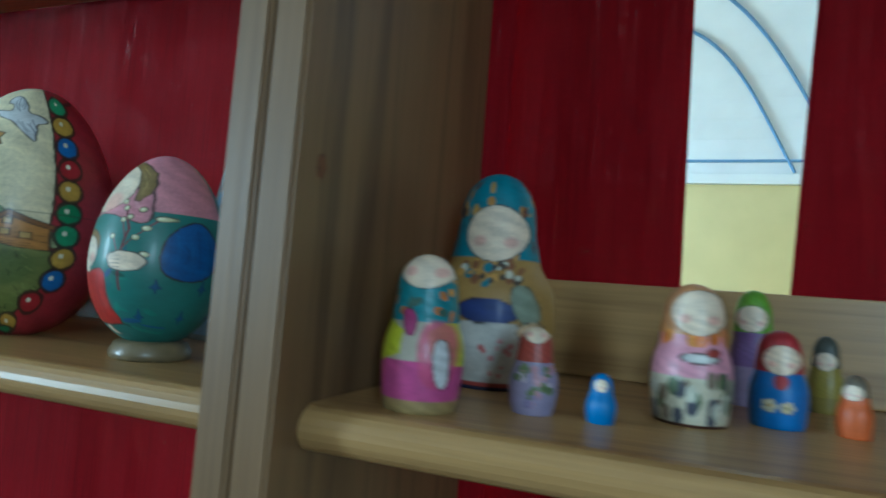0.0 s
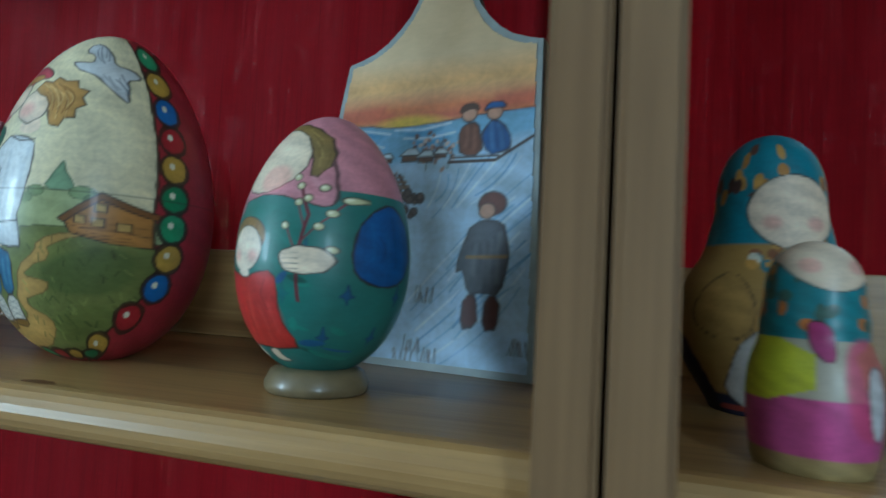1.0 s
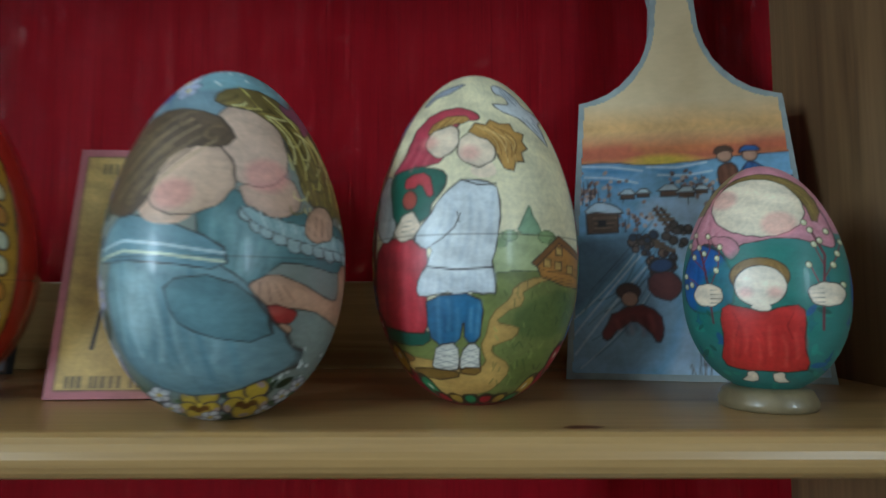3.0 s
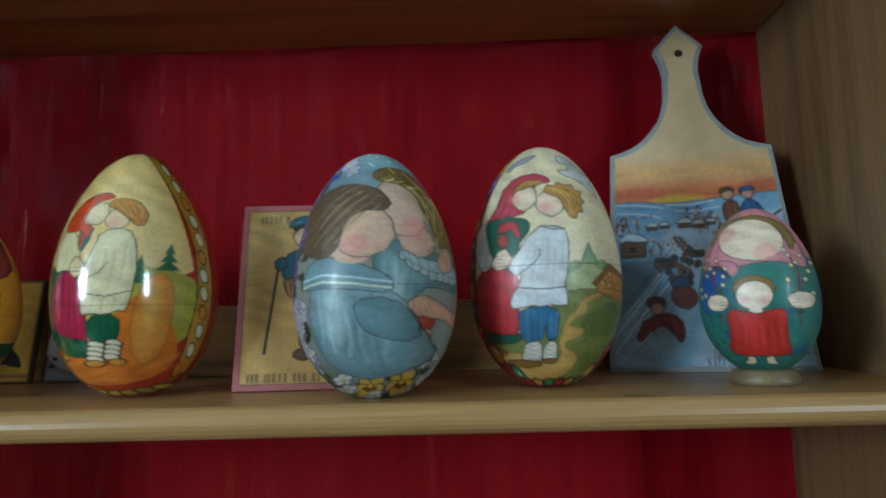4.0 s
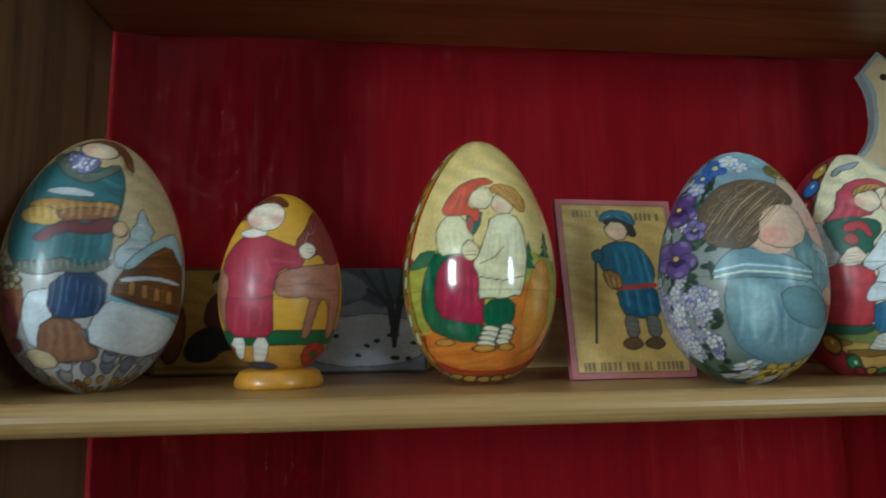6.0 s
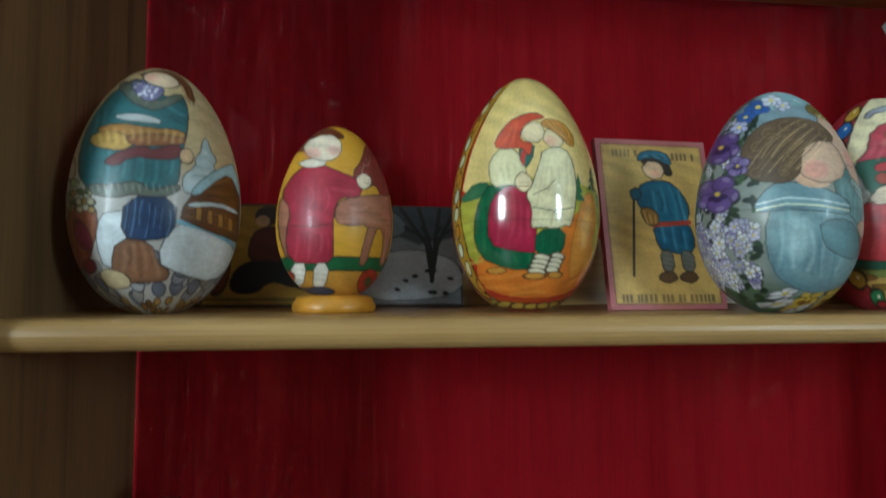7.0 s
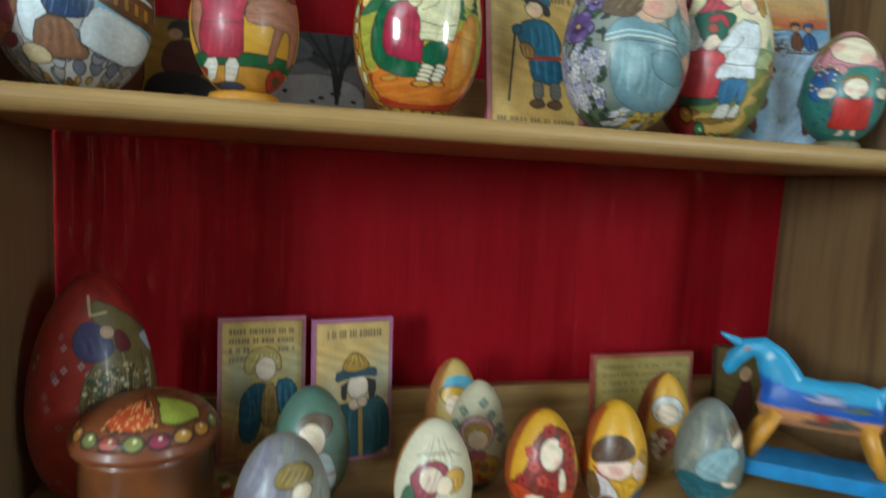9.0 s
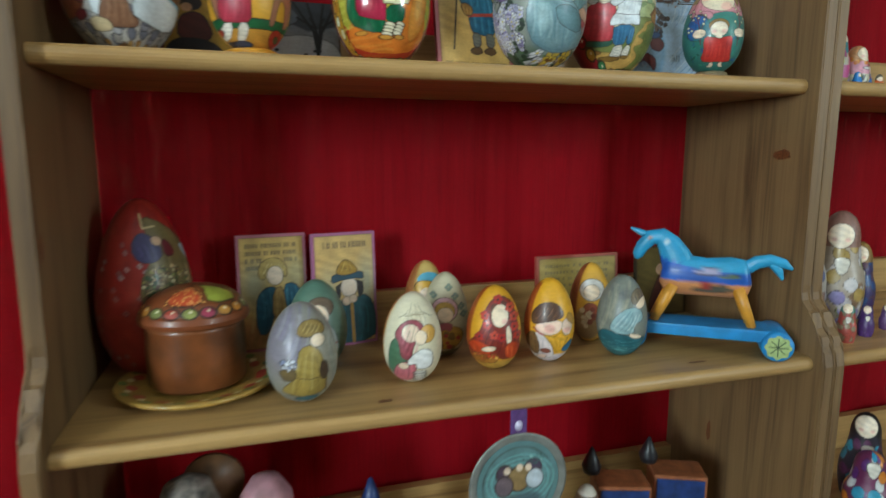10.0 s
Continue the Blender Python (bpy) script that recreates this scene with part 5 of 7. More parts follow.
def paint_basket(sheet):
    w = sheet(None)
    w.ell("7A708A", -0.7, -2.0, 0.8, 0.9, 0, "", 0, 0.6, 0.6)
    w.ell("A8A494", 1.0, -1.2, 0.9, 1.0, 0, "", 0, 0.6, 0.6)
    c = sheet(-2, 590, 808, 120)
    strands(c, ("6E6A88", "A8A8B0", "847C98"), fan([(500, 560), (540, 480)], [(560, 700), (620, 480)], 12, 14), 0.05, 0.5)
    strands(c, ("8A9088", "C0C4BC"), fan([(670, 540), (690, 700)], [(700, 560), (700, 720)], 7, 8), 0.05, 0.5)
    c.poly("A48C46", [(580, 592), (620, 584), (648, 612), (656, 650), (668, 700), (662, 758), (600, 770), (540, 760), (514, 742), (556, 694), (568, 640)], INK, 0.014, smooth=1)
    strands(c, ("6A5826", "D0BC78", "7E6A30"), fan([(574, 620), (540, 750)], [(644, 620), (656, 750)], 12, 6), 0.022, 0.6)
    c.line(INK, [(560, 690), (610, 700), (660, 694)], 0.02)
    c.poly("967C40", [(570, 556), (578, 522), (610, 508), (648, 516), (668, 546), (650, 560), (606, 562)], INK, 0.014, smooth=1)
    strands(c, ("5E4C20", "C8B070"), fan([(578, 548), (600, 516)], [(640, 552), (656, 530)], 9, 4), 0.018, 0.8)
    c.ell(SKIN, 638, 574, 24, 21, 0, INK, 0.012)
    c.poly("6E5A34", [(512, 664), (566, 656), (564, 700), (530, 706), (516, 690)], INK, 0.014, smooth=1)
    c.dots(("C8CCDC", "8A94B8", "E4E6F0"), 26, 540, 648, 26, 16, 4, 7, 3, INK)
    c.ell("4E3A2A", 656, 676, 14, 32, 0, INK, 0.012)
    c.line("3E2E20", [(660, 690), (664, 770)], 0.03)
    c.poly("3E6E80", [(556, 768), (640, 766), (632, 788), (566, 788)], INK, 0.012, smooth=1)
    for x in (586, 614):
        c.ell("D8D8D4", x, 796, 14, 7, 0, INK, 0.010)


def paint_white_shirt(sheet):
    sheet(None).ell("7E9484", 1.2, -1.6, 0.9, 1.2, 0, "", 0, 0.6, 0.6)
    c = sheet(-2, 346, 585, 112)
    c.poly("C8D4D8", [(350, 400), (395, 400), (420, 470), (415, 520), (375, 520)], INK, 0.016)
    c.line("A83A38", [(372, 470), (412, 468)], 0.06)
    c.ell("6A5440", 355, 335, 48, 36, 0, INK, 0.014)
    c.ell(SKIN, 345, 368, 38, 44, 0, INK, 0.012)
    blush(c, 335, 385, 18)


def paint_red_scarf(sheet):
    w = sheet(None)
    w.poly("B06A28", [(1.5, 0.1), (3.2, 0.1), (3.2, -3.3), (1.5, -3.3)], "", smooth=0)
    w.poly("B06A28", [(-1.5, 0.1), (-3.2, 0.1), (-3.2, -3.3), (-1.5, -3.3)], "", smooth=0)
    c = sheet(-12, 710, 655, 118)
    strands(c, ("6A5C44", "8A7C60"), fan([(640, 430), (700, 330)], [(780, 420), (730, 330)], 11, 12) + fan([(650, 380), (690, 350)], [(740, 350), (790, 380)], 12, 10), 0.012, 0.7)
    c.poly("4E7458", [(620, 460), (670, 450), (690, 560), (650, 620), (612, 590)], INK, 0.016)
    c.poly("C8707C", [(650, 545), (720, 540), (720, 630), (650, 640), (630, 610)], INK, 0.016)
    c.poly("94404C", [(635, 440), (665, 395), (710, 378), (745, 395), (750, 420), (712, 470), (700, 540), (660, 530), (655, 470)], INK, 0.016)
    c.ell(SKIN, 700, 432, 34, 34, 0, INK, 0.012)
    c.ell("DFA848", 765, 438, 30, 34, 0, INK, 0.012)
    strands(c, ("5E2430", "C8707C"), fan([(660, 470), (690, 400)], [(700, 530), (740, 400)], 8, 8) + fan([(655, 555), (645, 620)], [(710, 550), (712, 620)], 7, 4), 0.022, 0.6)
    strands(c, ("A87828", "F0CC7C"), fan([(748, 420), (756, 460)], [(786, 424), (786, 462)], 7, 4), 0.016, 0.8)
    c.ell(SKIN, 738, 450, 24, 28, 0, INK, 0.010)
    c.poly("E8E8E8", [(735, 490), (785, 500), (788, 575), (720, 580), (725, 550), (685, 560), (690, 530)], INK, 0.016)
    c.ell(SKIN, 672, 562, 20, 14, 0, INK, 0.010)
    for k in range(4):
        c.ell("DCDCD8", 735, 592 + k * 13, 26, 7, 0, INK, 0.014)


def paint_child_sky(sheet):
    w = sheet(None)
    w.poly("A86A38", [(-3.2, 0.1), (-0.9, 0.1), (-0.9, -4.0), (-3.2, -4.0)], "", smooth=0, soft=0.2)
    c = sheet(-14, 775, 430, 80)
    c.poly("5AA8C4", [(735, 195), (760, 155), (810, 155), (840, 190)], "")
    c.ell("D8A838", 785, 215, 50, 30, -15, INK, 0.02)
    c.ell(SKIN, 780, 235, 26, 28)


def paint_flower_doll(sheet):
    c = sheet(-16, 848, 515, 93)
    for x, y in ((800, 255), (860, 225), (885, 260), (920, 330), (910, 300), (780, 300)):
        flower(c, x, y, 14, "7E9080", "A8A890", 4)
    c.ell("D8A8B0", 845, 310, 52, 48, 0, INK, 0.02)
    c.ell("C8A048", 845, 315, 40, 36, 0, INK, 0.01)
    c.ell(SKIN, 847, 330, 32, 30, 0, INK, 0.012)
    c.poly("B89038", [(790, 380), (905, 370), (925, 430), (880, 480), (800, 470)], INK, 0.014)
    c.poly("A85868", [(815, 360), (880, 360), (870, 400), (845, 385), (820, 405)], INK, 0.012)
    c.dots(("A83A38", "7A6030"), 16, 855, 440, 50, 35, 6, 12, 2)
    c.poly("5A5040", [(790, 490), (920, 470), (900, 520), (810, 520)], "", 0, 0.8, 0.1)


def paint_poppy(sheet):
    w = sheet(None)
    for s in (-1, 1):
        w.poly("A85020", [(s * 3.2, 0.1), (s * 1.35, 0.1), (s * 1.35, -3.2), (s * 3.2, -3.2)], "", smooth=0, soft=0.1)
    w.poly("BC9440", [(-1.3, 0.1), (1.3, 0.1), (1.3, -0.5), (-1.3, -0.5)], "", smooth=0, soft=0.1)
    c = sheet(-22, 437, 602, 117)
    c.poly("7E2A20", [(398, 332), (430, 286), (470, 274), (512, 300), (532, 370), (542, 440), (550, 522), (500, 545), (420, 522), (330, 522), (336, 470), (370, 430), (394, 384)], INK, 0.014, smooth=1)
    strands(c, ("4A1814", "B04A34"), fan([(400, 400), (350, 500)], [(530, 400), (540, 520)], 12, 10), 0.024, 0.6)
    c.poly("6A3A28", [(418, 350), (430, 302), (466, 290), (502, 314), (506, 350), (486, 324), (440, 330)], INK, 0.010, smooth=1)
    c.ell(SKIN, 462, 352, 35, 46, 0, INK, 0.010)
    blush(c, 482, 374, 16)
    for i, (x, y) in enumerate(((410, 390), (440, 430), (378, 440), (522, 400), (502, 322), (452, 290), (400, 352), (362, 478), (470, 440), (536, 440), (520, 360))):
        flower(c, x, y, 19, ("C83824", "D04A30", "B02A1E")[i % 3], "3A2018", 5, i)
    c.poly(SKIN, [(486, 396), (502, 392), (514, 440), (508, 474), (490, 466)], INK, 0.010, smooth=1)
    c.poly("C4441E", [(328, 476), (366, 452), (410, 470), (446, 494), (410, 522), (346, 508)], INK, 0.012, smooth=1)
    c.poly("C4441E", [(486, 474), (520, 460), (550, 486), (552, 522), (512, 548), (484, 524)], INK, 0.012, smooth=1)
    strands(c, ("82240E", "E8804A"), fan([(340, 480), (346, 504)], [(430, 488), (420, 518)], 7, 3) + fan([(494, 480), (496, 530)], [(544, 490), (540, 530)], 6, 3), 0.018, 0.6)
    c.ell(SKIN, 418, 490, 32, 12, 10, INK, 0.010)
    c.poly("A8702C", [(350, 528), (460, 524), (450, 560), (366, 562)], INK, 0.012, smooth=1)
    c.dots(("C84A28", "E0A850", "A05828", "D86A3C"), 34, 405, 526, 52, 12, 5, 9, 4, INK)


def paint_kiss(sheet):
    w = sheet(None)
    w.poly("A85020", [(-3.2, 0.1), (-1.3, 0.1), (-1.3, -3.2), (-3.2, -3.2)], "", smooth=0, soft=0.1)
    w.poly("D8CCD4", [(-1.3, 0.1), (1.3, 0.1), (1.3, -0.45), (-1.3, -0.45)], "", smooth=0, soft=0.1)
    c = sheet(-27.6, 668, 546, 109)
    c.poly("DCD0D2", [(604, 392), (650, 408), (684, 450), (694, 506), (640, 534), (590, 520), (570, 470)], INK, 0.012, smooth=1)
    strands(c, ("A89CA8", "F0E8E8"), fan([(610, 420), (600, 510)], [(672, 440), (680, 516)], 8, 5), 0.024, 0.6)
    c.poly("745430", [(572, 424), (602, 388), (626, 430), (634, 498), (602, 506), (574, 466)], INK, 0.014, smooth=1)
    strands(c, ("40301A", "A8865A"), fan([(582, 424), (586, 490)], [(616, 420), (626, 494)], 6, 4), 0.020, 0.6)
    c.poly("EED0BC", [(728, 338), (752, 338), (768, 370), (758, 412), (732, 408), (720, 376)], INK, 0.010)
    c.poly("B88A3C", [(738, 340), (748, 310), (766, 330), (774, 372), (764, 366)], INK, 0.010, smooth=1)
    blush(c, 744, 386, 18)
    c.poly("F0D0BC", [(608, 366), (650, 350), (690, 342), (722, 344), (726, 372), (704, 402), (654, 408), (616, 394)], INK, 0.010)
    blush(c, 672, 378, 28)
    c.poly("56392A", [(592, 352), (598, 312), (634, 272), (690, 266), (724, 298), (730, 332), (690, 344), (640, 354), (606, 366)], INK, 0.014, smooth=1)
    strands(c, ("34201A", "8A6248", "6A4A36"), fan([(598, 350), (640, 280)], [(700, 340), (720, 310)], 14, 8), 0.022, 0.75)
    c.line("A02A30", [(604, 380), (628, 400), (648, 406)], 0.06)
    c.poly("DEA62C", [(648, 406), (690, 412), (722, 392), (748, 424), (722, 482), (700, 486), (684, 452)], INK, 0.014, smooth=0)
    strands(c, ("A87418", "F0CC70"), fan([(664, 412), (702, 478)], [(730, 404), (724, 474)], 6, 4), 0.018, 0.6)
    c.poly("2A6690", [(718, 478), (744, 448), (768, 430), (768, 466), (742, 494)], INK, 0.012, smooth=1)
    c.ell("8A4A38", 656, 480, 22, 12, 0, INK, 0.012)
    c.ell("EED0BC", 640, 512, 22, 12, 15, INK, 0.010)


def paint_winter_child(sheet):
    w = sheet(None)
    w.poly("8A4A28", [(-3.2, 0.1), (-1.2, 0.1), (-1.2, -4.0), (-3.2, -4.0)], "", smooth=0, soft=0.15)
    c = sheet(-32, 845, 440, 78)
    c.poly("7A6858", [(790, 300), (880, 290), (890, 420), (800, 430)], "", 0, 0.8, 0.15)
    c.ell("D8D4D0", 852, 230, 44, 40, 0, INK, 0.02)
    c.ell(SKIN, 852, 238, 30, 28, 0, INK, 0.012)
    c.poly("98503C", [(820, 280), (875, 275), (880, 340), (830, 350)], INK, 0.016)
    c.dots(("C8B8A0", "7A3A30"), 16, 845, 330, 40, 40, 6, 11, 5)


def paint_blue_smock(sheet):
    w = sheet(None)
    w.poly("3F7078", [(-3.2, 0.1), (3.2, 0.1), (3.2, -0.7), (-3.2, -0.7)], "", smooth=0, soft=0.3)
    c = sheet(-34.6, 978, 549, 109)
    strands(c, ("9A9684", "6E7270", "A8A490", "5E6462"), fan([(880, 420), (920, 240)], [(1000, 320), (1010, 210)], 16, 16), 0.07, 0.5)
    c.ell("4E5258", 990, 262, 26, 22, 20, "", 0, 0.6, 0.12)
    c.poly("26626E", [(876, 452), (906, 412), (960, 428), (1040, 440), (1078, 448), (1072, 502), (1004, 546), (930, 538), (888, 502)], INK, 0.012, smooth=1)
    strands(c, ("123E48", "5AA0A8", "1E525C", "7AB8BC"), fan([(890, 450), (960, 470)], [(910, 520), (1040, 520)], 14, 12) + fan([(960, 450), (1060, 460)], [(950, 530), (1060, 500)], 8, 8), 0.024, 0.75)
    c.poly("8AA8AE", [(930, 392), (958, 350), (990, 322), (1034, 310), (1062, 332), (1068, 372), (1030, 386), (1034, 428), (966, 432), (934, 416)], INK, 0.012, smooth=1)
    strands(c, ("54767E", "C8D8DA"), fan([(944, 400), (1000, 330)], [(1020, 424), (1050, 350)], 10, 8), 0.024, 0.6)
    c.ell(SKIN, 1052, 296, 19, 26, -10, INK, 0.010)
    c.poly("6E5E46", [(1012, 262), (1030, 238), (1056, 248), (1066, 272), (1046, 284), (1034, 306), (1016, 296)], INK, 0.012, smooth=1)
    strands(c, ("40342A", "A08C6C"), fan([(1016, 270), (1032, 300)], [(1050, 250), (1056, 280)], 7, 4), 0.018, 0.8)
    c.poly(SKIN, [(1008, 426), (1044, 428), (1066, 440), (1060, 452), (1020, 446)], INK, 0.010, smooth=1)


LOW = (
    ("grey-green wooden egg painted with an ochre coat and basket", -0.932, 0.182, 0.0454, 0.130, "8E8C84", paint_basket, SATIN),
    ("dull green wooden egg painted with a white shirt and red belt", -0.901, 0.300, 0.0443, 0.134, "5A7A6A", paint_white_shirt, SATIN),
    ("cream wooden egg painted with a red scarf and a white shirt", -0.778, 0.206, 0.0418, 0.128, "E2D8BC", paint_red_scarf, SATIN),
    ("small wooden egg with a blue sky and yellow hair, orange behind", -0.714, 0.368, 0.0365, 0.142, "C8A860", paint_child_sky, SATIN),
    ("pale wooden egg painted with a pink kerchief and small flowers", -0.700, 0.300, 0.0365, 0.134, "C4BA9C", paint_flower_doll, SATIN),
    ("yellow and orange wooden egg painted with a poppy-red shawl", -0.648, 0.222, 0.0410, 0.126, "E0A428", paint_poppy, SATIN),
    ("yellow wooden egg painted with a brown-haired figure holding a star", -0.553, 0.228, 0.0387, 0.130, "E2A826", paint_kiss, SATIN),
    ("brown and yellow wooden egg painted with a white winter cap", -0.440, 0.298, 0.0350, 0.136, "D8A438", paint_winter_child, SATIN),
    ("grey and teal wooden egg painted with a pale blue smock", -0.430, 0.217, 0.0395, 0.130, "7C8078", paint_blue_smock, SATIN))
for words, x, y, R, h, base, fn, mat in LOW:
    egg(words, x, y, Z2, R, h, base, fn, mat, False)


def paint_red_tale(sheet):
    w = sheet(None)
    rnd = random.Random(3)
    for _ in range(240):
        w.ell(rnd.choice(("7A2018", "B24434", "A83A2C", "6E1A14")), rnd.uniform(-3.1, 3.1), -rnd.uniform(0, 3.9), rnd.uniform(0.06, 0.2), rnd.uniform(0.05, 0.14), rnd.uniform(0, 180), "", 0, 0.35, 0.1)
    for _ in range(60):
        a, v = rnd.uniform(-2.5, 0.4), rnd.uniform(0.4, 3.2)
        flower(w, a, -v, 0.06, rnd.choice(("C89088", "B87060", "C8A8A0")), "8A3A30", 4)
    c = sheet(10, 258, 715, 172)
    c.poly("75663F", [(256, 80), (340, 120), (400, 200), (440, 300), (446, 420), (360, 470), (250, 440), (236, 330), (290, 230), (270, 150)], INK, 0.010, smooth=1)
    c.poly("3C3664", [(216, 196), (246, 140), (290, 156), (328, 220), (300, 256), (240, 250)], INK, 0.010, smooth=1)
    strands(c, ("241E48", "6660A0"), fan([(230, 190), (250, 240)], [(296, 180), (310, 236)], 7, 6), 0.016, 0.6)
    c.ell("D0A888", 304, 176, 20, 16, -40, INK, 0.010)
    c.poly("6A2028", [(320, 165), (355, 190), (365, 240), (325, 230)], INK, 0.008)
    c.dots(("6A8040", "A8A058", "8A6A40", "405A30", "C8B080", "D8CCA0", "7A4A38"), 170, 330, 350, 82, 86, 4, 9, 6, INK)
    strands(c, ("3E2C1C", "C8B080"), fan([(300, 250), (310, 440)], [(400, 250), (410, 430)], 8, 10), 0.014, 0.8)
    c.line("B8C4CC", [(388, 205), (420, 270), (444, 370), (446, 420)], 0.07)
    c.line("C8B080", [(255, 80), (262, 130), (300, 124)], 0.04)


egg("large dark red wooden egg with small flowers and figures", -1.137, 0.338, Z2, 0.064, 0.256, "9A2820", paint_red_tale, SATIN, k=0.16)

# ---- lidded tub on a painted plate ----
TUB_WOOD = plain("red_brown_wood", "74401F", 0.36, 0.28, 22, 0.15, 0, 0.3)


def paint_lid(sheet):
    w = sheet(None)
    for i in range(18):
        a = -3.14 + i * 0.349
        w.ell(("C88A38", "7A8048", "A84030", "8A9048", "A03050", "C89040")[i % 6], a, -0.30, 0.155, 0.085, 0, INK, 0.02)
        w.ell("EFE4C0", a + 0.02, -0.33, 0.03, 0.02)
    cols = ("C8502C", "A8B048", "8A5A34", "C8B080", "2F6A8A", "C86A38")
    for i in range(6):
        a = -0.65 + i * 1.047
        w.poly(cols[i], [(a, -0.42), (a + 1.0, -0.42), (a + 0.9, -0.66), (a + 0.1, -0.66)], INK, 0.02, smooth=1)
    rnd = random.Random(2)
    for _ in range(60):
        w.ell("E8B068", rnd.uniform(-0.6, 0.35), -rnd.uniform(0.43, 0.64), 0.018, 0.014)


def tub_lid_prof(s):
    pts = [(0.90, 0.0), (0.98, 0.02), (1.0, 0.10), (0.97, 0.20), (0.93, 0.24), (0.90, 0.30), (0.80, 0.42), (0.62, 0.54), (0.40, 0.62), (0.18, 0.66), (0.02, 0.67)]
    t = np.linspace(0, 1, len(pts))
    return np.interp(s, t, [p[0] for p in pts]) * 0.071, np.interp(s, t, [p[1] for p in pts]) * 0.071


tub = empty("lidded_tub", (-1.066, 0.262, Z2 + 0.013), "red-brown turned wooden tub with a fruit-painted lid on a plate", "box")
part("body", lathe_bm([(0.060, 0), (0.063, 0.004), (0.0635, 0.05), (0.0625, 0.078), (0.064, 0.085)], 64), TUB_WOOD, tub, "", True)
turned("lid", (0, 0, 0.0852), 90, 200, tub_lid_prof, "7E4222", paint_lid, SATIN, 0, tub)["label"] = "domed lid painted with fruit and a bead ring"


def plate_bm(r, h):
    return [(r * 0.55, 0), (r * 0.8, h * 0.2), (r * 0.98, h * 0.7), (r, h), (r * 0.97, h * 1.08), (r * 0.66, h * 0.55), (r * 0.05, h * 0.5)]


saucer = empty("saucer", (-1.066, 0.262, Z2), "round ochre wooden plate with red flowers, under the tub", "plate")
part("dish", lathe_bm(plate_bm(0.105, 0.016), 72), plain("ochre_wood_plate", "A8843E", 0.35, 0.2, 40, 0.1, 0, 0.4), saucer, "", True)
PETAL = (plain("red_petal", "9A2E22", 0.4, 0.15, 90), plain("cream_petal", "D4C698", 0.4, 0.1, 90), plain("leaf_green", "5E6E34", 0.4, 0.15, 90))
for i in range(40):
    a = i * 6.283 / 40
    r = 0.088 + 0.006 * (i % 3 - 1)
    slope = math.atan2(0.0085, 0.0325)
    bm = bmesh.new()
    bmesh.ops.create_circle(bm, cap_ends=True, segments=10, radius=1)
    sx = (0.0095, 0.006, 0.0075)[i % 3]
    m = Matrix.Translation((r * math.cos(a), r * math.sin(a), 0.0092 + (r - 0.0693) * math.tan(slope) + 0.0006)) @ Matrix.Rotation(a, 4, "Z") @ Matrix.Rotation(-slope, 4, "Y") @ Matrix.Diagonal((sx * 0.8, sx, 1, 1))
    bmesh.ops.transform(bm, matrix=m, verts=bm.verts[:])
    part("petal", bm, PETAL[i % 3], saucer)

# ---- cutting board with a winter picture ----


def smooth_outline(half):
    right = half
    left = [(-x, z) for x, z in half[::-1] if x > 1e-6]
    return right + left


def board_half():
    pts = [(0.0, 0.0), (0.099, 0.0), (0.0830, 0.235)]
    for i in range(9):
        a = i / 8
        pts.append((0.0830 - 0.0635 * math.sin(a * 1.571) ** 1.0, 0.238 + 0.082 * (1 - math.cos(a * 1.571))))
    pts += [(0.0175, 0.335), (0.020, 0.350), (0.027, 0.366), (0.0, 0.396)]
    return pts


board = empty("cutting_board", (-0.273, 0.342, Z1), "pale wooden cutting board painted with a winter sledging scene", "cutting board")
board.rotation_euler = (radians(-9), 0, radians(-10))
rim = smooth_outline(board_half())
part("rim", prism_bm(rim, 1, -0.001, 0.012, 0.001), plain("grey_rim_paint", "9AA09E", 0.5, 0.1, 60), board, "grey painted rim")


def inset(pts, d):
    out = []
    n = len(pts)
    for i in range(n):
        p, a, b = Vector(pts[i]), Vector(pts[i - 1]), Vector(pts[(i + 1) % n])
        e1, e2 = (p - a).normalized(), (b - p).normalized()
        nn = (Vector((-e1.y, e1.x)) + Vector((-e2.y, e2.x)))
        nn = nn.normalized() / max(0.5, nn.length / 2)
        out.append(tuple(p + nn * d))
    return out


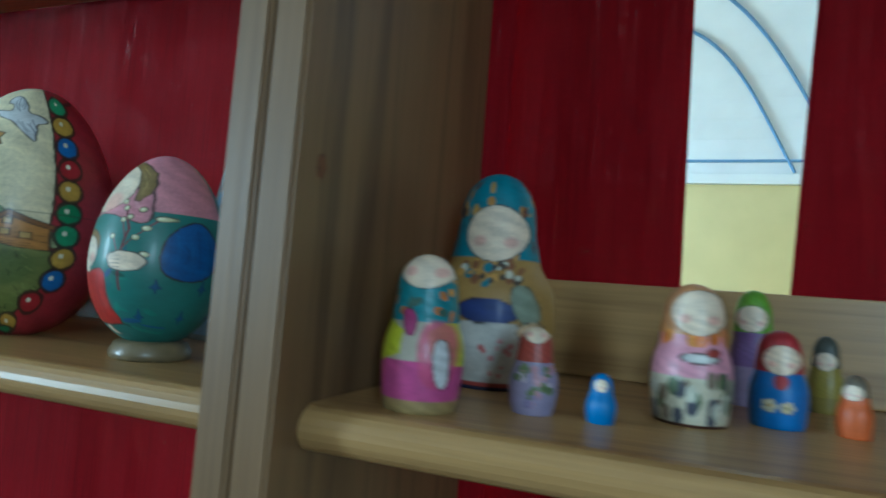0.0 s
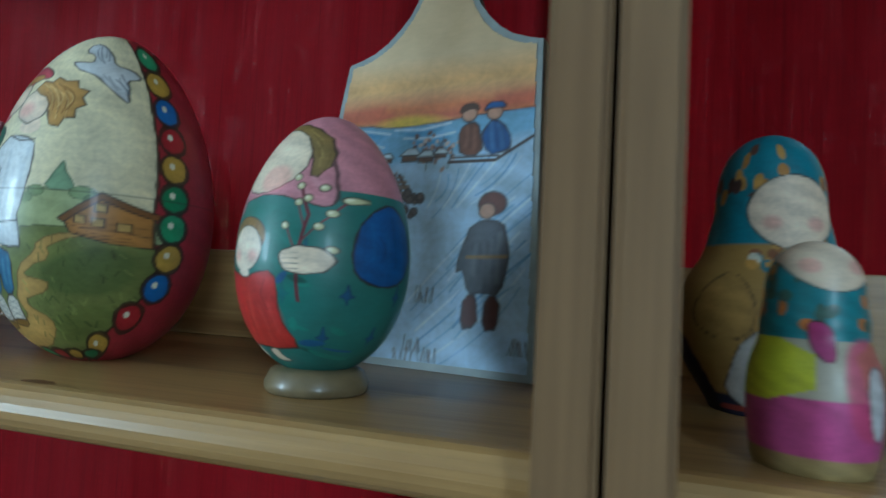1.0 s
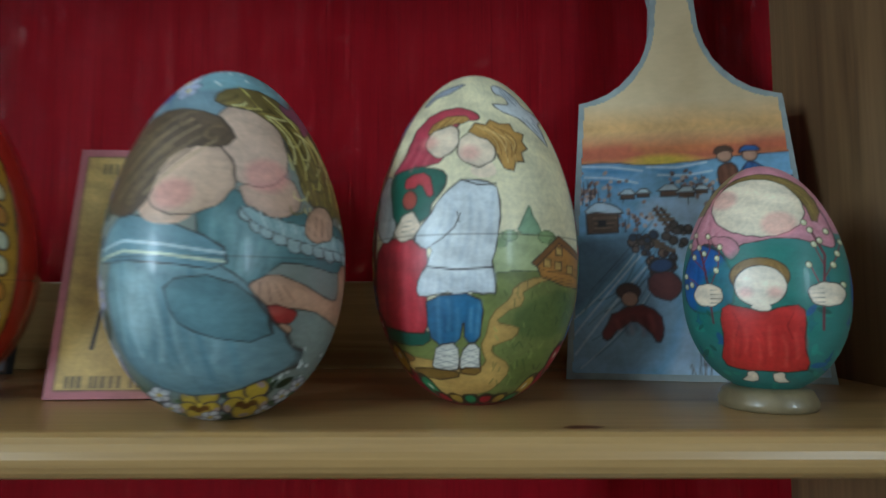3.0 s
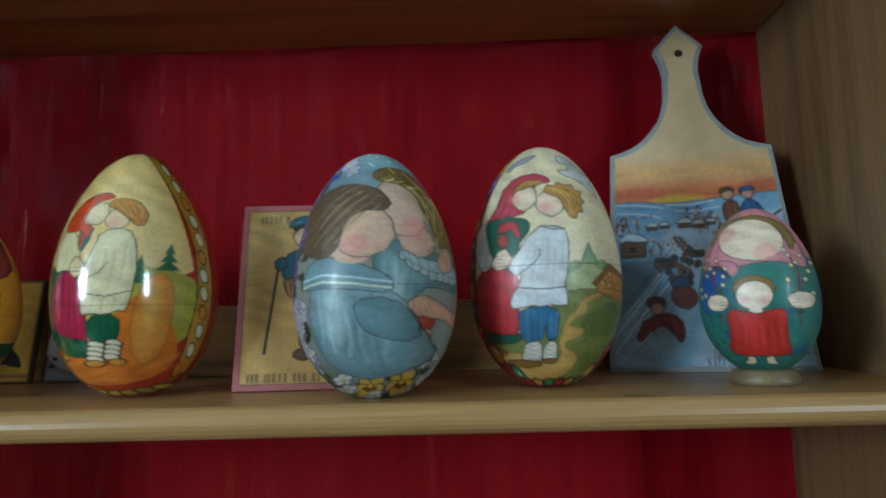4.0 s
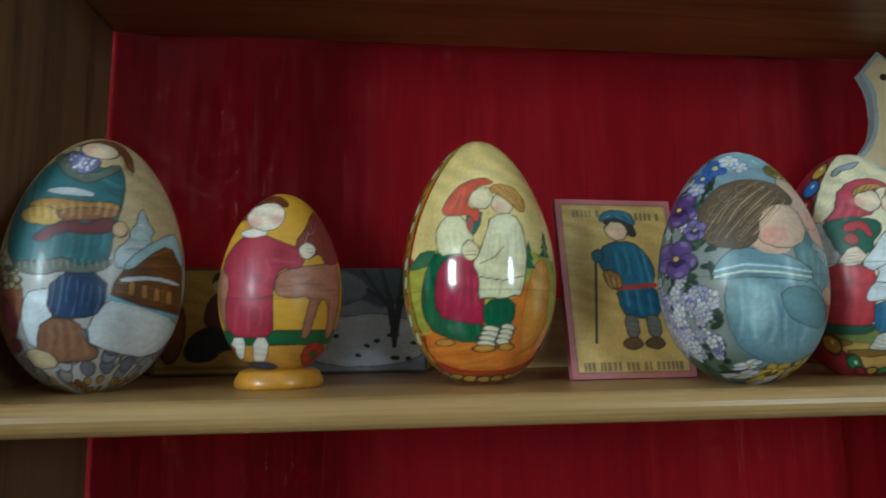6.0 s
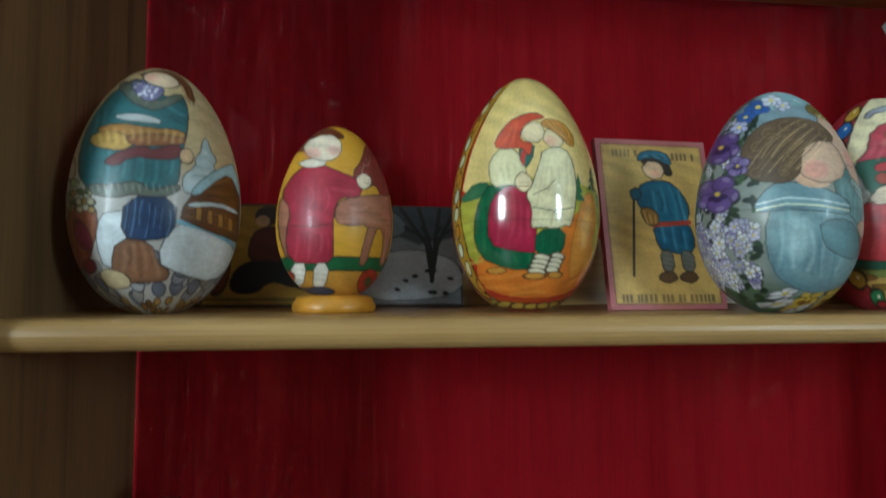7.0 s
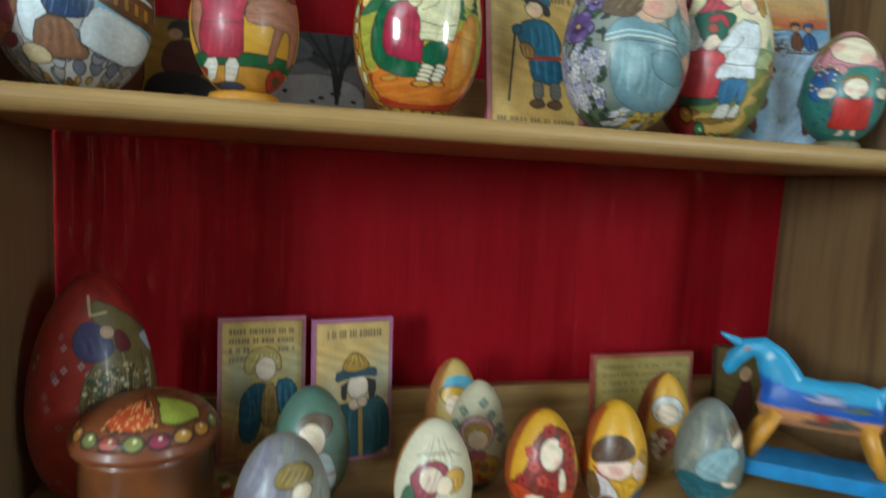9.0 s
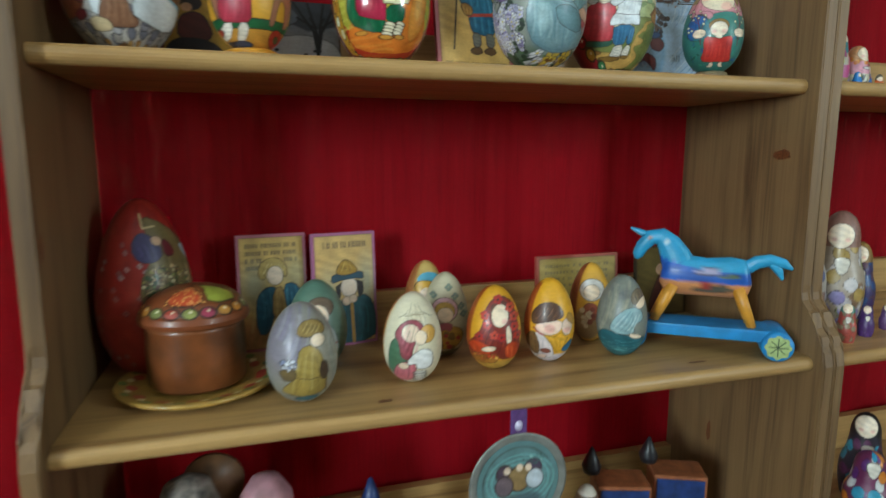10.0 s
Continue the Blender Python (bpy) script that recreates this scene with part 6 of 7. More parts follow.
def paint_sledge(c):
    c.mid, c.base, c.half = 1197, 676, 234
    c.poly("DDAE70", [(900, 150), (1500, 150), (1500, 210), (900, 210)], "", smooth=0, soft=0.22)
    c.poly("D8824E", [(900, 205), (1500, 205), (1500, 262), (900, 262)], "", smooth=0, soft=0.16)
    for x0, x1, y in ((930, 1120, 236), (1000, 1100, 222), (1260, 1460, 228), (1320, 1460, 214), (1180, 1260, 240)):
        c.poly("C4584A", [(x0, y), (x1, y - 6), (x1, y + 6), (x0, y + 10)], "", 0, 0.7, 0.08, smooth=0)
    c.ell("E8C440", 1160, 252, 56, 12, 0, "", 0, 0.95, 0.05)
    c.poly("88B6DA", [(900, 258), (1000, 252), (1060, 250), (1120, 262), (1200, 258), (1270, 250), (1340, 244), (1420, 240), (1500, 242), (1500, 720), (900, 720)], INK, 0.007, smooth=1)
    for a, b in (((1000, 262), (1120, 275)), ((1010, 285), (1110, 300)), ((1130, 268), (1240, 262)), ((1150, 285), (1250, 280))):
        c.poly("3E86C0", [a, ((a[0] + b[0]) / 2, a[1] + 4), b, ((a[0] + b[0]) / 2, a[1] + 16)], "", 0, 0.75, 0.05)
        c.line("DCEAF4", [(a[0], a[1] - 4), ((a[0] + b[0]) / 2, a[1] - 1), (b[0], b[1] - 4)], 0.018, 0.8)
    c.poly("B4CCE4", [(1080, 330), (1250, 318), (1330, 290), (1500, 280), (1500, 720), (1120, 720), (1190, 560), (1180, 440)], "", 0, 1.0, 0.08)
    c.poly("566878", [(960, 410), (1060, 400), (1130, 392), (1090, 450), (1050, 500), (980, 560), (955, 590)], "", 0, 0.75, 0.10)
    c.poly("9AB2C8", [(960, 600), (1060, 520), (1140, 470), (1180, 520), (1150, 640), (1060, 676), (960, 670)], "", 0, 0.7, 0.10)
    strands(c, ("3E4E5E", "DCE8F0", "5A7890"), fan([(1130, 380), (1040, 480), (970, 560)], [(1180, 430), (1100, 560), (1000, 660)], 12, 8), 0.012, 0.7)
    strands(c, ("5488BC", "E4EEF6", "7AA6CE"), fan([(1420, 330), (1300, 420), (1200, 560)], [(1430, 500), (1330, 600), (1250, 680)], 16, 10) + fan([(1240, 330), (1210, 430)], [(1400, 300), (1300, 400)], 10, 8), 0.012, 0.7)
    rnd = random.Random(8)
    for x0, y0, n in ((1020, 310, 60), (1200, 300, 24), (1100, 372, 26), (1230, 312, 20)):
        for _ in range(n):
            x, y = x0 + rnd.gauss(0, 22), y0 + rnd.gauss(0, 14)
            c.ell(rnd.choice(("A88478", "8A6A60", "C0A090", "6A5450", "D0B8AC")), x, y, rnd.uniform(2.5, 6), 3.5, rnd.uniform(0, 90))
        for _ in range(n // 4):
            x, y = x0 + rnd.gauss(0, 20), y0 + rnd.gauss(6, 10)
            c.line("4A3A38", [(x, y + 14), (x + rnd.uniform(-4, 4), y - 10)], 0.010, 0.8)
    for x, y, s in ((1090, 318, 0.8), (1120, 316, 0.7), (1168, 312, 1.0), (1200, 316, 0.9), (1228, 312, 0.7)):
        c.poly("70503C", [(x - 16 * s, y), (x + 16 * s, y), (x + 16 * s, y + 13 * s), (x - 16 * s, y + 13 * s)], INK, 0.008, smooth=0)
        c.poly("DCE8F0", [(x - 22 * s, y + 2), (x - 6 * s, y - 11 * s), (x + 10 * s, y - 11 * s), (x + 22 * s, y + 2)], INK, 0.007, smooth=0)
    c.poly("6E523E", [(1010, 354), (1072, 354), (1070, 396), (1012, 398)], INK, 0.010, smooth=0)
    strands(c, ("3E2C20", "9A7A60"), fan([(1012, 362), (1070, 362)], [(1012, 392), (1070, 390)], 7), 0.010, 0.7)
    c.poly("2E2420", [(1032, 370), (1048, 370), (1048, 384), (1032, 384)], "", smooth=0)
    c.poly("D4E4F0", [(1002, 358), (1022, 338), (1046, 332), (1076, 350), (1082, 360), (1040, 354)], INK, 0.009, smooth=1)
    # sledges and tumbling figures, as plain shapes
    for x, y, a in ((1160, 372, 1.0), (1140, 420, 0.6)):
        for k in (-1, 1):
            c.line("4A3830", [(x - 26 * math.cos(a) + 6 * k, y - 26 * math.sin(a)), (x + 30 * math.cos(a) + 6 * k, y + 30 * math.sin(a))], 0.028)
        strands(c, ("7A6048",), [[(x + j * 11 * math.cos(a) - 12, y + j * 11 * math.sin(a)), (x + j * 11 * math.cos(a) + 12, y + j * 11 * math.sin(a))] for j in range(-2, 3)], 0.026, 0.9)
    for x, y, cols, k in ((1120, 415, ("5E4E48", "7A6458", "3E4658"), 24), (1148, 460, ("4A4A54", "8A6A58", "5A3A34"), 24), (1180, 405, ("5E5048", "6A5A50"), 14)):
        c.dots(cols, k, x, y, 26, 24, 4, 9, int(x), INK)
    c.poly("7A2A26", [(1030, 600), (1048, 560), (1070, 545), (1100, 535), (1140, 548), (1146, 590), (1132, 612), (1118, 582), (1094, 566), (1066, 580), (1044, 606)], INK, 0.010, smooth=1)
    strands(c, ("4A1614", "A85048"), fan([(1050, 570), (1060, 590)], [(1130, 556), (1136, 596)], 9, 3), 0.012, 0.6)
    c.ell("5A3A34", 1084, 512, 22, 16, 0, INK, 0.009)
    c.ell("C89880", 1086, 526, 15, 14, 0, INK, 0.008)
    c.poly("6E3430", [(1120, 480), (1160, 470), (1182, 488), (1178, 520), (1150, 532), (1122, 516)], INK, 0.010, smooth=1)
    c.ell("38507A", 1146, 462, 22, 13, 10, INK, 0.009)
    # pair on a sledge
    c.line("4A3830", [(1245, 330), (1330, 330), (1392, 292)], 0.024)
    c.line("4A3830", [(1250, 322), (1335, 322)], 0.016)
    c.poly("7A4A34", [(1256, 288), (1266, 262), (1290, 262), (1302, 290), (1304, 318), (1268, 322)], INK, 0.010, smooth=1)
    c.poly("3460A0", [(1300, 286), (1310, 260), (1336, 262), (1356, 296), (1352, 316), (1312, 320)], INK, 0.010, smooth=1)
    strands(c, ("3E2418", "A8745A"), fan([(1266, 270), (1266, 316)], [(1294, 270), (1298, 312)], 5, 3), 0.010, 0.6)
    strands(c, ("1E3A6A", "6A94C8"), fan([(1312, 268), (1316, 314)], [(1334, 268), (1348, 308)], 5, 3), 0.010, 0.6)
    for x, cap in ((1274, "5A4030"), (1320, "3A6AB0")):
        c.ell("D0A084", x, 246, 14, 13, 0, INK, 0.008)
        c.poly(cap, [(x - 20, 242), (x - 14, 228), (x + 10, 224), (x + 20, 238), (x + 8, 236), (x - 10, 240)], INK, 0.009, smooth=1)
    # figure in a grey coat
    c.poly("585A62", [(1290, 470), (1304, 436), (1340, 428), (1362, 446), (1372, 500), (1362, 552), (1334, 548), (1306, 552), (1298, 510), (1282, 520)], INK, 0.010, smooth=1)
    strands(c, ("2E3036", "84868E"), fan([(1308, 450), (1308, 546)], [(1352, 450), (1356, 546)], 8, 5), 0.011, 0.6)
    c.line("8A6A3C", [(1300, 492), (1366, 490)], 0.022)
    for x in (1314, 1350):
        c.poly("5E322C", [(x - 11, 552), (x + 11, 552), (x + 15, 604), (x - 13, 606)], INK, 0.010, smooth=1)
    c.ell("6E4034", 1334, 404, 24, 20, 0, INK, 0.009)
    c.ell("D0A084", 1326, 416, 14, 13, 0, INK, 0.008)
    for x, y in ((1230, 560), (1220, 640), (1250, 655), (1400, 630), (1205, 660)):
        strands(c, ("3E3430", "6A5648", "8A98A8"), [[(x + 5 * k, y + 8), (x + 5 * k + rnd.uniform(-7, 7), y - rnd.uniform(6, 18))] for k in range(-3, 4)], 0.012, 0.85)


face = inset(rim, 0.0045)
fb = bmesh.new()
bmesh.ops.create_grid(fb, x_segments=170, y_segments=320, size=0.5)
for v in fb.verts:
    v.co = (v.co.x * 0.2, -0.0016, (v.co.y + 0.5) * 0.396)


def inside_poly(x, z, pts):
    hit = False
    for i in range(len(pts)):
        (ax, az), (bx, bz) = pts[i], pts[i - 1]
        if (az > z) != (bz > z) and x < (z - az) / (bz - az) * (bx - ax) + ax:
            hit = not hit
    return hit and math.hypot(x, z - 0.358) > 0.0048


bmesh.ops.delete(fb, geom=[f for f in fb.faces if not inside_poly(f.calc_center_median().x, f.calc_center_median().z, face)], context="FACES")
pic = part("picture", fb, painted("board_paint", 0.5, 0.1, 0.12), board, "winter scene under an orange sky")
xs = np.array([v.co.x for v in pic.data.vertices])
zs = np.array([v.co.z for v in pic.data.vertices])
cc = np.tile(np.array(lin("D8BE94")), (len(xs), 1))
paint_sledge(Canvas(xs / 0.1, zs / 0.1, cc, np.ones(len(xs), bool), 0, 0, 1, 0.012))
coloured(pic.data, cc)
# the rim is not cut through; a dark disc paints the hole's shade
hole = part("hole", prism_bm([(0.0046 * math.cos(a * 0.52), 0.358 + 0.0046 * math.sin(a * 0.52)) for a in range(12)], 1, -0.0014, 0.0), plain("hole_shade", "3A2018", 0.8), board)

# ---- painted cards and plaques ----


def lettering(c, x0, x1, y, size, seed, colour="5A4A38"):
    """Unreadable writing as short plain bars."""
    rnd = random.Random(seed)
    x = x0
    while x < x1:
        w = rnd.uniform(0.05, 0.09)
        c.poly(colour, [(x, y - size / 2), (x + w * 0.7, y - size / 2), (x + w * 0.7, y + size / 2), (x, y + size / 2)], "", 0, 0.8, smooth=0)
        x += w + (0.06 if rnd.random() < 0.2 else 0)


def card(name, label, at, wide, high, lean, turn, base, border, paint, rim_hex, category="card", res=(120, 170)):
    ob = empty(name, at, label, category)
    ob.rotation_euler = (radians(-lean), 0, radians(turn))
    part("panel", box_bm((-wide / 2, -0.004, 0), (wide / 2, 0.004, high), 0.0008), plain("edge_" + name, rim_hex, 0.55, 0.15, 60), ob)

    def both(c):
        t = 2 * high / wide
        b = border
        c.poly(base, [(-1 + b, -b), (1 - b, -b), (1 - b, -t + b), (-1 + b, -t + b)], "6A4A30", 0.012, smooth=0)
        paint(c, t)
    panel_paint("picture", wide - 0.0004, high - 0.0004, 0.004, *res, rim_hex, both, MATT, None, ob)
    return ob


def paint_walker(c, t):
    lettering(c, -0.72, -0.30, -2.66, 0.13, 1)
    lettering(c, 0.15, 0.72, -2.62, 0.13, 2)
    lettering(c, -0.80, 0.8, -0.18, 0.13, 3)
    c.mid, c.base, c.half = 1000, 700, 110
    c.ell("B08440", 1010, 570, 70, 120, 0, "", 0, 0.45, 0.4)
    c.ell("E2C880", 945, 470, 40, 60, 0, "", 0, 0.5, 0.3)
    c.poly("38302C", [(974, 428), (984, 412), (1020, 410), (1036, 430), (1036, 452), (1022, 448), (1000, 424)], INK, 0.016, smooth=1)
    c.poly("E4C09A", [(978, 432), (994, 420), (1018, 426), (1022, 446), (1008, 458), (988, 456), (978, 444)], INK, 0.014)
    blush(c, 1004, 446, 9)
    c.poly("38708A", [(968, 424), (974, 406), (1000, 398), (1030, 404), (1040, 424), (1030, 430), (1006, 414), (982, 418)], INK, 0.014, smooth=1)
    strands(c, ("1E4658", "7AA4B4"), fan([(976, 414), (984, 406)], [(1020, 406), (1034, 422)], 6), 0.018, 0.7)
    c.poly("286078", [(958, 488), (976, 464), (1006, 458), (1036, 464), (1060, 500), (1062, 530), (1040, 546), (1000, 548), (978, 530), (962, 510)], INK, 0.018, smooth=1)
    c.poly("245872", [(984, 542), (1056, 538), (1066, 580), (1050, 602), (1012, 596), (990, 590)], INK, 0.018, smooth=1)
    strands(c, ("123A4E", "5C94AC"), fan([(984, 474), (990, 540)], [(1044, 474), (1052, 536)], 8, 5) + fan([(992, 550), (996, 590)], [(1054, 546), (1056, 594)], 7, 4), 0.022, 0.6)
    c.line("A03A28", [(986, 546), (1058, 540)], 0.08)
    c.poly("94682E", [(962, 514), (984, 512), (1000, 526), (996, 548), (972, 546)], INK, 0.016, smooth=1)
    strands(c, ("5E3E18", "C09858"), fan([(966, 520), (972, 544)], [(992, 522), (992, 546)], 6), 0.018, 0.7)
    for x in (1000, 1040):
        c.poly("6E6A60", [(x - 8, 592), (x + 18, 594), (x + 18, 632), (x - 4, 634)], INK, 0.016, smooth=1)
        strands(c, ("3E3A34",), [[(x - 4, 602 + 9 * k), (x + 14, 606 + 9 * k)] for k in range(4)], 0.014, 0.6)
        c.poly("5E4226", [(x - 18, 644), (x - 4, 632), (x + 18, 632), (x + 22, 648), (x, 654)], INK, 0.016, smooth=1)
    c.line("38302E", [(954, 500), (938, 640)], 0.045)
    c.poly("286078", [(948, 480), (964, 474), (972, 490), (958, 502), (948, 494)], INK, 0.016, smooth=1)


card("painted_card", "small upright painted card with pink border and blue-coated walker", (-0.664, 0.266, Z1), 0.119, 0.173, 11, 3, "CDA860", 0.09, paint_walker, "B4686C", res=(150, 220))


def paint_blue_coat(c, t):
    for k in range(3):
        lettering(c, -0.75, 0.72 if k < 2 else -0.35, -t + 0.32 + 0.22 * k, 0.13, 20 + k)
    lettering(c, 0.35, 0.75, -t + 0.76, 0.12, 26)
    lettering(c, -0.75, -0.4, -t + 0.98, 0.13, 25)
    c.mid, c.base, c.half, c.wide = 505, 592, 116, 1.08
    c.ell("5E8890", 440, 360, 40, 70, 0, "", 0, 0.45, 0.4)
    c.ell("A85030", 420, 540, 60, 60, 0, "", 0, 0.6, 0.4)
    c.ell("8A9A88", 590, 330, 40, 60, 0, "", 0, 0.45, 0.4)
    strands(c, ("8A6A38", "D8C078"), fan([(400, 560), (440, 380)], [(600, 560), (610, 430)], 14, 12), 0.06, 0.4)
    c.poly("286078", [(442, 530), (440, 420), (458, 384), (490, 366), (520, 372), (506, 480), (478, 538)], INK, 0.018, smooth=1)
    c.poly("286078", [(540, 364), (584, 356), (608, 390), (612, 450), (590, 480), (552, 470)], INK, 0.018, smooth=1)
    strands(c, ("123A4C", "5C98AC"), fan([(456, 400), (462, 526)], [(500, 376), (492, 500)], 7, 6) + fan([(556, 372), (562, 462)], [(596, 380), (600, 460)], 6, 5), 0.03, 0.6)
    c.poly("A8884C", [(506, 374), (544, 366), (554, 470), (540, 500), (500, 486)], INK, 0.014, smooth=1)
    strands(c, ("7A5E2C", "CDB27A"), fan([(514, 390), (510, 480)], [(540, 380), (544, 480)], 6, 3), 0.026, 0.6)
    c.poly("AE9654", [(452, 336), (458, 290), (490, 268), (530, 268), (558, 294), (560, 340), (540, 330), (520, 304), (490, 314), (476, 346)], INK, 0.014, smooth=1)
    strands(c, ("7A6430", "DCC88A"), fan([(460, 330), (490, 280)], [(544, 320), (550, 296)], 12, 6), 0.022, 0.8)
    c.ell("DCC8B4", 515, 330, 30, 34, 0, INK, 0.014)
    c.ell("4E3A2A", 500, 540, 26, 34, 0, "", 0, 0.6, 0.15)


def paint_cape(c, t):
    lettering(c, -0.65, 0.65, -t + 0.36, 0.19, 31)
    c.mid, c.base, c.half, c.wide = 770, 568, 114, 1.02
    c.ell("6E9898", 850, 350, 30, 80, 0, "", 0, 0.5, 0.4)
    c.ell("6E9898", 710, 380, 30, 70, 0, "", 0, 0.4, 0.4)
    c.poly("124A52", [(712, 560), (716, 440), (742, 398), (785, 424), (832, 386), (870, 412), (884, 480), (878, 560)], INK, 0.018, smooth=1)
    strands(c, ("06282E", "3C868C", "0E3A42"), fan([(726, 440), (722, 550)], [(866, 430), (870, 550)], 16, 10), 0.03, 0.6)
    c.line("B0802C", [(792, 424), (796, 556)], 0.10)
    c.poly("2A2422", [(734, 344), (836, 334), (838, 386), (820, 404), (812, 356), (752, 356), (752, 398), (736, 394)], INK, 0.014, smooth=1)
    c.ell("E4D0BC", 784, 362, 31, 36, 0, INK, 0.014)
    c.poly("A47E2C", [(734, 314), (748, 280), (774, 260), (800, 276), (824, 308), (780, 322)], INK, 0.016, smooth=1)
    strands(c, ("6A4E18", "D8B860"), fan([(746, 308), (770, 268)], [(810, 304), (786, 270)], 7, 4), 0.022, 0.7)
    c.poly("28485A", [(716, 346), (724, 310), (780, 322), (836, 304), (842, 338), (806, 332), (756, 336)], INK, 0.016, smooth=1)
    c.ell("DCC0A4", 774, 410, 17, 16, 0, INK, 0.014)
    c.ell("DCC0A4", 798, 404, 15, 15, 0, INK, 0.014)


def paint_note(c, t):
    for k in range(4):
        lettering(c, -0.8, 0.75, -t + 0.22 + 0.14 * k, 0.06, 40 + k, "7A6A48")


def paint_dark_scene(c, t):
    c.poly("5A2A28", [(-0.6, -0.1), (-0.2, -1.2), (0.1, -1.6), (0.3, -0.9), (0.2, -0.1)], INK, 0.03)
    c.ell("C8A080", 0.0, -1.6, 0.2, 0.2)
    c.poly("6A5A30", [(0.2, -0.1), (0.85, -0.1), (0.85, -0.6), (0.2, -0.5)], "", 0, 0.8, 0.2)


card("painted_card", "upright painted card with pink border, writing and a blue coat", (-0.960, 0.402, Z2), 0.109, 0.190, 3, 6, "C4A45E", 0.08, paint_blue_coat, "B0667C")
card("painted_card", "upright painted card with pink border and a dark green cape", (-0.8445, 0.392, Z2), 0.109, 0.190, 3, 11, "CCA866", 0.08, paint_cape, "A8608A")
card("painted_card", "wide painted card with red border and lines of writing", (-0.402, 0.404, Z2), 0.176, 0.130, 4, 2, "A8904C", 0.06, paint_note, "A04A3C", res=(150, 110))
card("painted_plaque", "dark ochre painted plaque standing behind the toy horse", (-0.215, 0.407, Z2), 0.115, 0.138, 4, 0, "6A5A30", 0.05, paint_dark_scene, "3A3020", "plaque", (90, 110))


def paint_runner(c, t):
    c.poly("6A2A20", [(-0.2, -1.35), (0.3, -1.4), (0.55, -0.8), (0.1, -0.65), (-0.3, -0.8)], INK, 0.02)
    c.ell("3A2A24", 0.05, -1.58, 0.22, 0.16, 0, INK, 0.02)
    c.ell("D8A880", -0.05, -1.48, 0.12, 0.10)
    c.poly("2A2428", [(-0.4, -0.8), (0.5, -0.75), (0.9, -0.25), (0.6, -0.3), (0.1, -0.45), (-0.1, -0.2), (-0.6, -0.25)], INK, 0.02)
    c.ell("8A5030", -0.75, -0.7, 0.2, 0.5, 0, INK, 0.02)
    c.line("8A6A30", [(-0.95, -0.12), (0.95, -0.12)], 0.06)


def paint_snow(c, t):
    c.poly("3E4248", [(-1, -t), (1, -t), (1, -1.15), (0.3, -1.0), (-0.2, -1.2), (-1, -0.95)], "", 0, 1, 0.06, 0)
    c.poly("6E747C", [(-1, -1.5), (-0.3, -1.7), (0.2, -1.3), (-0.2, -1.05), (-1, -1.0)], INK, 0.012)
    c.poly("C8CCD2", [(-1, -0.1), (1, -0.1), (1, -0.75), (0.2, -0.95), (-0.3, -0.85), (-1, -1.0)], INK, 0.010)
    for a in (-0.5, -0.2, 0.15, 0.4):
        c.line("20201E", [(0.5, -0.4), (0.52 + a * 0.2, -1.0), (0.5 + a, -1.62)], 0.06)
        c.line("20201E", [(0.52 + a * 0.2, -1.1), (0.52 + a * 0.9, -1.3)], 0.04)
    rnd = random.Random(5)
    for _ in range(12):
        c.poly("2A2A2C", [(x, y) for x, y in [(lambda u, v: (u, v))(rnd.uniform(-0.9, 0.9), -rnd.uniform(0.15, 0.6))] for x, y in ((x - 0.07, y), (x, y - 0.05), (x + 0.07, y), (x, y + 0.04))], "")


card("painted_plaque", "low yellow painted plaque with a dark running shape", (-1.062, 0.395, Z1), 0.130, 0.116, 10, 0, "C09434", 0.03, paint_runner, "4A3A20", "plaque", (120, 110))
card("painted_plaque", "low grey painted plaque of a snowy field with a bare tree", (-0.912, 0.395, Z1), 0.140, 0.116, 10, 0, "8A8E94", 0.03, paint_snow, "2E2A28", "plaque", (130, 110))

# ---- nesting dolls ----
DOLLS = "nesting dolls"


def doll_prof(R, h, head=0.68, base=0.80, neck=0.66):
    pts = [(base, 0), (base + 0.05, 0.03), (0.97, 0.18), (1.0, 0.32), (0.95, 0.45), (0.5 + head / 2 - 0.08, 0.56), (head + 0.06, neck - 0.02), (head + 0.01, neck + 0.04),
           (head, 0.76), (head * 0.95, 0.84), (head * 0.78, 0.92), (head * 0.48, 0.975), (head * 0.2, 0.996), (0.01, 1.0)]
    t = np.linspace(0, 1, len(pts))

    def prof(s):
        ker = np.ones(9) / 9
        r = np.interp(s, t, [p[0] for p in pts])
        z = np.interp(s, t, [p[1] for p in pts])
        rs, zs2 = np.convolve(np.pad(r, 4, "edge"), ker, "valid"), np.convolve(np.pad(z, 4, "edge"), ker, "valid")
        rs[0], zs2[0], rs[-1] = r[0], 0, 0.004
        zs2 = (zs2 - zs2.min()) / (zs2.max() - zs2.min())
        return rs * R, zs2 * h
    return prof


def doll(label, x, y, z, R, h, base, paint, head=0.68, foot=0.80, mat=None, fine=110):
    ob = turned("nesting_doll", (x, y, z), fine, fine, doll_prof(R, h, head, foot), base, paint, mat or SATIN)
    return tagged(ob, label, "doll", DOLLS)


def doll_face(c, x, y, rx, ry):
    c.ell("F0DCC4", x, y, rx, ry, 0, INK, 0.012)
    blush(c, x - rx * 0.5, y + ry * 0.3, rx * 0.26)
    blush(c, x + rx * 0.5, y + ry * 0.3, rx * 0.26)


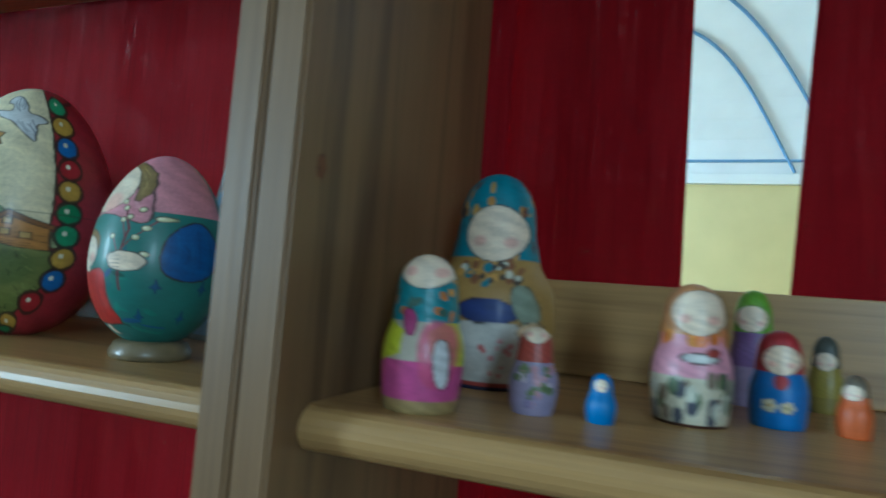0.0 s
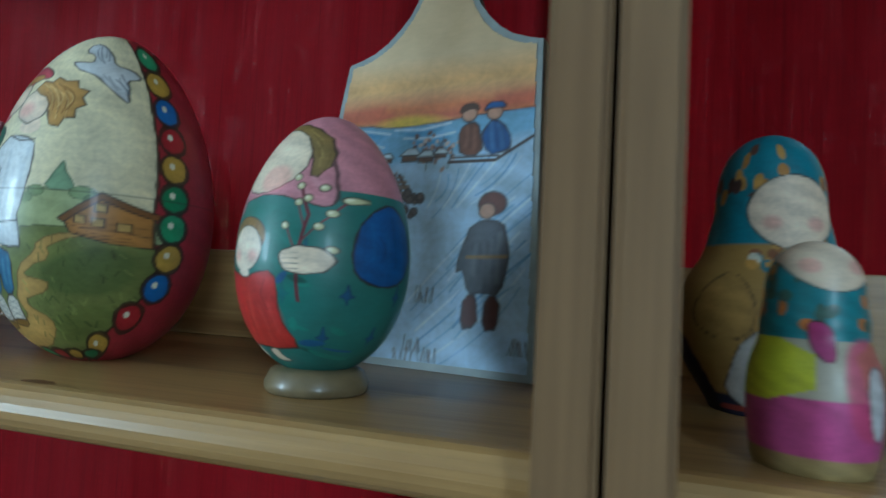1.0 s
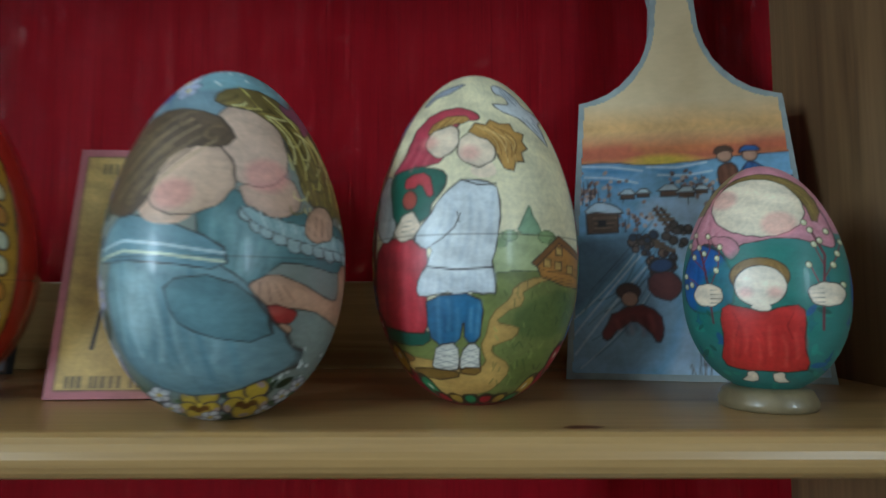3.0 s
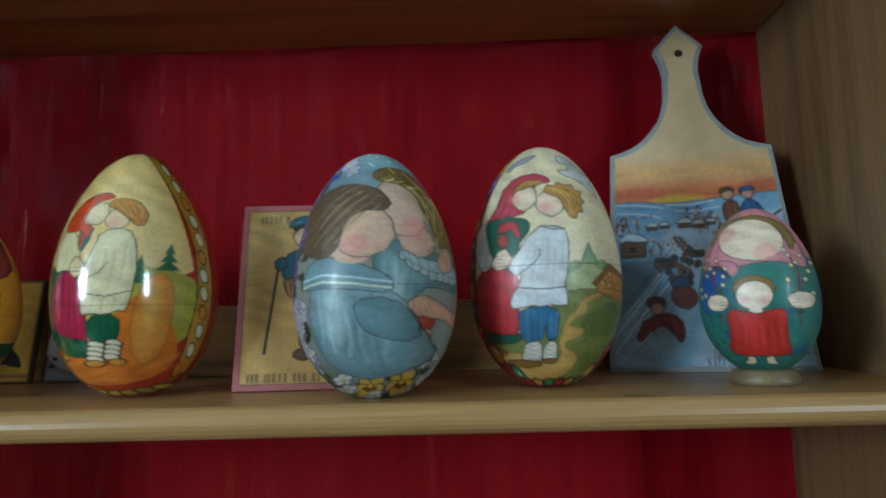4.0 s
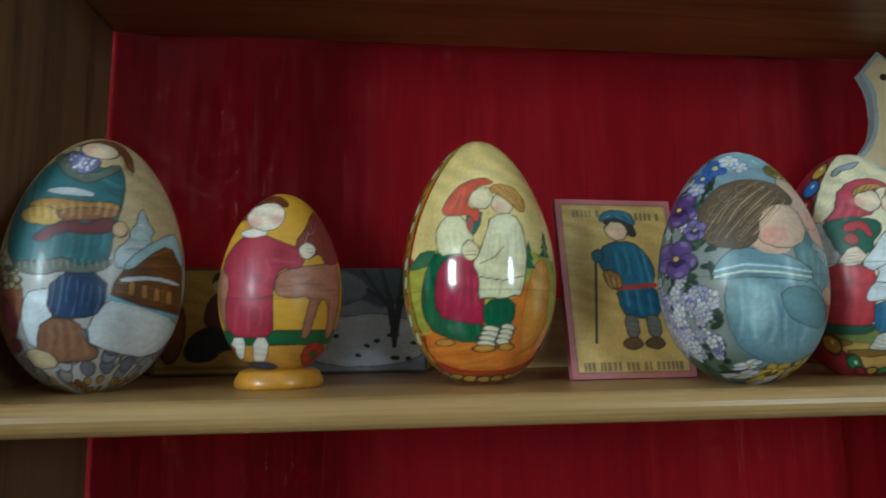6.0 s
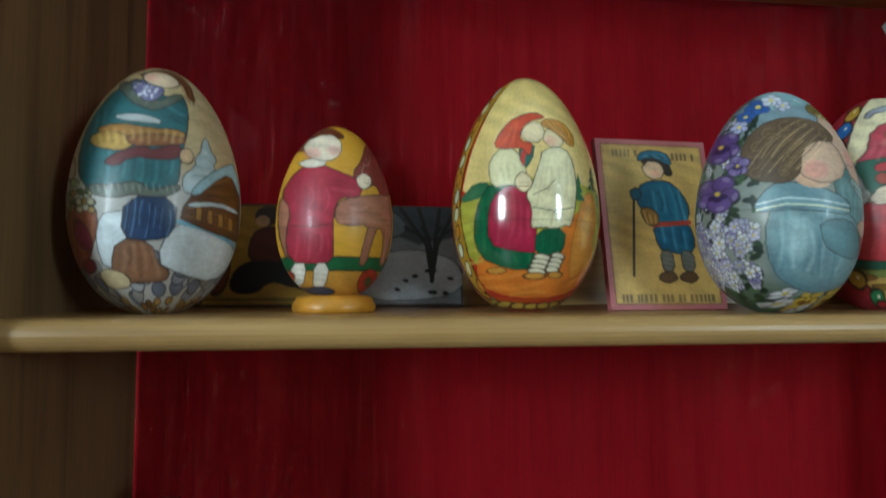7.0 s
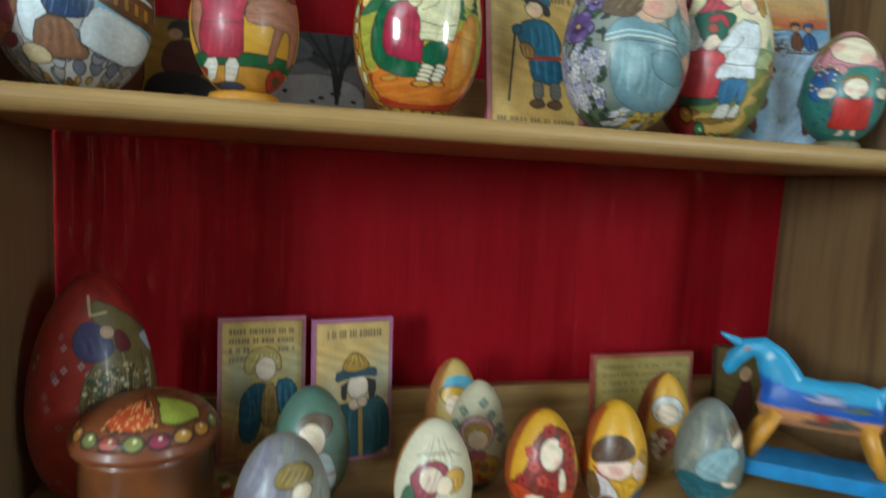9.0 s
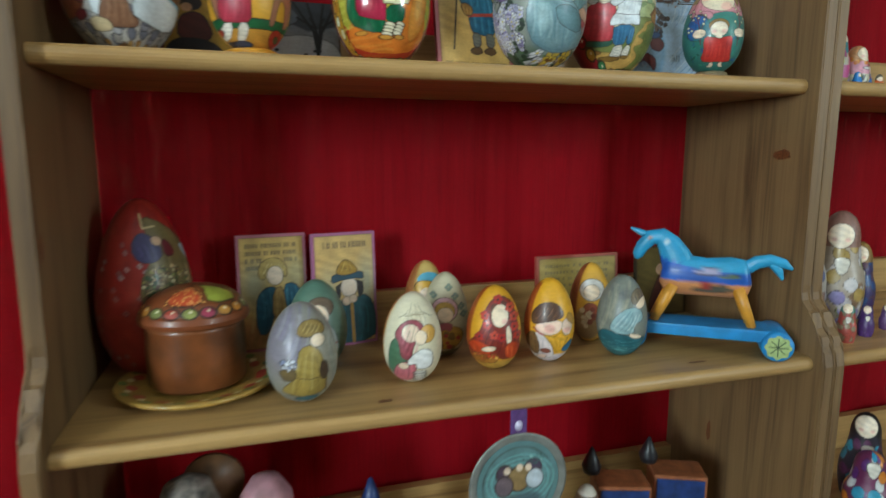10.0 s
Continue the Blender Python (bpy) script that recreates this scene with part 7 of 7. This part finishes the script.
def paint_big(sheet):
    w = sheet(None)
    w.poly("2E7E92", [(-3.2, -1.95), (3.2, -1.95), (3.2, -3.6), (-3.2, -3.6)], "", smooth=0)
    rnd = random.Random(21)
    for _ in range(90):
        w.ell(rnd.choice(("B8823A", "6A4434", "4A3030", "C89848", "3A8AA0")), rnd.uniform(-3.1, 3.1), -rnd.uniform(2.0, 3.1), 0.11, 0.08, rnd.uniform(0, 180))
    w.poly("1E2440", [(-3.2, 0.1), (3.2, 0.1), (3.2, -0.25), (-3.2, -0.25)], "", smooth=0)
    w.poly("1E2440", [(-2.6, 0.1), (-0.9, 0.1), (-1.0, -0.7), (-1.6, -1.0), (-2.4, -0.9)], "")
    c = sheet(3.5, 222, 830, 172)
    c.poly("C9C4BC", [(120, 820), (130, 690), (180, 650), (320, 650), (350, 700), (340, 820)], INK, 0.012)
    c.dots(("B85858", "C88080"), 12, 250, 740, 80, 60, 4, 8, 3)
    c.line("A04038", [(130, 815), (335, 815)], 0.06)
    c.poly("2A3A78", [(170, 600), (300, 598), (330, 655), (180, 660)], INK, 0.012, smooth=1)
    c.poly("8E9A88", [(295, 560), (340, 560), (375, 640), (340, 670), (300, 620)], INK, 0.010)
    c.ell("E0C098", 345, 672, 30, 20, 20, INK, 0.010)
    c.poly("B08A48", [(60, 660), (80, 580), (140, 540), (170, 640), (130, 690)], INK, 0.012)
    c.dots(("C89848", "4A4038", "D8D8C8", "2E7E92", "8A5A38"), 46, 250, 530, 90, 40, 6, 13, 7)
    doll_face(c, 240, 430, 80, 74)


def paint_yellow_pink(sheet):
    w = sheet(None)
    w.poly("C05090", [(-3.2, -0.28), (3.2, -0.28), (3.2, -1.2), (-3.2, -1.2)], "", smooth=0)
    w.poly("C8CC28", [(-3.2, -1.1), (-0.2, -1.1), (-0.2, -2.15), (-3.2, -2.15)], "", smooth=1)
    w.poly("C8CC28", [(3.2, -1.1), (0.6, -1.1), (0.4, -2.15), (3.2, -2.15)], "", smooth=1)
    w.poly("3A8A98", [(-3.2, -2.1), (3.2, -2.1), (3.2, -4.2), (-3.2, -4.2)], "", smooth=0)
    rnd = random.Random(5)
    for _ in range(30):
        w.ell(rnd.choice(("D89A40", "4A6A60", "C87A38")), rnd.uniform(-3, 3), -rnd.uniform(2.2, 3.2), 0.16, 0.10, rnd.uniform(0, 180))
    w.poly("A08A5A", [(-3.2, 0.1), (3.2, 0.1), (3.2, -0.3), (-3.2, -0.3)], "", smooth=0)
    c = sheet(7, 164, 930, 98)
    c.poly("B03A80", [(125, 690), (165, 700), (165, 760), (135, 750)], INK, 0.02)
    c.poly("C84A78", [(170, 720), (255, 720), (255, 870), (180, 870)], "", 0, 0.8, 0.1)
    c.poly("D8D8DC", [(205, 760), (240, 760), (245, 870), (215, 870)], INK, 0.02)
    doll_face(c, 172, 592, 70, 56)


def paint_violet(sheet):
    w = sheet(None)
    w.poly("A8483C", [(-3.2, -2.1), (3.2, -2.1), (3.2, -4.2), (-3.2, -4.2)], "", smooth=0)
    c = sheet(11, 193, 655, 57)
    c.dots(("C8B8C8", "6A7A50", "B88A98", "8A80A8"), 26, 195, 580, 45, 50, 6, 12, 4)
    doll_face(c, 195, 466, 32, 28)


def paint_tiny(col, x, y, r):
    def fn(sheet):
        doll_face(sheet(0, 0, 0, 1), x, -y, r, r)
    return fn


def paint_pink_blouse(sheet):
    w = sheet(None)
    w.poly("C89060", [(-3.2, -2.2), (3.2, -2.2), (3.2, -4.2), (-3.2, -4.2)], "", smooth=0)
    w.poly("D89AAE", [(-3.2, -1.2), (3.2, -1.2), (3.2, -2.25), (-3.2, -2.25)], "", smooth=0)
    rnd = random.Random(6)
    for _ in range(50):
        w.ell(rnd.choice(("5A6A48", "8A9070", "484A58", "C8C8B8", "7A6A58")), rnd.uniform(-3, 3), -rnd.uniform(0.15, 1.2), 0.14, 0.22, 0)
    for _ in range(20):
        w.ell(rnd.choice(("D87A30", "E09A48")), rnd.uniform(-3, 3), -rnd.uniform(2.1, 2.7), 0.2, 0.16, 0)
    w.poly("4A2C20", [(-3.2, 0.1), (3.2, 0.1), (3.2, -0.08), (-3.2, -0.08)], "", smooth=0)
    c = sheet(-2, 562, 680, 98)
    c.ell("D8D8D8", 580, 515, 44, 12, 0, INK, 0.02)
    c.ell("A84038", 610, 500, 16, 10, 0, INK, 0.01)
    doll_face(c, 575, 405, 66, 56)


def paint_green_kerchief(sheet):
    w = sheet(None)
    w.poly("78A830", [(-3.2, -3.4), (3.2, -3.4), (3.2, -6.5), (-3.2, -6.5)], "", smooth=0)
    w.poly("7A5A90", [(-3.2, -1.8), (3.2, -1.8), (3.2, -3.4), (-3.2, -3.4)], "", smooth=0)
    doll_face(sheet(-7, 705, 610, 55), 702, 388, 38, 34)


def paint_blue_red(sheet):
    w = sheet(None)
    w.poly("A83038", [(-3.2, -2.0), (3.2, -2.0), (3.2, -4.2), (-3.2, -4.2)], "", smooth=0)
    c = sheet(-9, 770, 685, 78)
    c.poly("A83038", [(755, 545), (775, 530), (800, 545), (790, 575), (765, 575)], INK, 0.02)
    flower(c, 750, 620, 20, "D8D0B0", "C8A040", 5)
    flower(c, 795, 622, 18, "D8C8A0", "8A8040", 5)
    doll_face(c, 777, 493, 48, 42)


def paint_olive(sheet):
    w = sheet(None)
    w.poly("4A4E48", [(-3.2, -2.9), (3.2, -2.9), (3.2, -6.0), (-3.2, -6.0)], "", smooth=0)
    w.poly("9A8A38", [(-3.2, -1.0), (3.2, -1.0), (3.2, -2.9), (-3.2, -2.9)], "", smooth=0)
    doll_face(sheet(-12, 873, 635, 45), 872, 488, 28, 26)


def paint_orange(sheet):
    w = sheet(None)
    w.poly("6A6050", [(-3.2, -2.6), (3.2, -2.6), (3.2, -5.0), (-3.2, -5.0)], "", smooth=0)
    doll_face(sheet(-14, 948, 705, 45), 942, 578, 26, 22)


doll("large nesting doll with a flowered turquoise kerchief and ochre sleeves", -0.050, 0.314, Z1, 0.0450, 0.149, "A88444", paint_big, 0.60, 0.62, MATT, 170)
doll("nesting doll in yellow and pink with a turquoise kerchief", -0.056, 0.203, Z1, 0.0222, 0.082, "B8B0A0", paint_yellow_pink, 0.74, 0.86, None, 140)
doll("small lilac nesting doll with a red kerchief", -0.002, 0.235, Z1, 0.0137, 0.047, "9A90B0", paint_violet, 0.70, 0.8)
doll("tiny bright blue nesting doll", 0.035, 0.234, Z1, 0.0082, 0.026, "2A78C0", paint_tiny("2A78C0", 0.0, 2.45, 0.42), 0.66, 0.8, None, 70)
doll("nesting doll with pink blouse and orange kerchief", 0.080, 0.275, Z1, 0.0222, 0.078, "C8C0A8", paint_pink_blouse, 0.74, 0.86)
doll("nesting doll with a bright green kerchief, standing behind others", 0.123, 0.375, Z1, 0.0150, 0.080, "9A88A8", paint_green_kerchief, 0.8, 0.9)
doll("small blue nesting doll with a red kerchief", 0.128, 0.300, Z1, 0.0158, 0.055, "2A6EB8", paint_blue_red, 0.74, 0.86)
doll("small olive nesting doll with a dark kerchief", 0.170, 0.385, Z1, 0.0108, 0.052, "8A7A38", paint_olive, 0.75, 0.86)
doll("tiny orange nesting doll with a grey kerchief", 0.165, 0.295, Z1, 0.0088, 0.034, "C86028", paint_orange, 0.7, 0.85)


def paint_wares(seed, kerchief, cols):
    def fn(sheet):
        w = sheet(None)
        rnd = random.Random(seed)
        for _ in range(60):
            w.ell(rnd.choice(cols), rnd.uniform(-3.1, 3.1), -rnd.uniform(0.2, 3.4), 0.28, 0.30, rnd.uniform(0, 180), INK, 0.014)
        w.poly(kerchief, [(-3.2, -3.3), (3.2, -3.3), (3.2, -6.0), (-3.2, -6.0)], "", smooth=0)
        c = sheet(-45, 0, 0, 1)
        c.poly("D8D0C4", [(-0.3, -2.9), (0.4, -2.9), (0.2, -2.2), (-0.1, -2.2)], INK, 0.02)
        doll_face(c, -0.05, -3.75, 0.46, 0.5)
    return fn


doll("tall nesting doll in brown, white and lilac with a pale shawl", 0.062, 0.255, Z2, 0.046, 0.215, "A89888", paint_wares(1, "8A6458", ("8A6A50", "C8C0C0", "8A80B0", "8A9058", "A88A48")), 0.68, 0.7)
doll("tall pale nesting doll with blue flowers, beside the panel", -0.035, 0.245, Z2, 0.040, 0.235, "B8B0A8", paint_wares(2, "A89890", ("C8C4C8", "5A6AA0", "8A6A60", "6A7A58")), 0.66, 0.72)
doll("dark purple nesting doll with an ochre kerchief", 0.150, 0.285, Z2, 0.034, 0.150, "3A3060", paint_wares(3, "8A6A38", ("3A2A60", "2A4A80", "5A3A50")), 0.7, 0.8)
doll("small purple nesting doll on the shelf edge", 0.043, 0.175, Z2, 0.013, 0.056, "4A2A68", paint_wares(4, "4A2A68", ("4A2A68", "5A3A78")), 0.7, 0.8)
doll("small purple nesting doll beside a tall one", 0.118, 0.195, Z2, 0.011, 0.046, "5A3A70", paint_wares(5, "6A4A60", ("5A3A70", "6A4A80")), 0.7, 0.8)
doll("small nesting doll with a teal kerchief and red dress", -0.022, 0.160, Z2, 0.016, 0.066, "A84A40", paint_wares(6, "4A8078", ("A84A40", "8A7A60")), 0.72, 0.8)
doll("nesting doll in plum and orange on the lowest shelf", 0.130, 0.200, Z3, 0.042, 0.135, "6A2A50", paint_wares(7, "6A2048", ("D08028", "C8C8C8", "5A2A70", "3A90B0")), 0.66, 0.8)
doll("nesting doll with a black kerchief on the lowest shelf", 0.190, 0.260, Z3, 0.042, 0.180, "2A2430", paint_wares(8, "1A1618", ("3A90B0", "5A2A50", "2A2430")), 0.64, 0.8)

# ---- toy horse on rollers ----


def tube(bm, pts, steps=20):
    """A tube through rows of (x, y, z, radius across, radius upright)."""
    rings = []
    for i, (x, y, z, ry, rz) in enumerate(pts):
        a, b = pts[max(0, i - 1)], pts[min(len(pts) - 1, i + 1)]
        d = Vector((b[0] - a[0], 0, b[2] - a[2])).normalized()
        up = Vector((-d.z, 0, d.x))
        rings.append([bm.verts.new(Vector((x, y, z)) + up * (rz * math.sin(6.283 * k / steps)) + Vector((0, ry * math.cos(6.283 * k / steps), 0))) for k in range(steps)])
    for a, b in zip(rings, rings[1:]):
        for k in range(steps):
            bm.faces.new((a[k], a[(k + 1) % steps], b[(k + 1) % steps], b[k]))
    bm.faces.new(rings[0][::-1])
    bm.faces.new(rings[-1])


horse = empty("toy_horse", (-0.284, 0.205, Z2), "blue and orange painted wooden toy horse on a wheeled platform", "toy")
horse.rotation_euler = (0, 0, radians(-36))
horse.scale = (1.09, 1.09, 1.09)
hb = bmesh.new()
tube(hb, [(-0.062, 0, 0.115, 0.010, 0.016), (-0.056, 0, 0.114, 0.017, 0.026), (-0.035, 0, 0.112, 0.020, 0.031), (0.0, 0, 0.110, 0.020, 0.029), (0.035, 0, 0.111, 0.020, 0.031), (0.056, 0, 0.113, 0.016, 0.026), (0.061, 0, 0.114, 0.008, 0.014)])
tube(hb, [(-0.035, 0, 0.118, 0.017, 0.026), (-0.044, 0, 0.140, 0.014, 0.022), (-0.054, 0, 0.157, 0.012, 0.018), (-0.066, 0, 0.168, 0.011, 0.014), (-0.080, 0, 0.166, 0.010, 0.012), (-0.092, 0, 0.152, 0.009, 0.010), (-0.098, 0, 0.138, 0.007, 0.008), (-0.099, 0, 0.132, 0.003, 0.003)])
tube(hb, [(-0.080, 0, 0.168, 0.006, 0.006), (-0.096, 0, 0.174, 0.005, 0.005), (-0.110, 0, 0.180, 0.002, 0.002)], 10)
tube(hb, [(0.054, 0, 0.126, 0.007, 0.010), (0.068, 0, 0.136, 0.008, 0.010), (0.086, 0, 0.140, 0.008, 0.009), (0.104, 0, 0.136, 0.006, 0.007), (0.115, 0, 0.128, 0.002, 0.002)], 12)
tube(hb, [(0.088, 0, 0.136, 0.006, 0.007), (0.098, 0, 0.124, 0.005, 0.006), (0.103, 0, 0.112, 0.002, 0.002)], 10)
bmesh.ops.subdivide_edges(hb, edges=hb.edges[:], cuts=2, use_grid_fill=True)
body = part("body", hb, painted("horse_paint", 0.38, 0.2), horse, "sky blue above, deep blue and orange below", True)
hx = np.array([v.co.x for v in body.data.vertices])
hz = np.array([v.co.z for v in body.data.vertices])
hc = np.tile(np.array(lin("3A9AC8")), (len(hx), 1))
canvas = Canvas(hx / 0.1, hz / 0.1, hc, np.ones(len(hx), bool), 0, 0, 1, 0.02)
canvas.poly("2458B0", [(-0.75, -0.9), (0.75, -0.9), (0.75, -1.20), (0.1, -1.22), (-0.3, -1.28), (-0.75, -1.42)], "", smooth=0)
canvas.poly("CC8A58", [(-0.75, -0.6), (0.75, -0.6), (0.75, -1.02), (0.0, -1.05), (-0.75, -1.06)], "", smooth=0)
canvas.poly("A8A0C0", [(-0.2, -1.16), (-0.05, -1.27), (0.12, -1.28), (0.25, -1.17)], INK, 0.012)
canvas.poly("6A7A58", [(0.15, -1.13), (0.3, -1.2), (0.5, -1.17), (0.4, -1.12)], INK, 0.012)
canvas.poly("5A5A50", [(-0.25, -0.92), (0.1, -0.88), (0.4, -0.93), (0.3, -1.02), (-0.05, -0.98)], INK, 0.012)
canvas.ell("A83A38", 0.0, -1.0, 0.05, 0.06)
canvas.ell("C8D8E0", -0.56, -1.62, 0.05, 0.02, 30)
canvas.ell("C8D8E0", -0.46, -1.50, 0.05, 0.02, 40)
canvas.ell("8A5A40", -0.80, -1.68, 0.03, 0.03)
coloured(body.data, hc)
ORANGE = plain("orange_paint", "C88A2A", 0.4, 0.12, 60)
BLUE = plain("bright_blue_paint", "2A80BC", 0.38, 0.15, 40)
for x0, x1 in ((-0.044, -0.070), (0.044, 0.066)):
    for s in (-1, 1):
        lb = bmesh.new()
        tube(lb, [(x0, s * 0.011, 0.098, 0.008, 0.009), ((x0 + x1) / 2, s * 0.013, 0.070, 0.0065, 0.008), (x1, s * 0.014, 0.041, 0.006, 0.0065)], 14)
        part("leg", lb, ORANGE, horse, "orange leg", True)
part("platform", box_bm((-0.115, -0.030, 0.024), (0.092, 0.030, 0.0415), 0.003), BLUE, horse, "bright blue board")
for x in (-0.100, 0.098):
    rb = lathe_bm([(0.0195, -0.038), (0.0215, -0.034), (0.0215, 0.034), (0.0195, 0.038)], 40)
    bmesh.ops.rotate(rb, verts=rb.verts[:], matrix=Matrix.Rotation(radians(90), 3, "X"))
    bmesh.ops.translate(rb, verts=rb.verts[:], vec=(x, 0, 0.0215))
    roller = part("roller", rb, BLUE, horse, "blue roller", True)
    fb2 = bmesh.new()
    vs = []
    for k in range(48):
        r = 0.0165 + 0.0014 * math.cos(8 * 6.283 * k / 48)
        vs.append(fb2.verts.new((x + r * math.cos(6.283 * k / 48), -0.0388, 0.0215 + r * math.sin(6.283 * k / 48))))
    fb2.faces.new(vs)
    part("rosette", fb2, plain("pale_green_paint", "A8B878", 0.45, 0.12, 200), roller, "pale green painted rosette")
    for k in range(4):
        a = math.pi * k / 4
        sb = box_bm((-0.013, -0.0395, -0.0006), (0.013, -0.0389, 0.0006))
        bmesh.ops.rotate(sb, verts=sb.verts[:], matrix=Matrix.Rotation(a, 3, "Y"))
        bmesh.ops.translate(sb, verts=sb.verts[:], vec=(x, 0, 0.0215))
        part("ray", sb, plain("dark_line", "3A4A30", 0.6), roller)

# ---- plate hanging under the shelf, and things on the lowest shelf ----


def paint_hanging(c, t):
    c.ell("5E7E80", 0, -1, 0.86, 0.86, 0, "3A3A38", 0.02)
    for k in range(4):
        c.ell("", 0.05, -1.05, 0.82 - k * 0.12, 0.62 - k * 0.1, 0, "6FA0A0", 0.03)
    for x, y, r, col in ((-0.35, 1.25, 0.2, "4A3A48"), (0.35, 1.3, 0.22, "4A3A50"), (0.02, 1.1, 0.28, "8A7048"), (0.4, 1.05, 0.22, "B8C0C8"), (-0.35, 0.95, 0.22, "6A5A60")):
        c.ell(col, x, -y, r, r * 1.1, 0, INK, 0.02)
    for x, y in ((-0.28, 1.32), (0.02, 1.36), (0.24, 1.34)):
        c.ell("D8C0A8", x, -y, 0.08, 0.09)
    c.poly("48545E", [(-0.5, -0.3), (0.6, -0.4), (0.55, -0.75), (-0.5, -0.7)], "", 0, 0.8, 0.1)
    c.dots(("8AB0A8", "3A5A58"), 20, 0.35, -1.55, 0.3, 0.15, 0.02, 0.03, 3)


hang = empty("hanging_plate", (-0.655, 0.112, 0.768), "round teal painted plate with a grey rim, hanging below the shelf", "plate")
rb = lathe_bm([(0.045, 0.004), (0.066, 0.001), (0.0715, -0.003), (0.0725, -0.006), (0.069, -0.0065), (0.062, -0.0035), (0.01, -0.0025)], 72)
bmesh.ops.rotate(rb, verts=rb.verts[:], matrix=Matrix.Rotation(radians(-90), 3, "X"))
bmesh.ops.translate(rb, verts=rb.verts[:], vec=(0, 0, 0.071))
part("rim", rb, plain("grey_plate_rim", "7A7A74", 0.35, 0.15, 50, 0.1, 0, 0.4), hang, "grey rim", True)
disc = []
for j in range(41):
    r = 0.0605 * j / 40
    disc.append([(r * math.cos(6.283 * k / 96), r * math.sin(6.283 * k / 96)) for k in range(96)])
vs = [(x, -0.0048, 0.071 + z) for row in disc for x, z in row]
fs = [(j * 96 + k, j * 96 + (k + 1) % 96, (j + 1) * 96 + (k + 1) % 96, (j + 1) * 96 + k) for j in range(40) for k in range(96)]
pp = mesh_ob("picture", vs, fs, SATIN, hang)
px, pz = np.array([v[0] for v in vs]) / 0.0605, np.array([v[2] - 0.071 for v in vs]) / 0.0605 + 1
pc = np.tile(np.array(lin("5E7E80")), (len(vs), 1))
paint_hanging(Canvas(px, pz, pc, np.ones(len(vs), bool), 0, 0, 1, 0.03), 2)
coloured(pp.data, pc)
RIBBON = plain("violet_ribbon", "5A3A70", 0.5, 0.2, 120)
part("ribbon", box_bm((-0.012, -0.002, 0.140), (0.012, 0.000, 0.1755), 0.0006), RIBBON, hang, "violet ribbon")
part("clip", lathe_bm([(0.004, 0.146), (0.006, 0.150), (0.006, 0.156), (0.002, 0.160)], 16), plain("pale_clip", "B8B0C8", 0.3, 0.1, 60), hang, "pale clip", True)


def ornament(label, x, y, h, parts):
    ob = empty("ornament", (x, y, Z3), label, "ornament")
    for name, bm, mat in parts:
        part(name, bm, mat, ob, "", True)


BROWN, ROSE, NIGHT, DARK = plain("brown_wood", "6A4A30", 0.45, 0.2, 50), plain("rose_paint", "B08088", 0.5, 0.15, 50), plain("night_blue_paint", "24386A", 0.4, 0.25, 60), plain("black_paint", "1E1C20", 0.4, 0.2, 60)
ornament("brown and grey painted wooden figure with a rounded back", -1.085, 0.22, 0.29, [
    ("base", lathe_bm([(0.045, 0), (0.052, 0.02), (0.05, 0.16), (0.045, 0.22), (0.03, 0.262), (0.008, 0.275)], 36), plain("grey_ochre_paint", "8A8078", 0.5, 0.4, 70)),
    ("disc", prism_bm([(0.03 + 0.042 * math.cos(a * 0.349), 0.242 + 0.042 * math.sin(a * 0.349)) for a in range(18)], 1, 0.03, 0.04, 0.001), BROWN)])
ornament("rose painted rounded wooden ornament", -0.985, 0.23, 0.25, [("base", lathe_bm([(0.03, 0), (0.04, 0.03), (0.043, 0.17), (0.036, 0.225), (0.02, 0.25), (0.004, 0.256)], 32), ROSE)])
ornament("small dark blue painted ornament with a pointed top", -0.837, 0.23, 0.2, [("base", lathe_bm([(0.02, 0), (0.024, 0.02), (0.02, 0.17), (0.012, 0.2), (0.003, 0.225)], 24), NIGHT)])
for x, turn in ((-0.405, -18), (-0.290, -24)):
    ob = empty("painted_box", (x, 0.235, Z3), "dark blue painted wooden box with a black pointed finial", "box")
    ob.rotation_euler = (0, 0, radians(turn))
    part("case", box_bm((-0.045, -0.03, 0), (0.045, 0.03, 0.150), 0.004), plain("orange_edge", "8A5030", 0.45, 0.2, 60), ob)
    part("front", box_bm((-0.040, -0.032, 0.005), (0.040, -0.0301, 0.144), 0.0005), NIGHT, ob, "night blue front")
    fin = lathe_bm([(0.014, 0), (0.017, 0.012), (0.010, 0.028), (0.002, 0.046)], 18)
    bmesh.ops.translate(fin, verts=fin.verts[:], vec=(-0.045, 0.02, 0.150))
    part("finial", fin, DARK, ob, "black finial", True)
doll("pale nesting doll with brown hair on the lowest shelf", -0.487, 0.205, Z3, 0.026, 0.168, "C8BEB0", paint_wares(9, "6A5440", ("C8BEB0", "8A8078")), 0.8, 0.85)
doll("nesting doll with yellow kerchief on the lowest shelf", -0.604, 0.200, Z3, 0.026, 0.180, "A89060", paint_wares(10, "B8A060", ("A89060", "8A5A40")), 0.8, 0.85)
